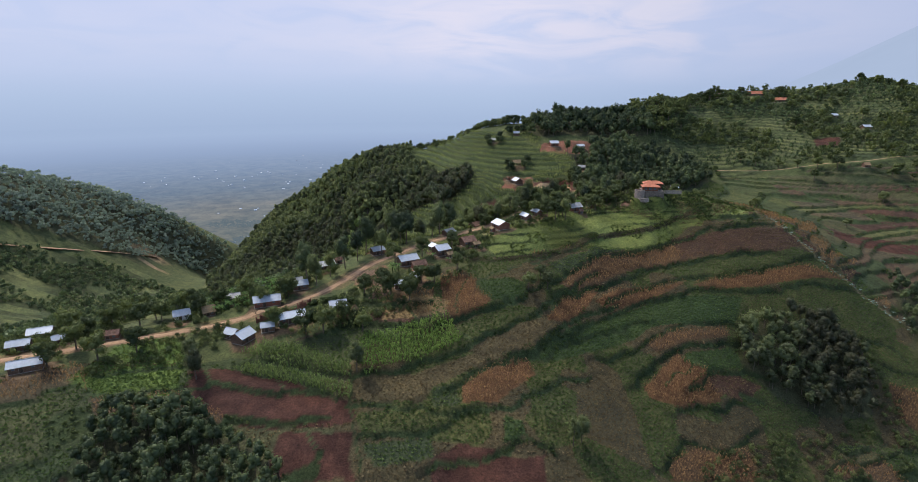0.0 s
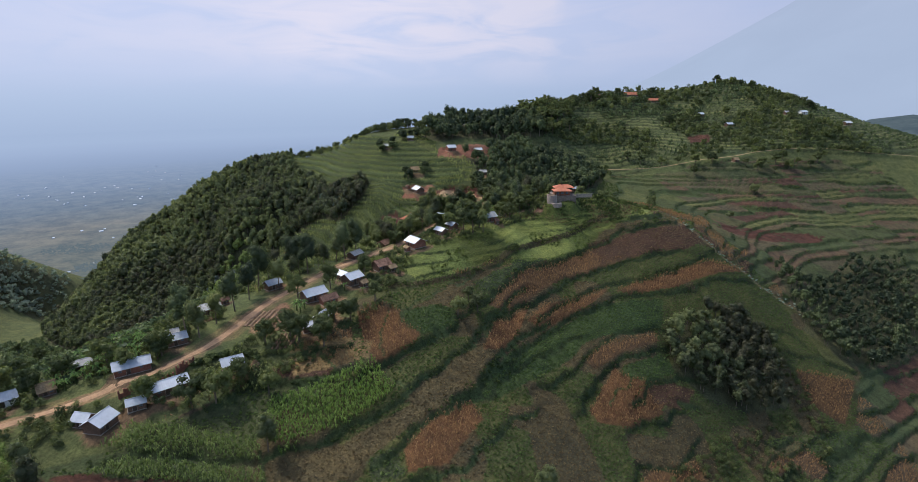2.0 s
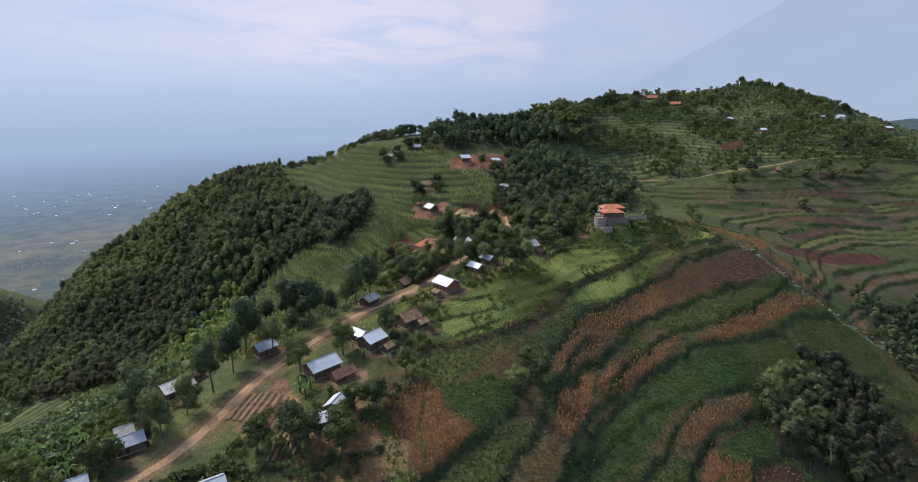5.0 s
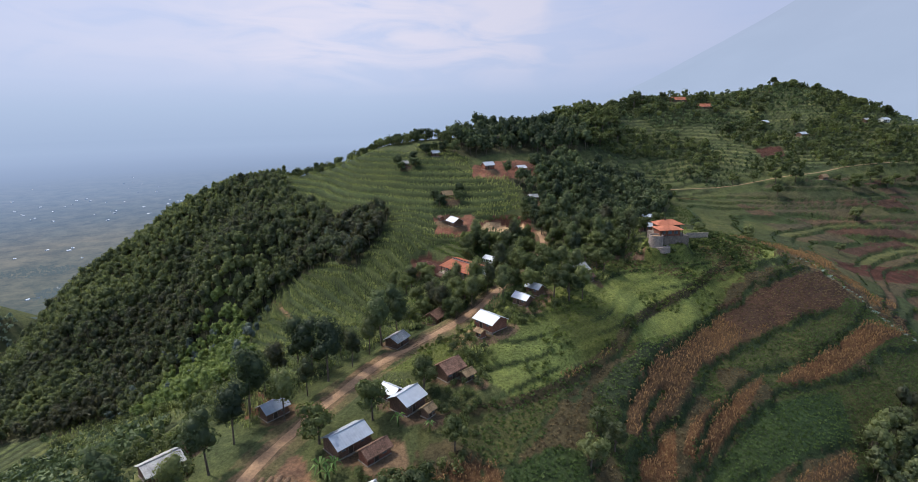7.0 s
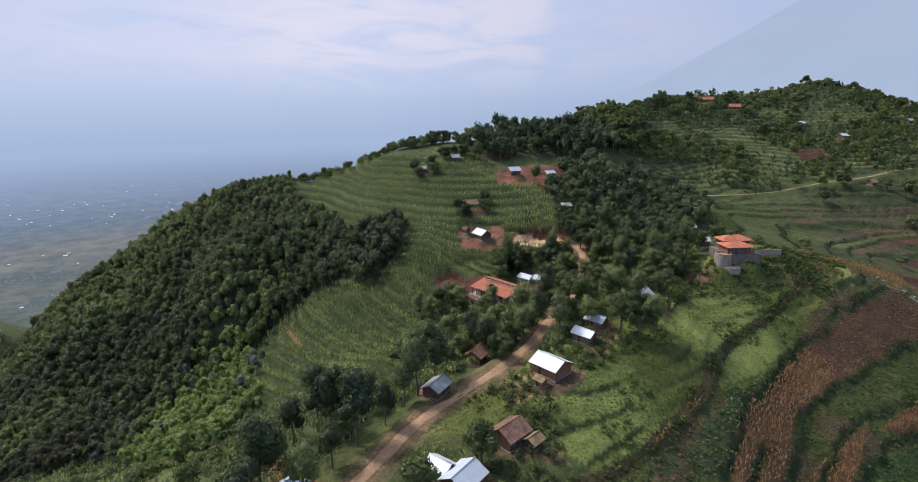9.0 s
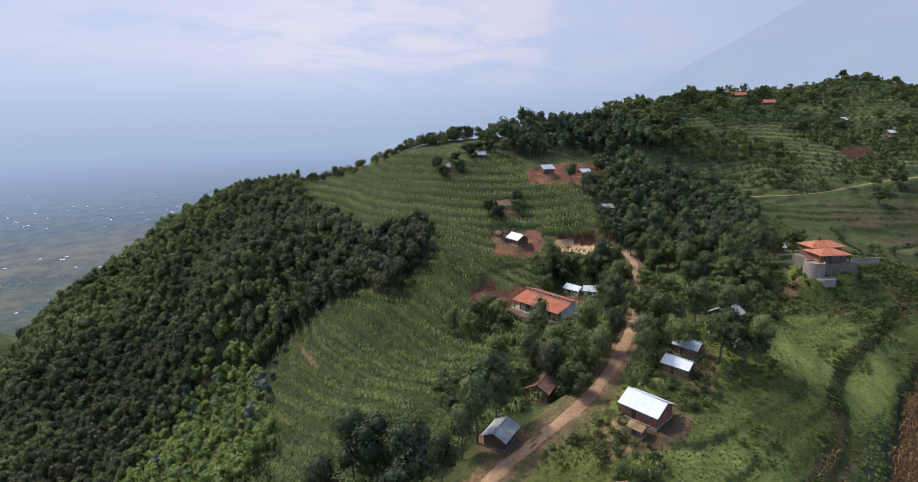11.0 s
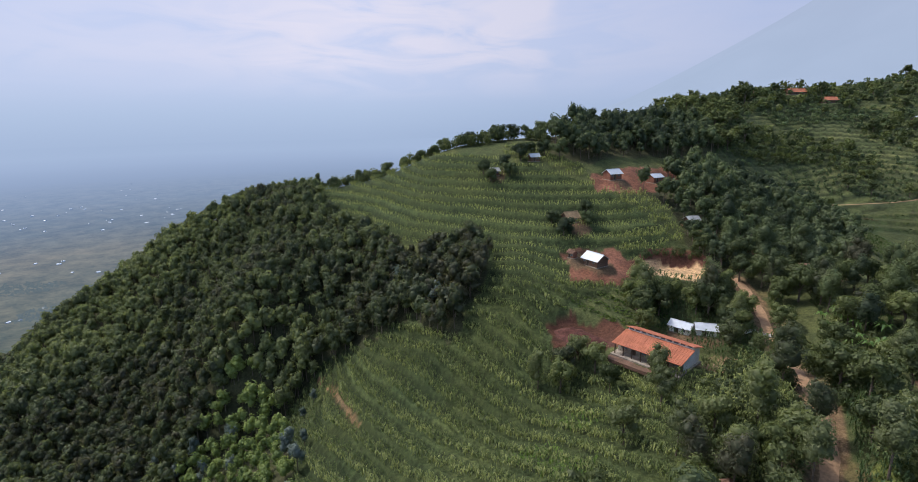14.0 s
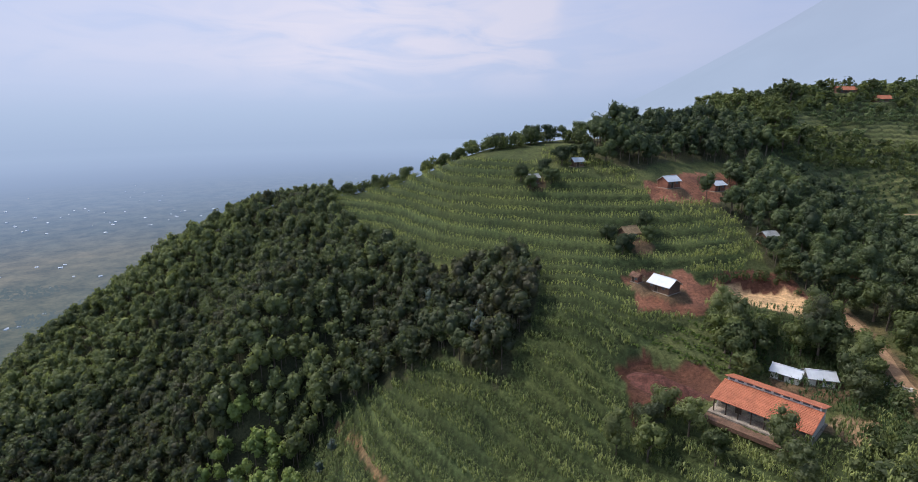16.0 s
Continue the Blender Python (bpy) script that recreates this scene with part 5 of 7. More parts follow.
def box(bm, a, c):
    """A box between two corners."""
    (x0, y0, z0), (x1, y1, z1) = a, c
    v = [bm.verts.new(p) for p in ((x0, y0, z0), (x1, y0, z0), (x1, y1, z0), (x0, y1, z0), (x0, y0, z1), (x1, y0, z1), (x1, y1, z1), (x0, y1, z1))]
    for f in ((3, 2, 1, 0), (4, 5, 6, 7), (0, 1, 5, 4), (1, 2, 6, 5), (2, 3, 7, 6), (3, 0, 4, 7)):
        bm.faces.new([v[n] for n in f])
    return bm


def gable_walls(length, wide, high, rise, ridge=0.0, thick=0.22):
    """Four walls with thickness, the end ones running up into gables."""
    bm = bmesh.new()
    l, w = length / 2, wide / 2
    for x0, x1 in ((-l, -l + thick), (l - thick, l)):
        prof = [(-w, -0.8), (w, -0.8), (w, high), (ridge * w, high + rise), (-w, high)]
        a, c = [bm.verts.new((x0, y, z)) for y, z in prof], [bm.verts.new((x1, y, z)) for y, z in prof]
        bm.faces.new(a[::-1])
        bm.faces.new(c)
        for n in range(5):
            bm.faces.new((a[n], a[(n + 1) % 5], c[(n + 1) % 5], c[n]))
    for y0, y1 in ((-w, -w + thick), (w - thick, w)):
        box(bm, (-l + thick, y0, -0.8), (l - thick, y1, high))
    bmesh.ops.recalc_face_normals(bm, faces=bm.faces)
    return bm


def roof_slope(length, low, top, pitch=0.45, deep=0.035, thick=0.07, courses=1):
    """A ribbed roof slope from its eave (y, z) up to its top (y, z), in courses that overlap."""
    bm = bmesh.new()
    n = max(6, int(length / pitch) * 2)
    (y0, z0), (y1, z1) = low, top
    rows = []
    for k in range(courses):
        lift = 0.045 if courses > 1 else 0.0
        for t, up in ((k / courses, lift), ((k + 1) / courses, 0.0)):
            rows.append([bm.verts.new((-length / 2 + length * i / n, y0 + (y1 - y0) * t, z0 + (z1 - z0) * t + up + (deep if i % 2 else 0))) for i in range(n + 1)])
    under = [[bm.verts.new((-length / 2 + length * i / n, y, z - thick)) for i in range(n + 1)] for y, z in (low, top)]
    for a, c in list(zip(rows, rows[1:])) + [(under[0], rows[0]), (rows[-1], under[1]), (under[1], under[0])]:
        for i in range(n):
            bm.faces.new((a[i], a[i + 1], c[i + 1], c[i]))
    for i in (0, n):
        bm.faces.new([under[0][i]] + [r[i] for r in rows] + [under[1][i]])
    bmesh.ops.recalc_face_normals(bm, faces=bm.faces)
    return bm


def opening(parent, name, x, y, z, wide, high, out, mat):
    """A door or shutter set in a frame on a wall that faces out (+1 or -1 along y)."""
    bm = bmesh.new()
    t = 0.07
    for a, c in (((x - wide / 2 - t, 0, z), (x - wide / 2, 0.06, z + high + t)), ((x + wide / 2, 0, z), (x + wide / 2 + t, 0.06, z + high + t)), ((x - wide / 2, 0, z + high), (x + wide / 2, 0.06, z + high + t))):
        box(bm, (a[0], y + out * 0.003 if out > 0 else y - 0.063, a[2]), (c[0], y + 0.063 if out > 0 else y - 0.003, c[2]))
    frame_ob = part(name, bm, POLE_WOOD, parent)
    bm = box(bmesh.new(), (x - wide / 2 + 0.004, y + 0.004 if out > 0 else y - 0.034, z + 0.01), (x + wide / 2 - 0.004, y + 0.034 if out > 0 else y - 0.004, z + high - 0.004))
    part("leaf" if name == "door" else "shutter", bm, mat, frame_ob)


def home(x, y, turn, length, wide, high, rise, roof, wall, label):
    ob = new("house")
    length, wide, high = 0.94 * length - 0.6, 0.94 * wide - 0.7, 0.84 * high
    kind = TIN_GREY if roof == "tin" and "white" not in label and "bright" not in label else ROOFS[roof]
    part("wall", gable_walls(length, wide, high, rise), WALLS[wall], ob)
    part("plinth", box(bmesh.new(), (-length / 2 - 0.12, -wide / 2 - 0.12, -0.9), (length / 2 + 0.12, wide / 2 + 0.12, 0.12)), STONE, ob)
    w, over = wide / 2, 0.45
    drop = rise * over / w
    tiles = roof in ("tile", "old_tile")
    for s in (-1, 1):
        bm = roof_slope(length + 0.7, (s * (w + over), high - drop + 0.05), (s * 0.02, high + rise + 0.05), 0.3 if tiles else 0.42, 0.05 if tiles else 0.014, 0.16 if roof == "thatch" else 0.06, 7 if tiles else 1)
        part("roof_slope", bm, kind, ob)
    part("ridge_cap", tube_bm([(-length / 2 - 0.35, 0, high + rise + 0.08), (length / 2 + 0.35, 0, high + rise + 0.08)], 0.10), kind, ob)
    for s in (-1, 1):
        part("eave_beam", box(bmesh.new(), (-length / 2 - 0.3, s * (w + over * 0.8) - 0.05, high - drop - 0.12), (length / 2 + 0.3, s * (w + over * 0.8) + 0.05, high - drop - 0.02)), POLE_WOOD, ob)
    opening(ob, "door", -length * 0.12, -w, 0.12, 0.8, min(1.75, high - 0.25), -1, DARK_WOOD)
    opening(ob, "window", length * 0.24, -w, high - 1.0, 0.65, 0.65, -1, SHUTTER)
    if length > 4.5:
        opening(ob, "window", -length * 0.34, -w, high - 1.0, 0.65, 0.65, -1, SHUTTER)
        opening(ob, "window", length * 0.1, w, high - 1.0, 0.65, 0.65, 1, SHUTTER)
    ob.matrix_basis = pose(x, y, float(hill(x, y)) + 0.05, 0, 0, turn)
    return tagged(ob, label, "house", "village houses")


def tube_bm(points, radius, sides=8):
    """A round bar through points, lying or standing."""
    bm = bmesh.new()
    pts = [Vector(p) for p in points]
    rows = []
    for n, p in enumerate(pts):
        way = (pts[min(n + 1, len(pts) - 1)] - pts[max(n - 1, 0)]).normalized()
        side = way.cross(Vector((0, 0, 1)) if abs(way.z) < 0.9 else Vector((1, 0, 0))).normalized()
        up = side.cross(way)
        rows.append([bm.verts.new(p + radius * (side * math.cos(2 * math.pi * k / sides) + up * math.sin(2 * math.pi * k / sides))) for k in range(sides)])
    for a, c in zip(rows, rows[1:]):
        for k in range(sides):
            bm.faces.new((a[k], a[(k + 1) % sides], c[(k + 1) % sides], c[k])).smooth = True
    bm.faces.new(rows[0][::-1])
    bm.faces.new(rows[-1])
    bmesh.ops.recalc_face_normals(bm, faces=bm.faces)
    return bm


for spec in HOMES:
    home(*spec)


def school():
    """A long classroom block: low tiled verandah roof, louvred clerestory, short upper roof behind."""
    ob = new("school_building")
    l = 6.6
    bm = bmesh.new()
    for a, c in (((-l, -2.4, 0), (l, -2.15, 3.2)), ((-l, 4.0, 0), (l, 4.25, 3.6)), ((-0.12, -2.15, 0), (0.12, 4.0, 3.2))):
        box(bm, a, c)
    # One brown serves the lower wall and the painted shade under the eaves.
    part("wall", bm, STONE, ob, "brown plastered classroom wall darkened for eave shade")
    for x0, x1 in ((-l - 0.02, -l + 0.24), (l - 0.24, l + 0.02)):
        bm = bmesh.new()
        prof = [(-2.4, 0), (4.25, 0), (4.25, 3.7), (1.3, 5.0), (1.05, 4.2), (-2.4, 3.2)]
        a, c = [bm.verts.new((x0, y, z)) for y, z in prof], [bm.verts.new((x1, y, z)) for y, z in prof]
        bm.faces.new(a[::-1])
        bm.faces.new(c)
        for n in range(6):
            bm.faces.new((a[n], a[(n + 1) % 6], c[(n + 1) % 6], c[n]))
        bmesh.ops.recalc_face_normals(bm, faces=bm.faces)
        part("gable_wall", bm, WHITEWASH, ob, "whitewashed gable wall")
    part("front_roof", roof_slope(2 * l + 0.9, (-4.4, 2.75), (1.1, 4.25), 0.30, 0.055, 0.07, 16), TILE, ob, "orange clay tile verandah roof")
    part("rear_roof", roof_slope(2 * l + 0.9, (4.9, 3.55), (0.75, 5.18), 0.30, 0.055, 0.07, 10), TILE, ob, "orange clay tile rear roof")
    bm = bmesh.new()
    box(bm, (-l, 1.12, 4.3), (l, 1.3, 4.46))
    for n in range(11):
        x = -l + 2 * l * n / 10
        box(bm, (max(-l, x - 0.18), 1.14, 4.46), (min(l, x + 0.18), 1.3, 5.0))
    part("clerestory", bm, WHITEWASH, ob, "white louvred clerestory strip")
    for n in range(10):
        x = -l + 2 * l * (n + 0.5) / 10
        part("louvre", box(bmesh.new(), (x - 0.62, 1.24, 4.47), (x + 0.62, 1.28, 4.98)), SHUTTER, ob)
    for n in range(8):
        x = -l + 0.2 + (2 * l - 0.4) * n / 7
        part("post", box(bmesh.new(), (x - 0.08, -4.15, 0), (x + 0.08, -3.99, 2.78)), DARK_WOOD, ob)
    part("floor_slab", box(bmesh.new(), (-l - 0.4, -4.8, -1.0), (l + 0.4, 4.6, 0.02)), STONE, ob, "pale concrete verandah floor")
    part("front_step", box(bmesh.new(), (-l - 0.4, -6.6, -1.2), (l + 0.4, -4.81, -0.35)), MUD, ob, "bare earth bank before the verandah")
    for x in (-3.3, 3.3):
        opening(ob, "door", x, -2.4, 0.05, 0.95, 2.0, -1, DARK_WOOD)
        for d in (-2.0, 2.0):
            opening(ob, "window", x + d, -2.4, 1.0, 1.3, 1.1, -1, SHUTTER)
    ob.matrix_basis = pose(SCHOOL[0], SCHOOL[1], 142.1, 0, 0, SCHOOL[2]) @ Matrix.Diagonal((1, 1, 0.8, 1))
    return tagged(ob, "long white school building with orange tile roof", "school")


school()


def hip_roof(length, wide, rise, thick=0.1):
    """A hipped tile roof with thickness, its eaves at z = 0."""
    bm = bmesh.new()
    l, w = length / 2, wide / 2
    r = max(l - w, 0.3)
    top = [bm.verts.new(p) for p in ((-l, -w, 0), (l, -w, 0), (l, w, 0), (-l, w, 0), (-r, 0, rise), (r, 0, rise))]
    low = [bm.verts.new(p) for p in ((-l, -w, -thick), (l, -w, -thick), (l, w, -thick), (-l, w, -thick))]
    for f in ((0, 1, 5, 4), (1, 2, 5), (2, 3, 4, 5), (3, 0, 4)):
        bm.faces.new([top[n] for n in f])
    for n in range(4):
        bm.faces.new((low[n], low[(n + 1) % 4], top[(n + 1) % 4], top[n]))
    bm.faces.new(low[::-1])
    bmesh.ops.recalc_face_normals(bm, faces=bm.faces)
    return bm


def villa():
    """A villa on a stone terrace: low front wing, higher rear block, round stone bastion."""
    ob = new("villa")
    part("terrace", box(bmesh.new(), (-5.8, -5.5, -6.5), (7.6, 7.8, 0.0)), OLD_STONE, ob, "dark stone retaining terrace")
    bm = bmesh.new()
    rings = []
    for r, z in ((3.2, -6.5), (3.0, 0.75), (2.6, 0.75), (2.55, 0.1)):
        rings.append([bm.verts.new((-7.2 + r * math.cos(a), -4.6 + r * math.sin(a), z)) for a in (2 * math.pi * k / 36 for k in range(36))])
    for p, q in zip(rings, rings[1:]):
        for k in range(36):
            bm.faces.new((p[k], p[(k + 1) % 36], q[(k + 1) % 36], q[k]))
    part("bastion", bm, PALE_STONE, ob, "round pale stone bastion with a parapet")
    bm = bmesh.new()
    bmesh.ops.create_cone(bm, cap_ends=True, segments=36, radius1=2.6, radius2=2.6, depth=0.3, matrix=Matrix.Translation((-7.2, -4.6, 0.0)))
    part("bastion_floor", bm, DIRT, ob, "sandy floor inside the bastion")
    bm = bmesh.new()
    bmesh.ops.create_cone(bm, cap_ends=True, segments=36, radius1=3.6, radius2=3.4, depth=2.4, matrix=Matrix.Translation((-5.0, -6.6, -5.2)))
    part("lower_bastion", bm, PALE_STONE, ob, "low curved stone step")
    for k, x in enumerate((-4.9, -4.3)):
        part("terrace_post", box(bmesh.new(), (x, -5.4, 0), (x + 0.14, -5.26, 2.7)), DARK_WOOD, ob)
    bm = box(bmesh.new(), (-5.2, -4.2, 0), (4.0, 2.4, 2.6))
    part("front_wall", bm, BRICK, ob, "shaded brown front wall")
    bm = box(bmesh.new(), (-3.6, 2.4, 0), (7.2, 7.4, 3.6))
    part("rear_wall", bm, MUD, ob, "brown rear block wall")
    r = part("front_roof", hip_roof(11.4, 8.6, 1.5), TILE, ob, "orange hipped front roof")
    r.matrix_basis = pose(-0.4, -1.0, 2.75)
    r = part("rear_roof", hip_roof(12.8, 7.6, 1.7), TILE, ob, "orange hipped rear roof")
    r.matrix_basis = pose(2.0, 4.8, 3.75)
    part("chimney", box(bmesh.new(), (0.4, 4.4, 4.6), (0.9, 4.9, 6.5)), DARK_WOOD, ob)
    for n in range(4):
        x = -5.6 + 3.4 * n
        part("post", box(bmesh.new(), (x - 0.1, -5.1, 0), (x + 0.1, -4.9, 2.7)), DARK_WOOD, ob)
    for x in (-3.6, -0.8, 2.0):
        opening(ob, "window", x, -4.2, 0.8, 1.5, 1.3, -1, SHUTTER)
    part("garden_wall", box(bmesh.new(), (8.6, -1.2, -2.0), (19.0, -0.9, 0.3)), STONE, ob, "low pale garden wall")
    ob.matrix_basis = pose(VILLA[0], VILLA[1], 157.2, 0, 0, VILLA[2]) @ Matrix.Diagonal((0.67, 0.67, 0.67, 1))
    return tagged(ob, "brown villa with orange hipped roofs on stone terrace", "villa")


villa()


def brick_ruin(x, y, turn, length):
    """A half-built brick wall with stepped top and piers."""
    ob = new("brick_ruin")
    for n in range(6):
        u = -length / 2 + length * n / 5
        part("pier", box(bmesh.new(), (u - 0.18, -0.18, -0.8), (u + 0.18, 0.18, 1.5 + 0.5 * ((n * 7) % 3) / 2)), BRICK, ob)
    for n in range(5):
        u = -length / 2 + length * n / 5
        part("wall", box(bmesh.new(), (u + 0.18, -0.1, -0.8), (u + length / 5 - 0.18, 0.1, 0.7 + 0.4 * ((n * 5) % 3))), BRICK, ob)
    ob.matrix_basis = pose(x, y, stand(x, y), 0, 0, turn)
    return tagged(ob, "unfinished red brick wall with piers by road", "wall", "brick ruins")


brick_ruin(-56.8, 145.4, 30, 5.5)
brick_ruin(-46.8, 150.0, 40, 4.0)
brick_ruin(-51.6, 147.2, 26, 5.5)


def yard_wall(x, y, turn, length, high, label):
    """A low whitewashed wall with a coping and end pillars."""
    ob = new("yard_wall")
    part("wall", box(bmesh.new(), (-length / 2, -0.14, -0.6), (length / 2, 0.14, high)), WHITEWASH, ob)
    part("coping", box(bmesh.new(), (-length / 2 - 0.05, -0.2, high), (length / 2 + 0.05, 0.2, high + 0.1)), STONE, ob)
    for s in (-1, 1):
        part("pillar", box(bmesh.new(), (s * (length / 2 + 0.18) - 0.17, -0.22, -0.6), (s * (length / 2 + 0.18) + 0.17, 0.22, high + 0.25)), WHITEWASH, ob)
    ob.matrix_basis = pose(x, y, stand(x, y), 0, 0, turn)
    return tagged(ob, label, "wall")


yard_wall(45.0, 253.4, -40, 2.2, 1.1, "low white yard wall beside the dirt road")
yard_wall(46.8, 250.6, -65, 2.6, 0.35, "pale stone kerb of a gateway by the road")


def stalk_heap(x, y, wide, high, label):
    """A rounded heap of dry stalks leaning together."""
    bm = bmesh.new()
    for n in range(150):
        a, u = 2.4 * n, rng.uniform(0.25, 1.0)
        c, s = math.cos(a), math.sin(a)
        p = Vector((c * wide * u, s * wide * u, -0.1))
        q = Vector((c * wide * u * 0.25 + rng.normal() * 0.12, s * wide * u * 0.25 + rng.normal() * 0.12, high * (1.15 - 0.45 * u)))
        side = Vector((-s, c, 0)) * 0.06
        quad = [bm.verts.new(w) for w in (p - side, p + side, q + side, q - side)]
        bm.faces.new(quad)
    me = bpy.data.meshes.new("stalk_heap")
    bm.to_mesh(me)
    bm.free()
    me.materials.append(THATCH)
    ob = tagged(new("stalk_heap", me), label, "heap", "stalk heaps")
    ob.matrix_basis = pose(x, y, stand(x, y))


for x, y, w, h in ((-30.6, 145.2, 2.4, 2.2), (-21.6, 146.8, 1.0, 0.5), (-18.4, 144.6, 0.9, 0.4)):
    stalk_heap(x, y, w, h, "rounded heap of dry brown stalks by a house")

# ---- crops and hedges ----
def plot_points(ring, gap, test=None, keep=1.0):
    x, y = dotted(ring, gap, 0.5, keep)
    ok = clear(x, y, 0.3)
    if test is not None:
        ok &= test(x, y)
    return x[ok], y[ok]


def is_tread(x, y):
    return fields(x, y)[3] < 0.8


def not_soil(x, y):
    ok = np.ones(len(x), bool)
    for plot in SOIL_PLOTS + BARE_PLOTS:
        ok &= ~inside(x, y, plot)
    for ring in (SPUR_WOOD, CREST_WOOD, MIDDLE_WOOD, EAST_WOOD, VALLEY_WOOD, NEAR_WOOD):
        ok &= ~inside(x, y, ring)
    return ok


def kind_at(x, y):
    z, step, level, rise, strong, mild = fields(x, y)
    return plot_kind(x, y, level, step)


MAIZE_SHAPES = [blades(6, 2.1, 0.46, 0.075, 0.25, 0.85) for _ in range(6)]
LOW_SHAPES = [shrub(0.42, 0.5, 12, 0.19) for _ in range(6)]
HEDGE_SHAPES = [shrub(0.9, 0.8, 34, 0.24) for _ in range(6)]
BUSH_SHAPES = [shrub(2.4, 1.6, 140, 0.27) for _ in range(6)]
FAR_BUSHES = [shrub(2.4, 1.7, 32, 0.56) for _ in range(6)]
DRY_SHAPES = [blades(4, 2.0, 0.45, 0.075, 0.3, 0.8) for _ in range(6)]

x, y = plot_points(MAIZE_HILL, 0.68, lambda x, y: not_soil(x, y) & (fields(x, y)[3] < np.where(y < 292 - 0.4 * x, np.where(waves(x, y, 7, 48) > 0.35, 0.88, 0.66), 0.58)))
row = fields(x, y)[3]
low = y < 292 - 0.4 * x
# Row shading is put into the tone: darker towards each step's back.
tone = np.clip(np.where(low, 0.44, 0.74) - np.where(low, 0.7, 1.6) * np.clip(row - 0.12, 0, 1) + (waves(x, y, 11, 51) - 0.5) * 0.5 + rng.uniform(-0.28, 0.30, len(x)), 0, 1)
sown("maize_crop", MAIZE_SHAPES, grounded(x, y), rng.uniform(0.8, 1.35, len(x)) * np.where(low, 0.85, 0.56) * (1.14 - 0.75 * np.clip(row - 0.2, 0, 1)), MAIZE, "tall green maize in rows on the western slope", "maize", tone)
x, y = plot_points(TERRACED, 0.75, lambda x, y: not_soil(x, y) & is_tread(x, y) & np.isin(kind_at(x, y), (0, 1, 7)) & (y < 262) & (x < 175))
sown("dry_maize_crop", DRY_SHAPES, grounded(x, y), rng.uniform(0.6, 0.95, len(x)), DRY_MAIZE, "dry brown maize stalks on terraces", "maize")
x, y = plot_points(TERRACED, 0.9, lambda x, y: not_soil(x, y) & is_tread(x, y) & np.isin(kind_at(x, y), (2, 3, 5)) & (x < 170))
sown("bean_crop", LOW_SHAPES, grounded(x, y), rng.uniform(0.6, 1.2, len(x)), BEANS, "low green bean plants on terraces", "beans", np.clip(lattice(kind_at(x, y), 3, 3) * 0.8 + rng.uniform(-0.1, 0.2, len(x)), 0, 1))
x, y = plot_points(TERRACED, 0.95, lambda x, y: not_soil(x, y) & is_tread(x, y) & np.isin(kind_at(x, y), (4, 6)) & (x < 170))
sown("dry_bean_crop", LOW_SHAPES, grounded(x, y), rng.uniform(0.5, 1.0, len(x)), DRY_BEANS, "withered brown bean plants on terraces", "beans")
x, y = plot_points(KNOLL_GRASS, 0.70, lambda x, y: waves(x, y, 9, 62) > 0.25)
sown("knoll_grass", LOW_SHAPES, grounded(x, y), rng.uniform(0.22, 0.6, len(x)), GRASS, "rough green grass and bean plants on the ridge top", "grass", np.clip(waves(x, y, 10, 58) * 1.2 - 0.1 + rng.uniform(-0.25, 0.25, len(x)), 0, 1))
for ring in ([(-28, 127), (-26, 134), (-3, 143), (1, 135), (-7, 128), (-24, 121)], [(-59, 131), (-54, 135), (-28, 124), (-27, 120), (-47, 126)], [(-59, 125), (-53, 127), (-26, 117), (-26, 113), (-38, 117)]):
    x, y = plot_points(ring, 0.62)
    sown("young_maize_crop", MAIZE_SHAPES, grounded(x, y), rng.uniform(0.8, 1.15, len(x)), YOUNG_MAIZE if ring[0][0] > -40 else GREEN_STRIP, "bright green dense young maize plot", "maize")
x, y = plot_points(TERRACED, 0.8, lambda x, y: not_soil(x, y) & (fields(x, y)[3] > 0.85) & (waves(x, y, 6, 61) > 0.35), 0.42)
sown("terrace_hedge", HEDGE_SHAPES, grounded(x, y), rng.uniform(0.35, 0.8, len(x)), HEDGE, "dark green grass and shrubs on terrace banks", "hedge")
bits = [strewn(line, 0.7, 0.6) for line, drop in BANK_LINES]
x, y = np.concatenate([q[0] for q in bits]), np.concatenate([q[1] for q in bits])
ok = waves(x, y, 5, 47) > 0.48
x, y = x[ok], y[ok]
sown("bank_shrubs", HEDGE_SHAPES, grounded(x, y), rng.uniform(0.22, 0.7, len(x)), HEDGE, "dark green scrub along the terrace banks", "hedge")
x, y = plot_points(UPPER_FARMS, 2.4, lambda x, y: not_soil(x, y) & ((waves(x, y, 16, 63) > 0.56) | ((fields(x, y)[3] > 0.62) & (waves(x, y, 30, 64) > 0.35)) | ((waves(x, y, 9, 76) > 0.6) & (y > 385))))
sown("upper_shrubs", FAR_BUSHES, grounded(x, y), rng.uniform(0.3, 0.95, len(x)) * (0.8 + 0.4 * (y > 380)), UPPER_LEAVES, "green shrubs and crops on the upper hill terraces", "shrubs")
x, y = plot_points(UPPER_FARMS, 4.2, lambda x, y: not_soil(x, y) & (waves(x, y, 22, 56) + 0.25 * (y - 340) / 80 > 0.52) & (x < 345))
sown("upper_bushes", FAR_BUSHES, grounded(x, y), rng.uniform(0.8, 1.9, len(x)), BROADLEAF, "dark bushes and small trees between upper hill plots", "shrubs")
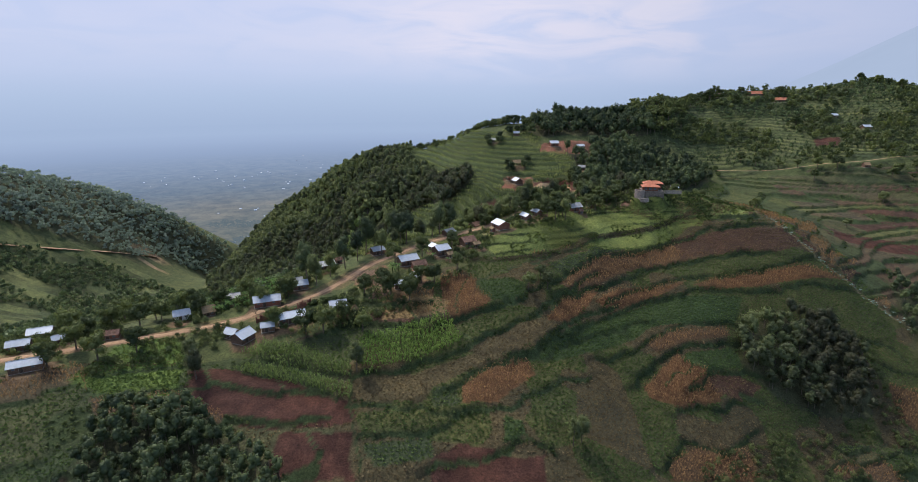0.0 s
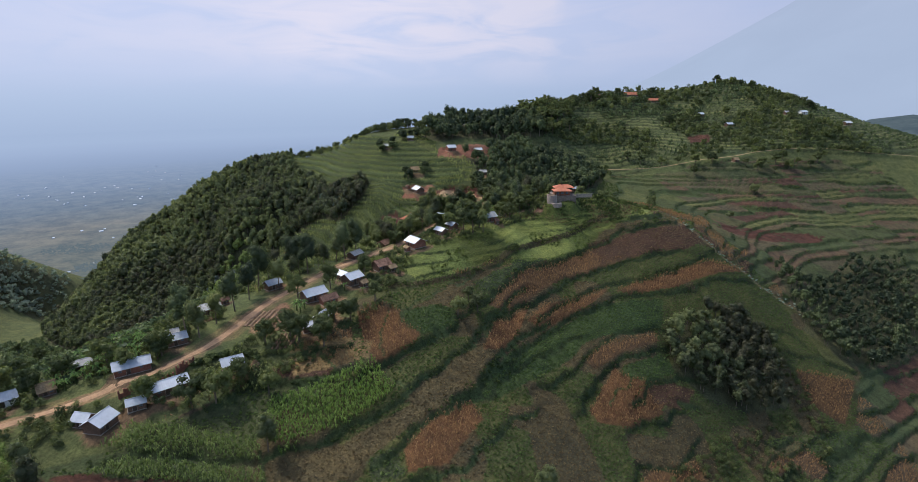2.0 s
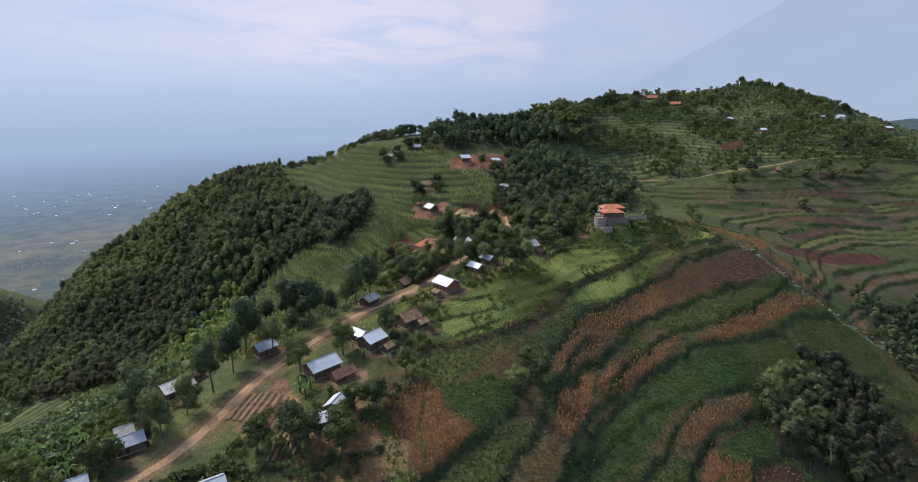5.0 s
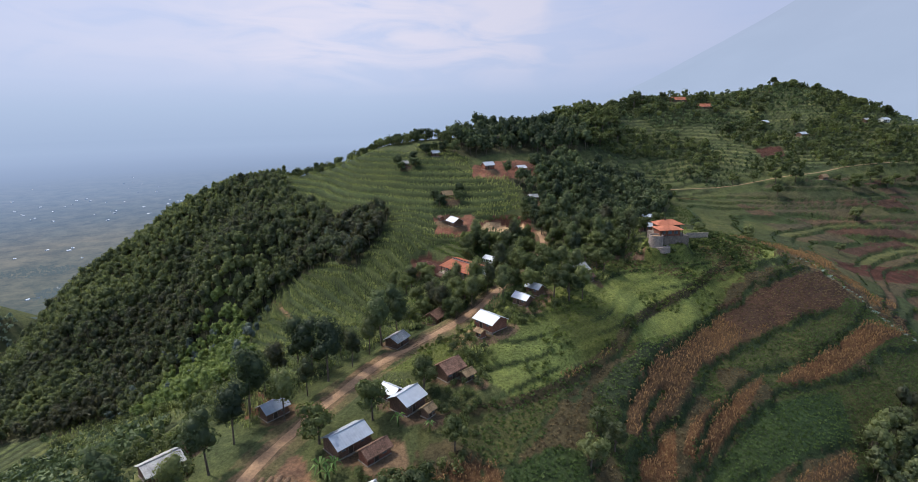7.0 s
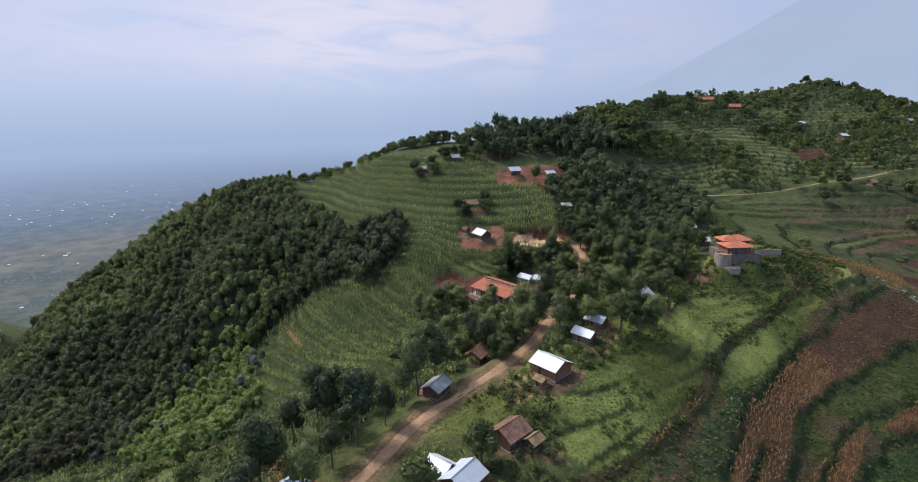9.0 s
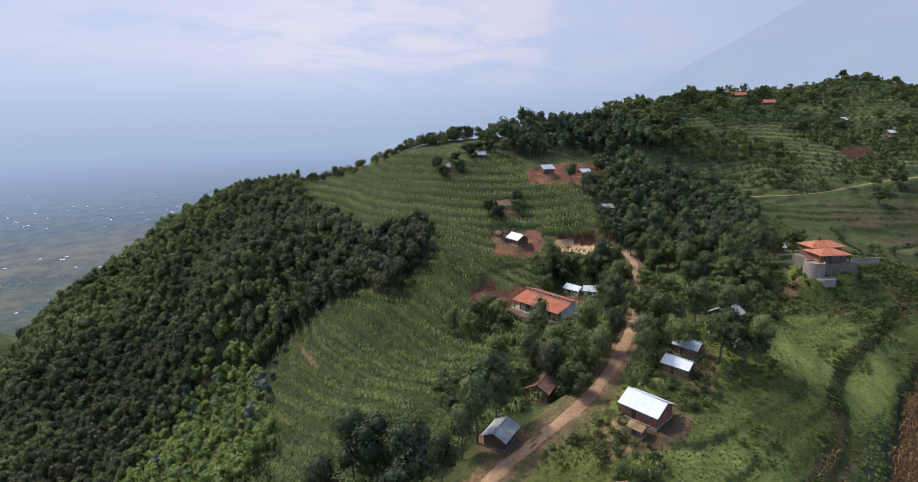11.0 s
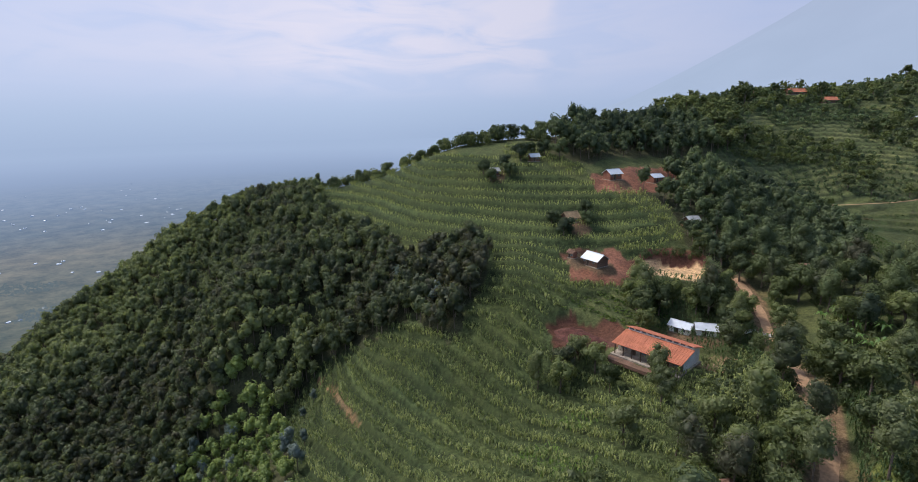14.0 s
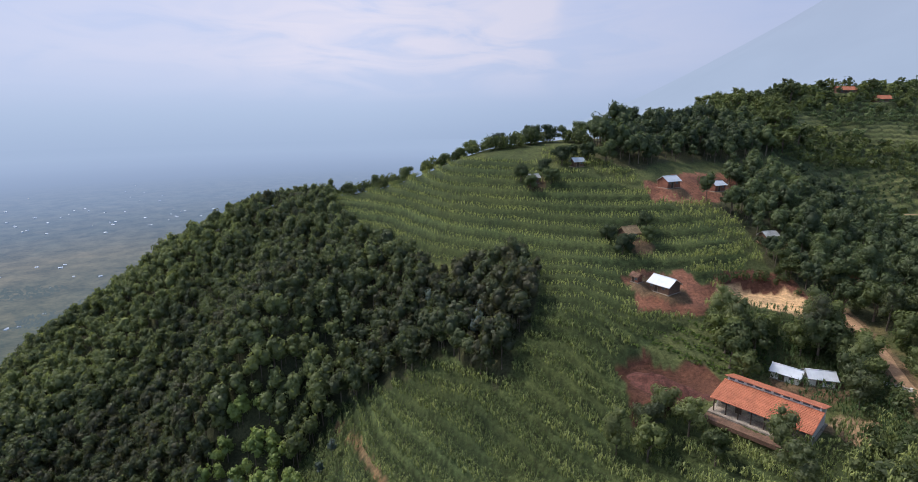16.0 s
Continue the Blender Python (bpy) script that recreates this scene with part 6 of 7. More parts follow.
x, y = plot_points(WEST_SLOPE, 2.6, lambda x, y: waves(x, y, 18, 65) > np.where(x > -135, 0.52, 0.32))
sown("valley_shrubs", FAR_BUSHES, grounded(x, y), rng.uniform(0.5, 1.25, len(x)), UPPER_LEAVES, "scattered green shrubs in the valley fields", "shrubs")
x, y = plot_points([(-72, 152), (-64, 180), (-52, 196), (-44, 186), (-40, 172), (-50, 162), (-62, 152)], 2.0, lambda x, y: waves(x, y, 9, 66) > 0.25)
sown("roadside_shrubs", BUSH_SHAPES, grounded(x, y), rng.uniform(0.5, 1.1, len(x)), BROADLEAF, "thick green shrubs below the road", "shrubs")
VILLAGE_GARDENS = [(-92, 120), (-120, 112), (-150, 108), (-150, 150), (-110, 168), (-80, 160), (-62, 150), (-40, 150), (-28, 140), (-40, 136), (-60, 140), (-70, 130)]
x, y = plot_points(VILLAGE_GARDENS, 2.2, lambda x, y: waves(x, y, 10, 67) > 0.35)
sown("garden_shrubs", BUSH_SHAPES, grounded(x, y), rng.uniform(0.4, 1.0, len(x)), BROADLEAF, "garden bushes among the village houses", "shrubs")
RIDGE_GARDENS = [(-46, 138), (-28, 138), (-12, 146), (2, 166), (8, 178), (16, 192), (30, 198), (52, 214), (70, 226), (86, 250), (70, 262), (50, 240), (36, 222), (20, 206), (4, 198), (-10, 188), (-26, 168)]
x, y = plot_points(RIDGE_GARDENS, 1.7, lambda x, y: waves(x, y, 8, 68) > 0.36)
sown("ridge_shrubs", BUSH_SHAPES, grounded(x, y), rng.uniform(0.3, 0.8, len(x)), BROADLEAF, "bushes and garden plants along the ridge", "shrubs")
LOWER_EAST = [(60, 120), (90, 110), (120, 125), (150, 150), (150, 190), (140, 156), (110, 150), (80, 134)]
x, y = plot_points(LOWER_EAST, 2.4, lambda x, y: waves(x, y, 8, 69) > 0.3)
sown("lower_shrubs", BUSH_SHAPES, grounded(x, y), rng.uniform(0.4, 0.9, len(x)), BROADLEAF, "dark scrub at the foot of the terraces", "shrubs")
x, y = plot_points([(32, 227), (41, 223), (36, 216), (26, 208), (17, 206), (22, 214)], 0.85)
sown("garden_maize", MAIZE_SHAPES, grounded(x, y), rng.uniform(0.8, 1.15, len(x)), GREEN_MAIZE, "tall green maize garden beside the road", "maize", rng.uniform(0, 0.6, len(x)))
x, y = plot_points([(-92, 138), (-79, 139), (-73, 129), (-70, 116), (-82, 112), (-98, 120)], 1.0)
sown("bean_garden", LOW_SHAPES, grounded(x, y), rng.uniform(0.6, 1.2, len(x)), GREEN_STRIP, "bright green bean field at the village edge", "beans")
ROAD_PLOT = [(23, 212), (29, 220), (37, 228), (40, 224), (36, 217), (29, 211), (22, 206), (17, 204), (15, 206)]
SCHOOL_GARDENS = [(8, 206), (2, 216), (12, 228), (28, 243), (36, 247), (34, 258), (30, 268), (38, 276), (44, 290), (62, 290), (66, 268), (58, 256), (48, 240), (38, 226), (26, 214), (16, 206)]
x, y = plot_points(SCHOOL_GARDENS, 0.9, lambda x, y: not_soil(x, y) & (waves(x, y, 12, 70) > 0.45))
sown("garden_maize", MAIZE_SHAPES, grounded(x, y), rng.uniform(0.8, 1.2, len(x)), GREEN_MAIZE, "tall green maize garden beside the road", "maize", rng.uniform(0, 0.5, len(x)))
x, y = plot_points(ROAD_PLOT, 0.75, lambda x, y: np.sin(2.4 * (0.8 * x - 0.6 * y)) > -0.55)
sown("road_maize", MAIZE_SHAPES, grounded(x, y), rng.uniform(0.7, 1.0, len(x)), GREEN_MAIZE, "dark green maize rows between the road and houses", "maize")
x, y = plot_points(SCHOOL_GARDENS, 2.0, lambda x, y: not_soil(x, y) & (waves(x, y, 12, 70) < 0.55))
sown("school_shrubs", BUSH_SHAPES, grounded(x, y), rng.uniform(0.5, 1.2, len(x)), BROADLEAF, "thick bushes around the school and road", "shrubs", rng.uniform(0, 0.55, len(x)))
x, y = plot_points([(-34, 181), (-22, 193), (-10, 204), (0, 210), (-6, 217), (-20, 207), (-34, 197), (-44, 187)], 0.85, lambda x, y: waves(x, y, 8, 77) > 0.3)
sown("roadside_maize", MAIZE_SHAPES, grounded(x, y), rng.uniform(0.7, 1.1, len(x)), MAIZE, "green maize plots below the road", "maize")
x, y = plot_points([(-118, 300), (-62, 254), (-46, 216), (-50, 196), (-70, 214), (-108, 268)], 0.95, lambda x, y: (fields(x, y)[3] < 0.5) & (waves(x, y, 12, 78) > 0.3))
sown("valley_maize", MAIZE_SHAPES, grounded(x, y), rng.uniform(0.8, 1.2, len(x)), MAIZE, "maize rows on the slope below the wood", "maize")
x, y = plot_points([(-118, 300), (-62, 254), (-44, 236), (-34, 204), (-38, 186), (-70, 214), (-108, 268)], 2.4, lambda x, y: waves(x, y, 9, 79) < 0.6)
sown("slope_bushes", BUSH_SHAPES, grounded(x, y), rng.uniform(0.5, 1.3, len(x)), BROADLEAF, "dense green bushes between the wood and the road", "shrubs")
x, y = dotted(MIDDLE_WOOD, 3.4, 0.5, 0.7)
ok = clear(x, y, 1.0) & (np.hypot(x - 70, y - 324) > 7)
sown("wood_bushes", BUSH_SHAPES, grounded(x[ok], y[ok]), rng.uniform(0.6, 1.2, ok.sum()), DARK_GUM, "dark undergrowth inside the gum wood", "shrubs")
for ring in ([(46, 324), (58, 298), (66, 306), (66, 316), (54, 320)], [(26, 347), (48, 324), (49, 334), (40, 346), (30, 356)], [(41, 291), (52, 290), (60, 292), (62, 300), (54, 300), (40, 296)]):
    x, y = plot_points(ring, 0.7, lambda x, y: not_soil(x, y) & (fields(x, y)[3] < 0.6))
    sown("hill_maize", MAIZE_SHAPES, grounded(x, y), rng.uniform(0.7, 1.1, len(x)), MAIZE, "green maize rows beside the clay yards", "maize")
x, y = plot_points([(16, 278), (24, 279), (34, 281), (42, 275), (36, 265), (29, 262), (26, 268), (20, 275)], 0.75, lambda x, y: np.sin(1.9 * (0.8 * x + 0.6 * y)) > -0.3)
sown("bean_rows", LOW_SHAPES, grounded(x, y), rng.uniform(0.7, 1.4, len(x)), GREEN_STRIP, "green bean rows above the school", "beans")
x, y = plot_points([(4, 258), (8, 242), (-4, 226), (-12, 236), (-9, 251)], 0.8, lambda x, y: waves(x, y, 5, 87) > 0.6)
sown("lime_maize", MAIZE_SHAPES, grounded(x, y), rng.uniform(0.6, 0.9, len(x)), YOUNG_MAIZE, "bright green young maize among taller rows", "maize")
CREST_LINE = [(-40, 404), (-36, 398), (-8, 398), (8, 372), (24, 362), (44, 352), (50, 362), (30, 374), (14, 384), (0, 410)]
x, y = plot_points(CREST_LINE, 3.0, lambda x, y: waves(x, y, 8, 71) > 0.3)
sown("crest_shrubs", BUSH_SHAPES, grounded(x, y), rng.uniform(0.9, 2.0, len(x)), BROADLEAF, "dark bushes along the hill crest", "shrubs")
x, y = plot_points(KNOLL_GRASS, 1.3, lambda x, y: waves(x, y, 7, 85) > 0.62)
sown("meadow_bushes", HEDGE_SHAPES, grounded(x, y), rng.uniform(0.35, 0.9, len(x)), GRASS, "low bushes and bean plants scattered over the meadow", "shrubs")
KNOLL_EDGE = [(60, 232), (78, 224), (92, 214), (120, 228), (136, 242), (126, 252), (110, 244), (92, 234)]
x, y = plot_points(KNOLL_EDGE, 1.5, lambda x, y: waves(x, y, 6, 72) > 0.4)
sown("knoll_shrubs", HEDGE_SHAPES, grounded(x, y), rng.uniform(0.8, 1.6, len(x)), HEDGE, "rough shrubs below the villa terrace", "shrubs")
x, y = plot_points([(52, 224), (62, 222), (78, 218), (94, 216), (112, 224), (124, 236), (112, 240), (98, 232), (86, 222), (70, 226), (58, 230)], 0.85, lambda x, y: waves(x, y, 5, 59) > 0.3)
sown("knoll_beans", LOW_SHAPES, grounded(x, y), rng.uniform(0.6, 1.3, len(x)), DRY_BEANS, "olive brown bean plants on the knoll below the villa", "beans")
x, y = plot_points([(52, 224), (62, 222), (78, 218), (94, 216), (112, 224), (124, 236), (112, 240), (98, 232), (86, 222), (70, 226), (58, 230)], 1.1, lambda x, y: waves(x, y, 5, 59) < 0.5)
sown("knoll_greens", LOW_SHAPES, grounded(x, y), rng.uniform(0.7, 1.5, len(x)), BEANS, "green bean plants on the knoll below the villa", "beans")
x, y = strewn(BANK, 0.4, 1.1)
ok = waves(x, y, 7, 74) > 0.52
x, y = x[ok], y[ok]
sown("bank_hedge", HEDGE_SHAPES, grounded(x, y), rng.uniform(0.35, 1.0, len(x)), HEDGE, "dark hedge along the bank below the meadow", "hedge")
x, y = strewn(smooth_line([(-45, 150.2), (-41.5, 151.8), (-35.6, 151.4), (-31.4, 150.6), (-29.8, 146.3), (-28.7, 139.4)]), 0.22, 0.5)
sown("compound_hedge", HEDGE_SHAPES, grounded(x, y), rng.uniform(0.8, 1.5, len(x)), HEDGE, "dark clipped hedge round a house compound", "hedge")
x, y = strewn(FIELD_PATH, 0.8, 2.2)
sown("agave_row", [blades(7, 0.9, 0.6, 0.09, 0.1, 0.3) for _ in range(3)], grounded(x, y), rng.uniform(0.8, 1.4, len(x)), AGAVE, "grey-green agave plants along a field path", "agave")
x, y = plot_points(RIDGE_GARDENS, 0.9, lambda x, y: not_soil(x, y) & (waves(x, y, 9, 75) > 0.62))
sown("ridge_maize", MAIZE_SHAPES, grounded(x, y), rng.uniform(0.6, 0.95, len(x)), MAIZE, "small maize gardens between ridge houses", "maize")
x, y = dotted([(-46, 250), (-50, 300), (-28, 305), (-12, 320), (2, 308), (-10, 290), (-22, 300), (-40, 305)], 4.5, 0.5, 0.6)
x2, y2 = dotted([(-95, 275), (-60, 262), (-58, 300), (-90, 310)], 6, 0.5, 0.5)
x, y = np.r_[x, x2], np.r_[y, y2]
sown("silver_gums", [t[1] for t in WOOD_TREES], grounded(x, y), rng.uniform(0.6, 1.0, len(x)), SILVER_GUM, "young silver-leaved gum trees at the wood's edge", "wood", stems=[t[0] for t in WOOD_TREES])

# ---- single trees ----
def tree_thing(name, shape, mat, label):
    ob = new(name)
    for bit, (v, f), m in (("trunk", shape[0], BARK), ("crown", shape[1], mat)):
        me = fill_mesh(bpy.data.meshes.new(bit), v, f, True)
        me.materials.append(m)
        new(bit, me).parent = ob
    return tagged(ob, label, "tree")


GUMS = [gum_tree(11.0, 3.2, 1300, 0.25) for _ in range(5)]
TALL_GUMS = [gum_tree(11.0, 3.2, 1300, 0.25, 0.48) for _ in range(5)]
ROUNDS = [round_tree(7.5, 3.1, 1250, 0.28) for _ in range(5)]


def planted(name, shapes, mat, spots, label, group, size=(0.75, 1.1), sink=0.0):
    """One tree for each spot; trees of one shape share their meshes."""
    first = {}
    for px, py in spots:
        k = int(rng.integers(0, len(shapes)))
        s = float(rng.uniform(*size))
        m = pose(px, py, stand(px, py) - sink, 0, 0, float(rng.uniform(0, 360)))
        if k not in first:
            ob = first[k] = tree_thing(name, shapes[k], mat, label)
            tagged(ob, group=group)
            ob.matrix_basis = m @ Matrix.Diagonal((s, s, s, 1))
        else:
            ob = copy_thing(first[k], m)
            ob.scale = (s, s, s)


VILLAGE_TREES = [(-104, 132), (-106, 140), (-103, 146), (-94, 145), (-100, 157), (-89, 164), (-107, 158), (-126, 157), (-106, 124), (-87, 131), (-80, 153), (-66, 158), (-95, 127), (-116, 146), (-134, 140), (-128, 122), (-91, 151), (-140, 128), (-76, 158), (-112, 165), (-33, 141), (-38, 137), (-23, 153), (-15, 149), (-8, 158), (-55, 158), (-61, 154), (-53, 141), (-180, 330), (-94, 153), (-87, 153), (-27, 137), (-43, 137), (-200, 314), (-154, 298)]
ROADSIDE_GUMS = [(-34, 185), (-28, 183), (-39, 173), (-46, 162), (-50, 166), (-43, 168), (-36, 179), (-24, 189), (-20, 193), (-15, 197), (-23, 199), (-11, 202), (-26, 203), (-32, 193), (-8, 204), (-17, 204), (-4, 207), (-30, 199)]
RIDGE_TREES = [(-12, 158), (-29, 153), (-22, 173), (-54, 158), (-1, 166), (-15, 154), (-13, 176), (34, 224), (34, 205), (41, 209), (30, 209), (37, 203), (55, 229), (63, 233), (68, 240), (60, 240), (40, 219), (26, 213), (57, 241), (57, 222), (64, 230), (39, 228), (45, 235), (33, 219), (-21, 152), (-3, 181)]
SCHOOL_TREES = [(20.5, 246.5), (6, 256), (3, 260), (13, 250), (7, 221), (4, 217), (10, 217), (14, 214), (9, 226), (0, 214), (28, 228), (36, 236), (20, 224), (-8, 221), (34, 272), (41, 271), (45, 265), (39, 270), (48, 268), (52, 268), (45, 256), (60, 272), (36, 278), (32, 273), (61, 264), (50, 250), (63, 253), (72, 246), (76, 240), (90, 245), (84, 252), (70, 255), (78, 258), (66, 263)]
TERRACE_TREES = [(103, 256), (108, 262), (112, 252), (118, 258), (146, 264), (152, 270), (22, 163), (29, 167), (27, 170), (198, 267), (231, 288)]
HILL_TREES = [(207, 312), (241, 309), (250, 306), (262, 308), (270, 311), (277, 306), (245, 303), (223, 317), (205, 326), (187, 340), (197, 332), (232, 379), (284, 303), (292, 306), (300, 309), (268, 303), (255, 300)]
SUMMIT_TREES = [(213, 320), (180, 345), (300, 330), (330, 330), (275, 398), (283, 404), (292, 408), (300, 402), (262, 388), (310, 392), (318, 380), (328, 372), (250, 372), (268, 366), (224, 400), (205, 412), (240, 418), (180, 452), (140, 410), (150, 418), (160, 428), (172, 436), (186, 438), (200, 434), (130, 398), (214, 424), (248, 410), (260, 404), (296, 415), (306, 408), (284, 412), (240, 400), (322, 386), (336, 362)]
planted("round_tree", ROUNDS, BROADLEAF, VILLAGE_TREES, "dark green bushy broad-leaved tree among village houses", "village trees", (0.75, 1.15))
planted("gum_tree", TALL_GUMS, DARK_GUM, ROADSIDE_GUMS[0::2], "tall slender gum tree with bare trunk beside dirt road", "roadside gum trees", (0.95, 1.3))
planted("gum_tree", TALL_GUMS, EUCALYPT, ROADSIDE_GUMS[1::2], "tall olive green gum tree with bare trunk beside dirt road", "roadside gum trees", (0.65, 1.05))
planted("round_tree", ROUNDS, BROADLEAF, RIDGE_TREES, "dark green round-crowned tree beside ridge houses", "ridge trees", (0.75, 1.1))
planted("gum_tree", GUMS, EUCALYPT, SCHOOL_TREES[0::2], "green gum tree near the long school building", "school trees", (0.7, 1.05))
planted("round_tree", ROUNDS, BROADLEAF, SCHOOL_TREES[1::2], "dark green leafy tree near the long school building", "school trees", (0.7, 1.05))
planted("round_tree", ROUNDS, EUCALYPT, TERRACE_TREES, "dark dense tree standing on open terraces", "terrace trees", (0.6, 0.9))
planted("round_tree", ROUNDS, BROADLEAF, HILL_TREES + SUMMIT_TREES, "dark round tree on the upper hill farms", "hill trees", (0.55, 1.05))
CREST_TREES = [(-30, 402), (-18, 403), (-8, 402), (0, 398), (5, 390), (10, 385), (14, 384), (22, 378), (27, 373), (33, 372), (38, 368), (42, 366), (46, 362), (49, 368), (30, 366), (52, 352), (40, 344), (36, 346), (31, 343), (44, 340), (24, 341), (17, 341), (18, 335), (24, 335), (28, 302), (36, 304), (38, 309), (27, 308)]
planted("round_tree", ROUNDS, DARK_GUM, CREST_TREES, "small dark tree on the crest of the maize hill", "crest trees", (0.75, 1.15), 1.4)
planted("gum_tree", TALL_GUMS, EUCALYPT, [(15, 211), (21, 217), (22, 208), (46, 218), (8, 215), (45, 224), (41, 204)], "leafy gum tree shading the dirt road", "road trees", (0.6, 0.85))
planted("round_tree", ROUNDS, BROADLEAF, [(10, 207), (27, 214), (39, 208), (14, 219), (9, 209), (34, 228)], "dark bushy tree beside the dirt road", "road trees", (0.6, 0.95))
GROVE_TREES = [(29.6, 267.2), (35.7, 268.4), (42.8, 265.2), (43.9, 262.6), (45.5, 259.5), (48.1, 257.5), (43.6, 252.7), (49.4, 265.4), (41.9, 254.1), (28.8, 263.3), (64.0, 277.6), (59.9, 286.4), (58.1, 258.7), (31.5, 270.8), (62.3, 267.6)]
VERGE_TREES = [(11.6, 261.4), (13.8, 257.0), (8.3, 259.4), (30.5, 212.2), (10.8, 211.4), (47.8, 227.8), (56.2, 224.5), (69.1, 237.5), (64.2, 244.1), (10.4, 240.0), (16.3, 239.6), (-23.7, 202.9), (5.7, 233.8), (15.0, 226.1), (18.7, 217.3), (-8.6, 216.4), (39.6, 250.9), (38.7, 209.7)]
planted("round_tree", ROUNDS, BROADLEAF, GROVE_TREES, "dense dark green tree in the grove above the school", "school trees", (0.85, 1.15))
planted("round_tree", ROUNDS, EUCALYPT, VERGE_TREES, "leafy green tree between the gardens and the road", "road trees", (0.6, 0.95))
planted("gum_tree", GUMS, DARK_GUM, [(78.2, 272.6), (72.1, 277.8), (69.5, 287.1), (97.8, 295.5), (91.8, 300.5), (77.6, 298.2), (101.0, 276.1)], "tall dark gum tree at the edge of the wood", "wood edge trees", (0.85, 1.15))
x, y = dotted([(50, 236), (58, 232), (70, 232), (84, 240), (88, 254), (80, 264), (64, 264), (60, 252)], 5.2, 0.4, 0.85)
ok = clear(x, y, 1.5)
planted("round_tree", ROUNDS, BROADLEAF, list(zip(x[ok][0::2], y[ok][0::2])), "dark leafy tree in the grove beside the road", "grove trees", (0.7, 1.15))
planted("gum_tree", GUMS, DARK_GUM, list(zip(x[ok][1::2], y[ok][1::2])), "tall dark gum tree in the grove beside the road", "grove trees", (0.65, 0.95))
planted("gum_tree", GUMS, EUCALYPT, [(27, 110), (29.5, 112), (-26, 122), (-70, 126), (-67, 122)], "dense dark green gum tree on the lower terraces", "lower gum trees", (0.65, 0.85))

# Banana plants
def banana_plant():
    ob = new("banana_plant")
    v, f = tube([(0, 0, -0.3), (0.03, 0, 1.2), (0.05, 0.02, 2.1)], [0.16, 0.13, 0.07], 7)
    me = fill_mesh(bpy.data.meshes.new("stem"), v, f)
    me.materials.append(HEDGE)
    new("stem", me).parent = ob
    for n in range(8):
        v, f = blades(1, 1.5, 1.45, 0.19, 0.75, 0.4)
        me = fill_mesh(bpy.data.meshes.new("leaf"), v + (0, 0, 1.5), f)
        me.materials.append(BANANA)
        leaf = new("leaf", me)
        leaf.parent = ob
        leaf.matrix_basis = pose(0, 0, 0, 0, 0, 137 * n)
    return tagged(ob, "green banana plant with broad torn arching leaves", "banana plant", "banana plants")


first = banana_plant()
spots = np.concatenate([np.c_[plot_points([(-84, 172), (-70, 180), (-60, 174), (-58, 158), (-66, 150), (-76, 152)], 2.7)], np.c_[plot_points([(48, 236), (51, 231), (63, 239), (60, 248), (54, 246)], 2.6)], [(-22, 166), (-21, 164.5), (-20, 166), (30, 266), (-9, 173), (-4, 171)]])
for n, (px, py) in enumerate(spots):
    s, m = float(rng.uniform(0.8, 1.25)), pose(px, py, stand(px, py), 0, 0, float(rng.uniform(0, 360)))
    ob = first if n == 0 else copy_thing(first, m)
    ob.matrix_basis = m
    ob.scale = (s, s, s)


# Raised garden beds beside the road
def garden_bed(x, y, turn, length, wide):
    """A long mound of tilled earth that follows the slope."""
    c, q = math.cos(radians(turn)), math.sin(radians(turn))
    rows = []
    for n in range(13):
        u = -length / 2 + length * n / 12
        for w, h in ((-0.5, -0.2), (-0.3, 0.26), (0.0, 0.38), (0.3, 0.26), (0.5, -0.2)):
            w = w * wide * (1 + 0.1 * math.sin(3 * n + w))
            rows.append((u * c - w * q, u * q + w * c, h * (0.85 + 0.2 * math.sin(2.1 * n))))
    rows = np.array(rows)
    z0 = stand(x, y)
    rows[:, 2] += height(rows[:, 0] + x, rows[:, 1] + y) - z0
    i = (np.arange(12)[:, None] * 5 + np.arange(4)).ravel()
    me = fill_mesh(bpy.data.meshes.new("garden_bed"), rows, np.stack([i, i + 1, i + 6, i + 5], 1)[:, ::-1], True)
    me.materials.append(BED_SOIL)
    ob = tagged(new("garden_bed", me), "raised brown earth garden bed beside the road", "garden bed", "garden beds")
    ob.matrix_basis = pose(x, y, z0)


for n in range(9):
    garden_bed(-33.5 + 1.25 * n, 166.0 - 0.35 * n - 0.05 * n * n, 62, 8.0 - 0.35 * abs(n - 3), 1.15)
for n in range(5):
    garden_bed(-26.4 + 1.0 * n, 153.6 - 0.1 * n, 70, 6.0, 0.95)


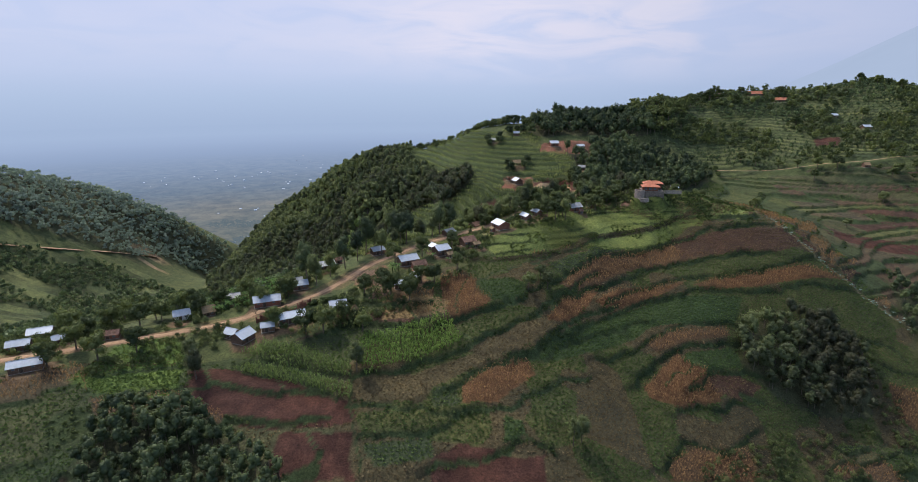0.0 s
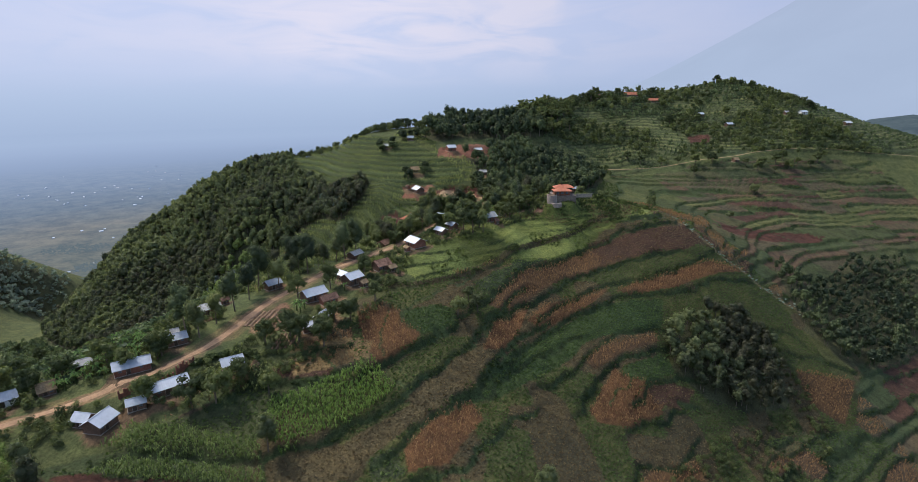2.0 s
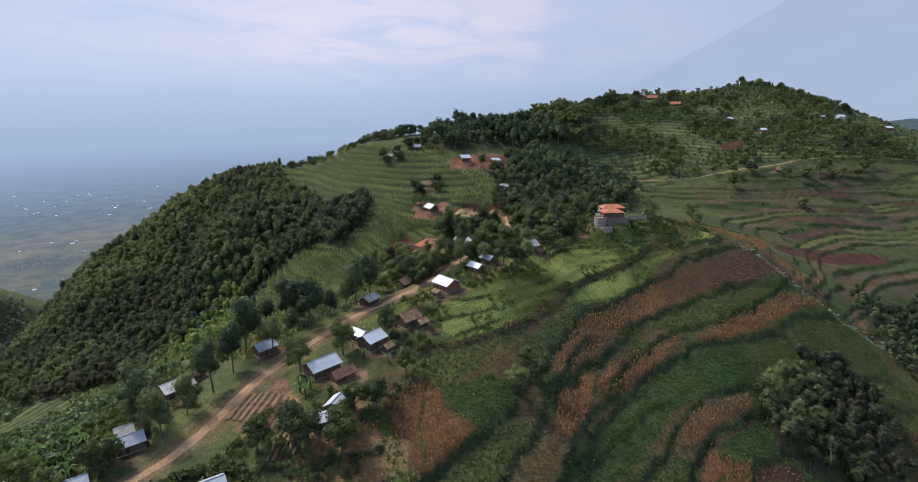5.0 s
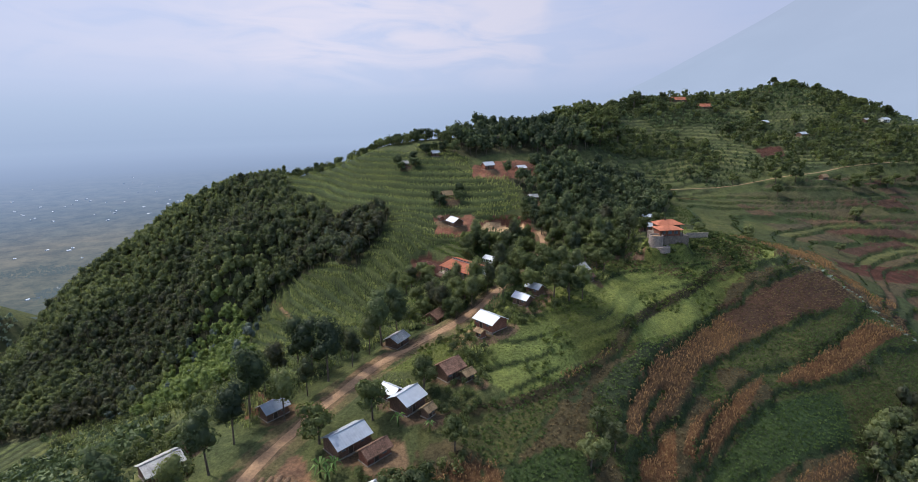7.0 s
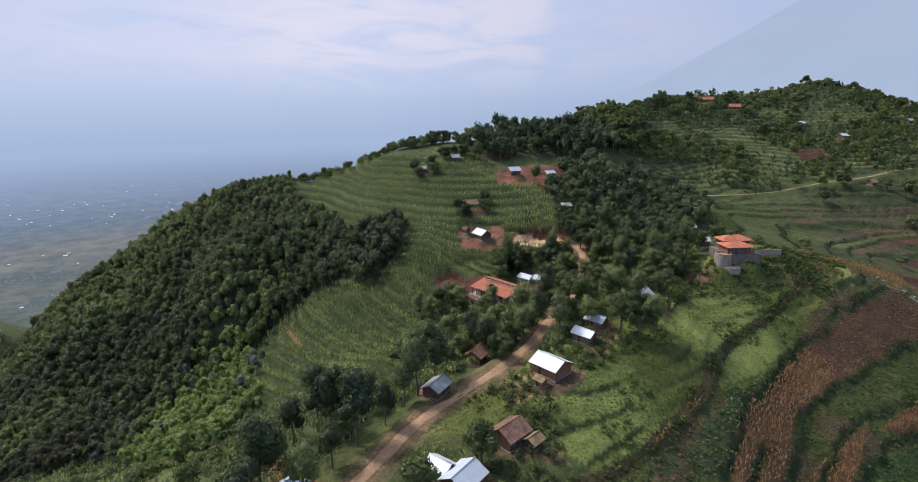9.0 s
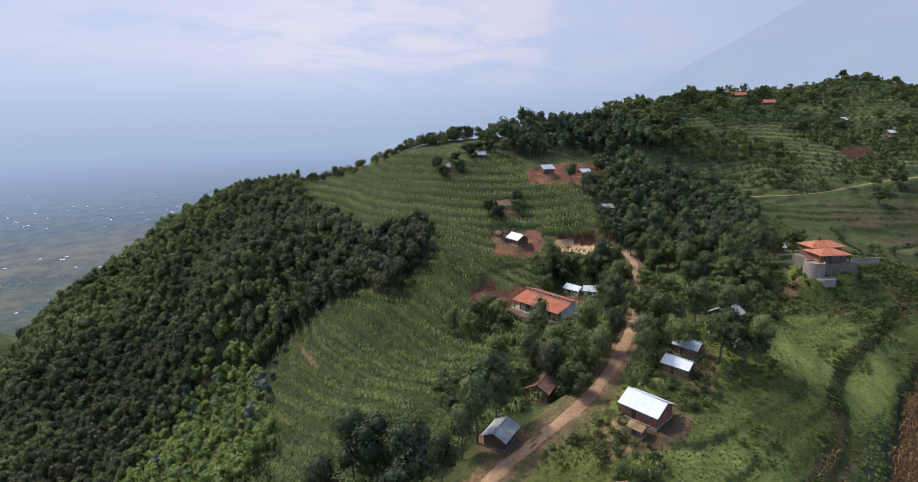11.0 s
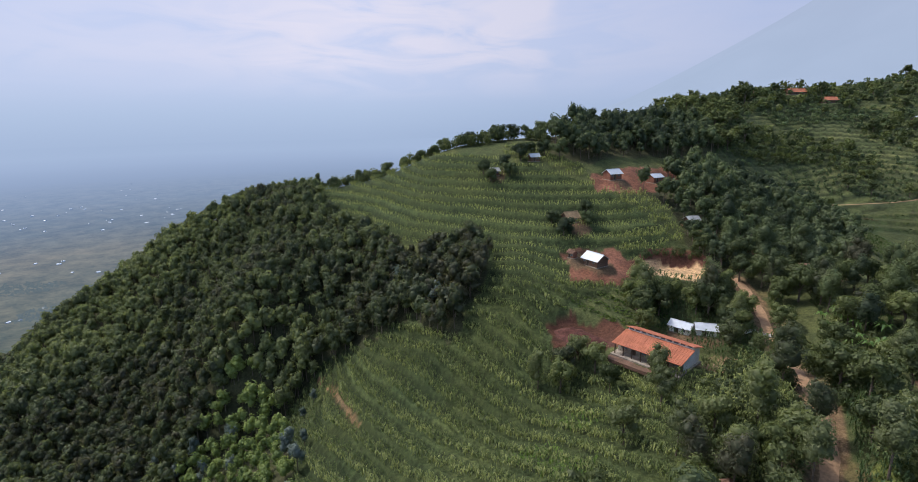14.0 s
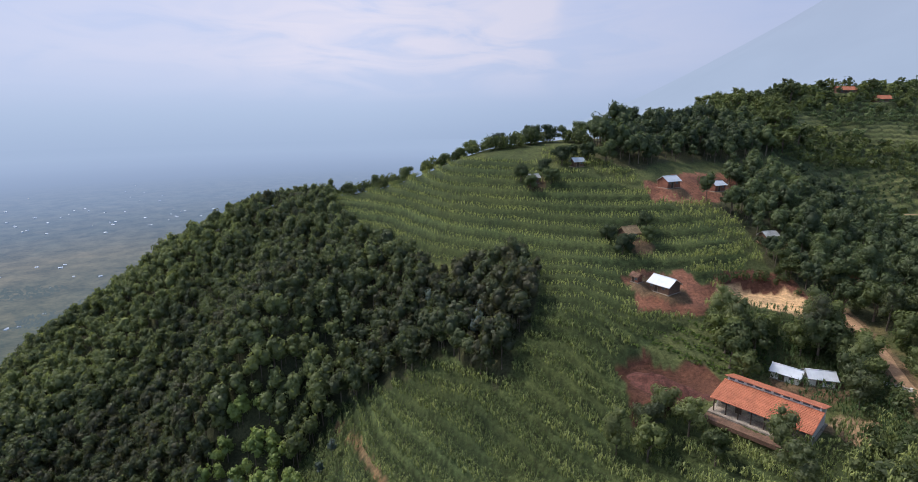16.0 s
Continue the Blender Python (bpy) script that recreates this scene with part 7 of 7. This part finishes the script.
# Heap of dug red earth beside the school
def earth_heap(x, y, long, wide, turn):
    n, m = 30, 22
    u, w = [g.ravel() for g in np.meshgrid(np.linspace(-1, 1, n), np.linspace(-1, 1, m))]
    edge = np.clip(1.05 - np.hypot(u, w) + 0.35 * (waves(u * 9, w * 9, 3.5, 91) - 0.5), 0, 1)
    up = 2.0 * edge ** 0.8 * (0.15 + 1.0 * waves(u * long, w * wide, 3.0, 92) + 0.35 * waves(u * long, w * wide, 1.0, 93)) - 0.15
    c, q = math.cos(radians(turn)), math.sin(radians(turn))
    px, py = (u * long * c - w * wide * q) / 2, (u * long * q + w * wide * c) / 2
    z0 = stand(x, y)
    i = (np.arange(m - 1)[:, None] * n + np.arange(n - 1)).ravel()
    me = fill_mesh(bpy.data.meshes.new("earth_mound"), np.c_[px, py, height(px + x, py + y) - z0 + up], np.stack([i, i + 1, i + n + 1, i + n], 1), True)
    me.materials.append(RED_EARTH)
    ob = tagged(new("earth_mound", me), "dug mound of dark red earth beside the school", "mound")
    ob.matrix_basis = pose(x, y, z0)


earth_heap(16.0, 266.5, 15.0, 7.0, -58)

# Far homes and groves on the plain
def far_home():
    ob = new("far_house")
    part("wall", gable_walls(8, 6, 1.6, 1.2), HAZY_ROOF, ob)
    for s in (-1, 1):
        part("roof_slope", roof_slope(9, (s * 3.5, 1.4), (s * 0.02, 2.9), 1.5, 0.02, 0.1), HAZY_ROOF, ob)
    return tagged(ob, "tiny white-roofed house on the hazy plain", "house", "far houses")


first = far_home()
spots = [(-rng.uniform(300, 520), rng.uniform(800, 1120)) for _ in range(12)] + [(rng.uniform(-900, 100), rng.uniform(1350, 2100)) for _ in range(20)] + [(cx + rng.normal() * 60, cy + rng.normal() * 45) for cx, cy in ((-330, 1500), (-620, 1600), (-180, 1700), (-800, 1480), (-500, 1420)) for _ in range(9)]
for n, (px, py) in enumerate(spots):
    m = pose(px, py, float(hill(px, py)) + 0.3, 0, 0, float(rng.uniform(0, 180)))
    ob = first if n == 0 else copy_thing(first, m)
    ob.matrix_basis = m
    s = float(rng.uniform(0.4, 0.75))
    ob.scale = (s, s, s)
x, y = dotted([(-300, 720), (-260, 820), (-330, 960), (-440, 1000), (-520, 900), (-480, 760), (-380, 690)], 5.5, 0.5, 0.7)
ok = waves(x, y, 60, 81) > 0.62
# These trees give off their painted haze colour.
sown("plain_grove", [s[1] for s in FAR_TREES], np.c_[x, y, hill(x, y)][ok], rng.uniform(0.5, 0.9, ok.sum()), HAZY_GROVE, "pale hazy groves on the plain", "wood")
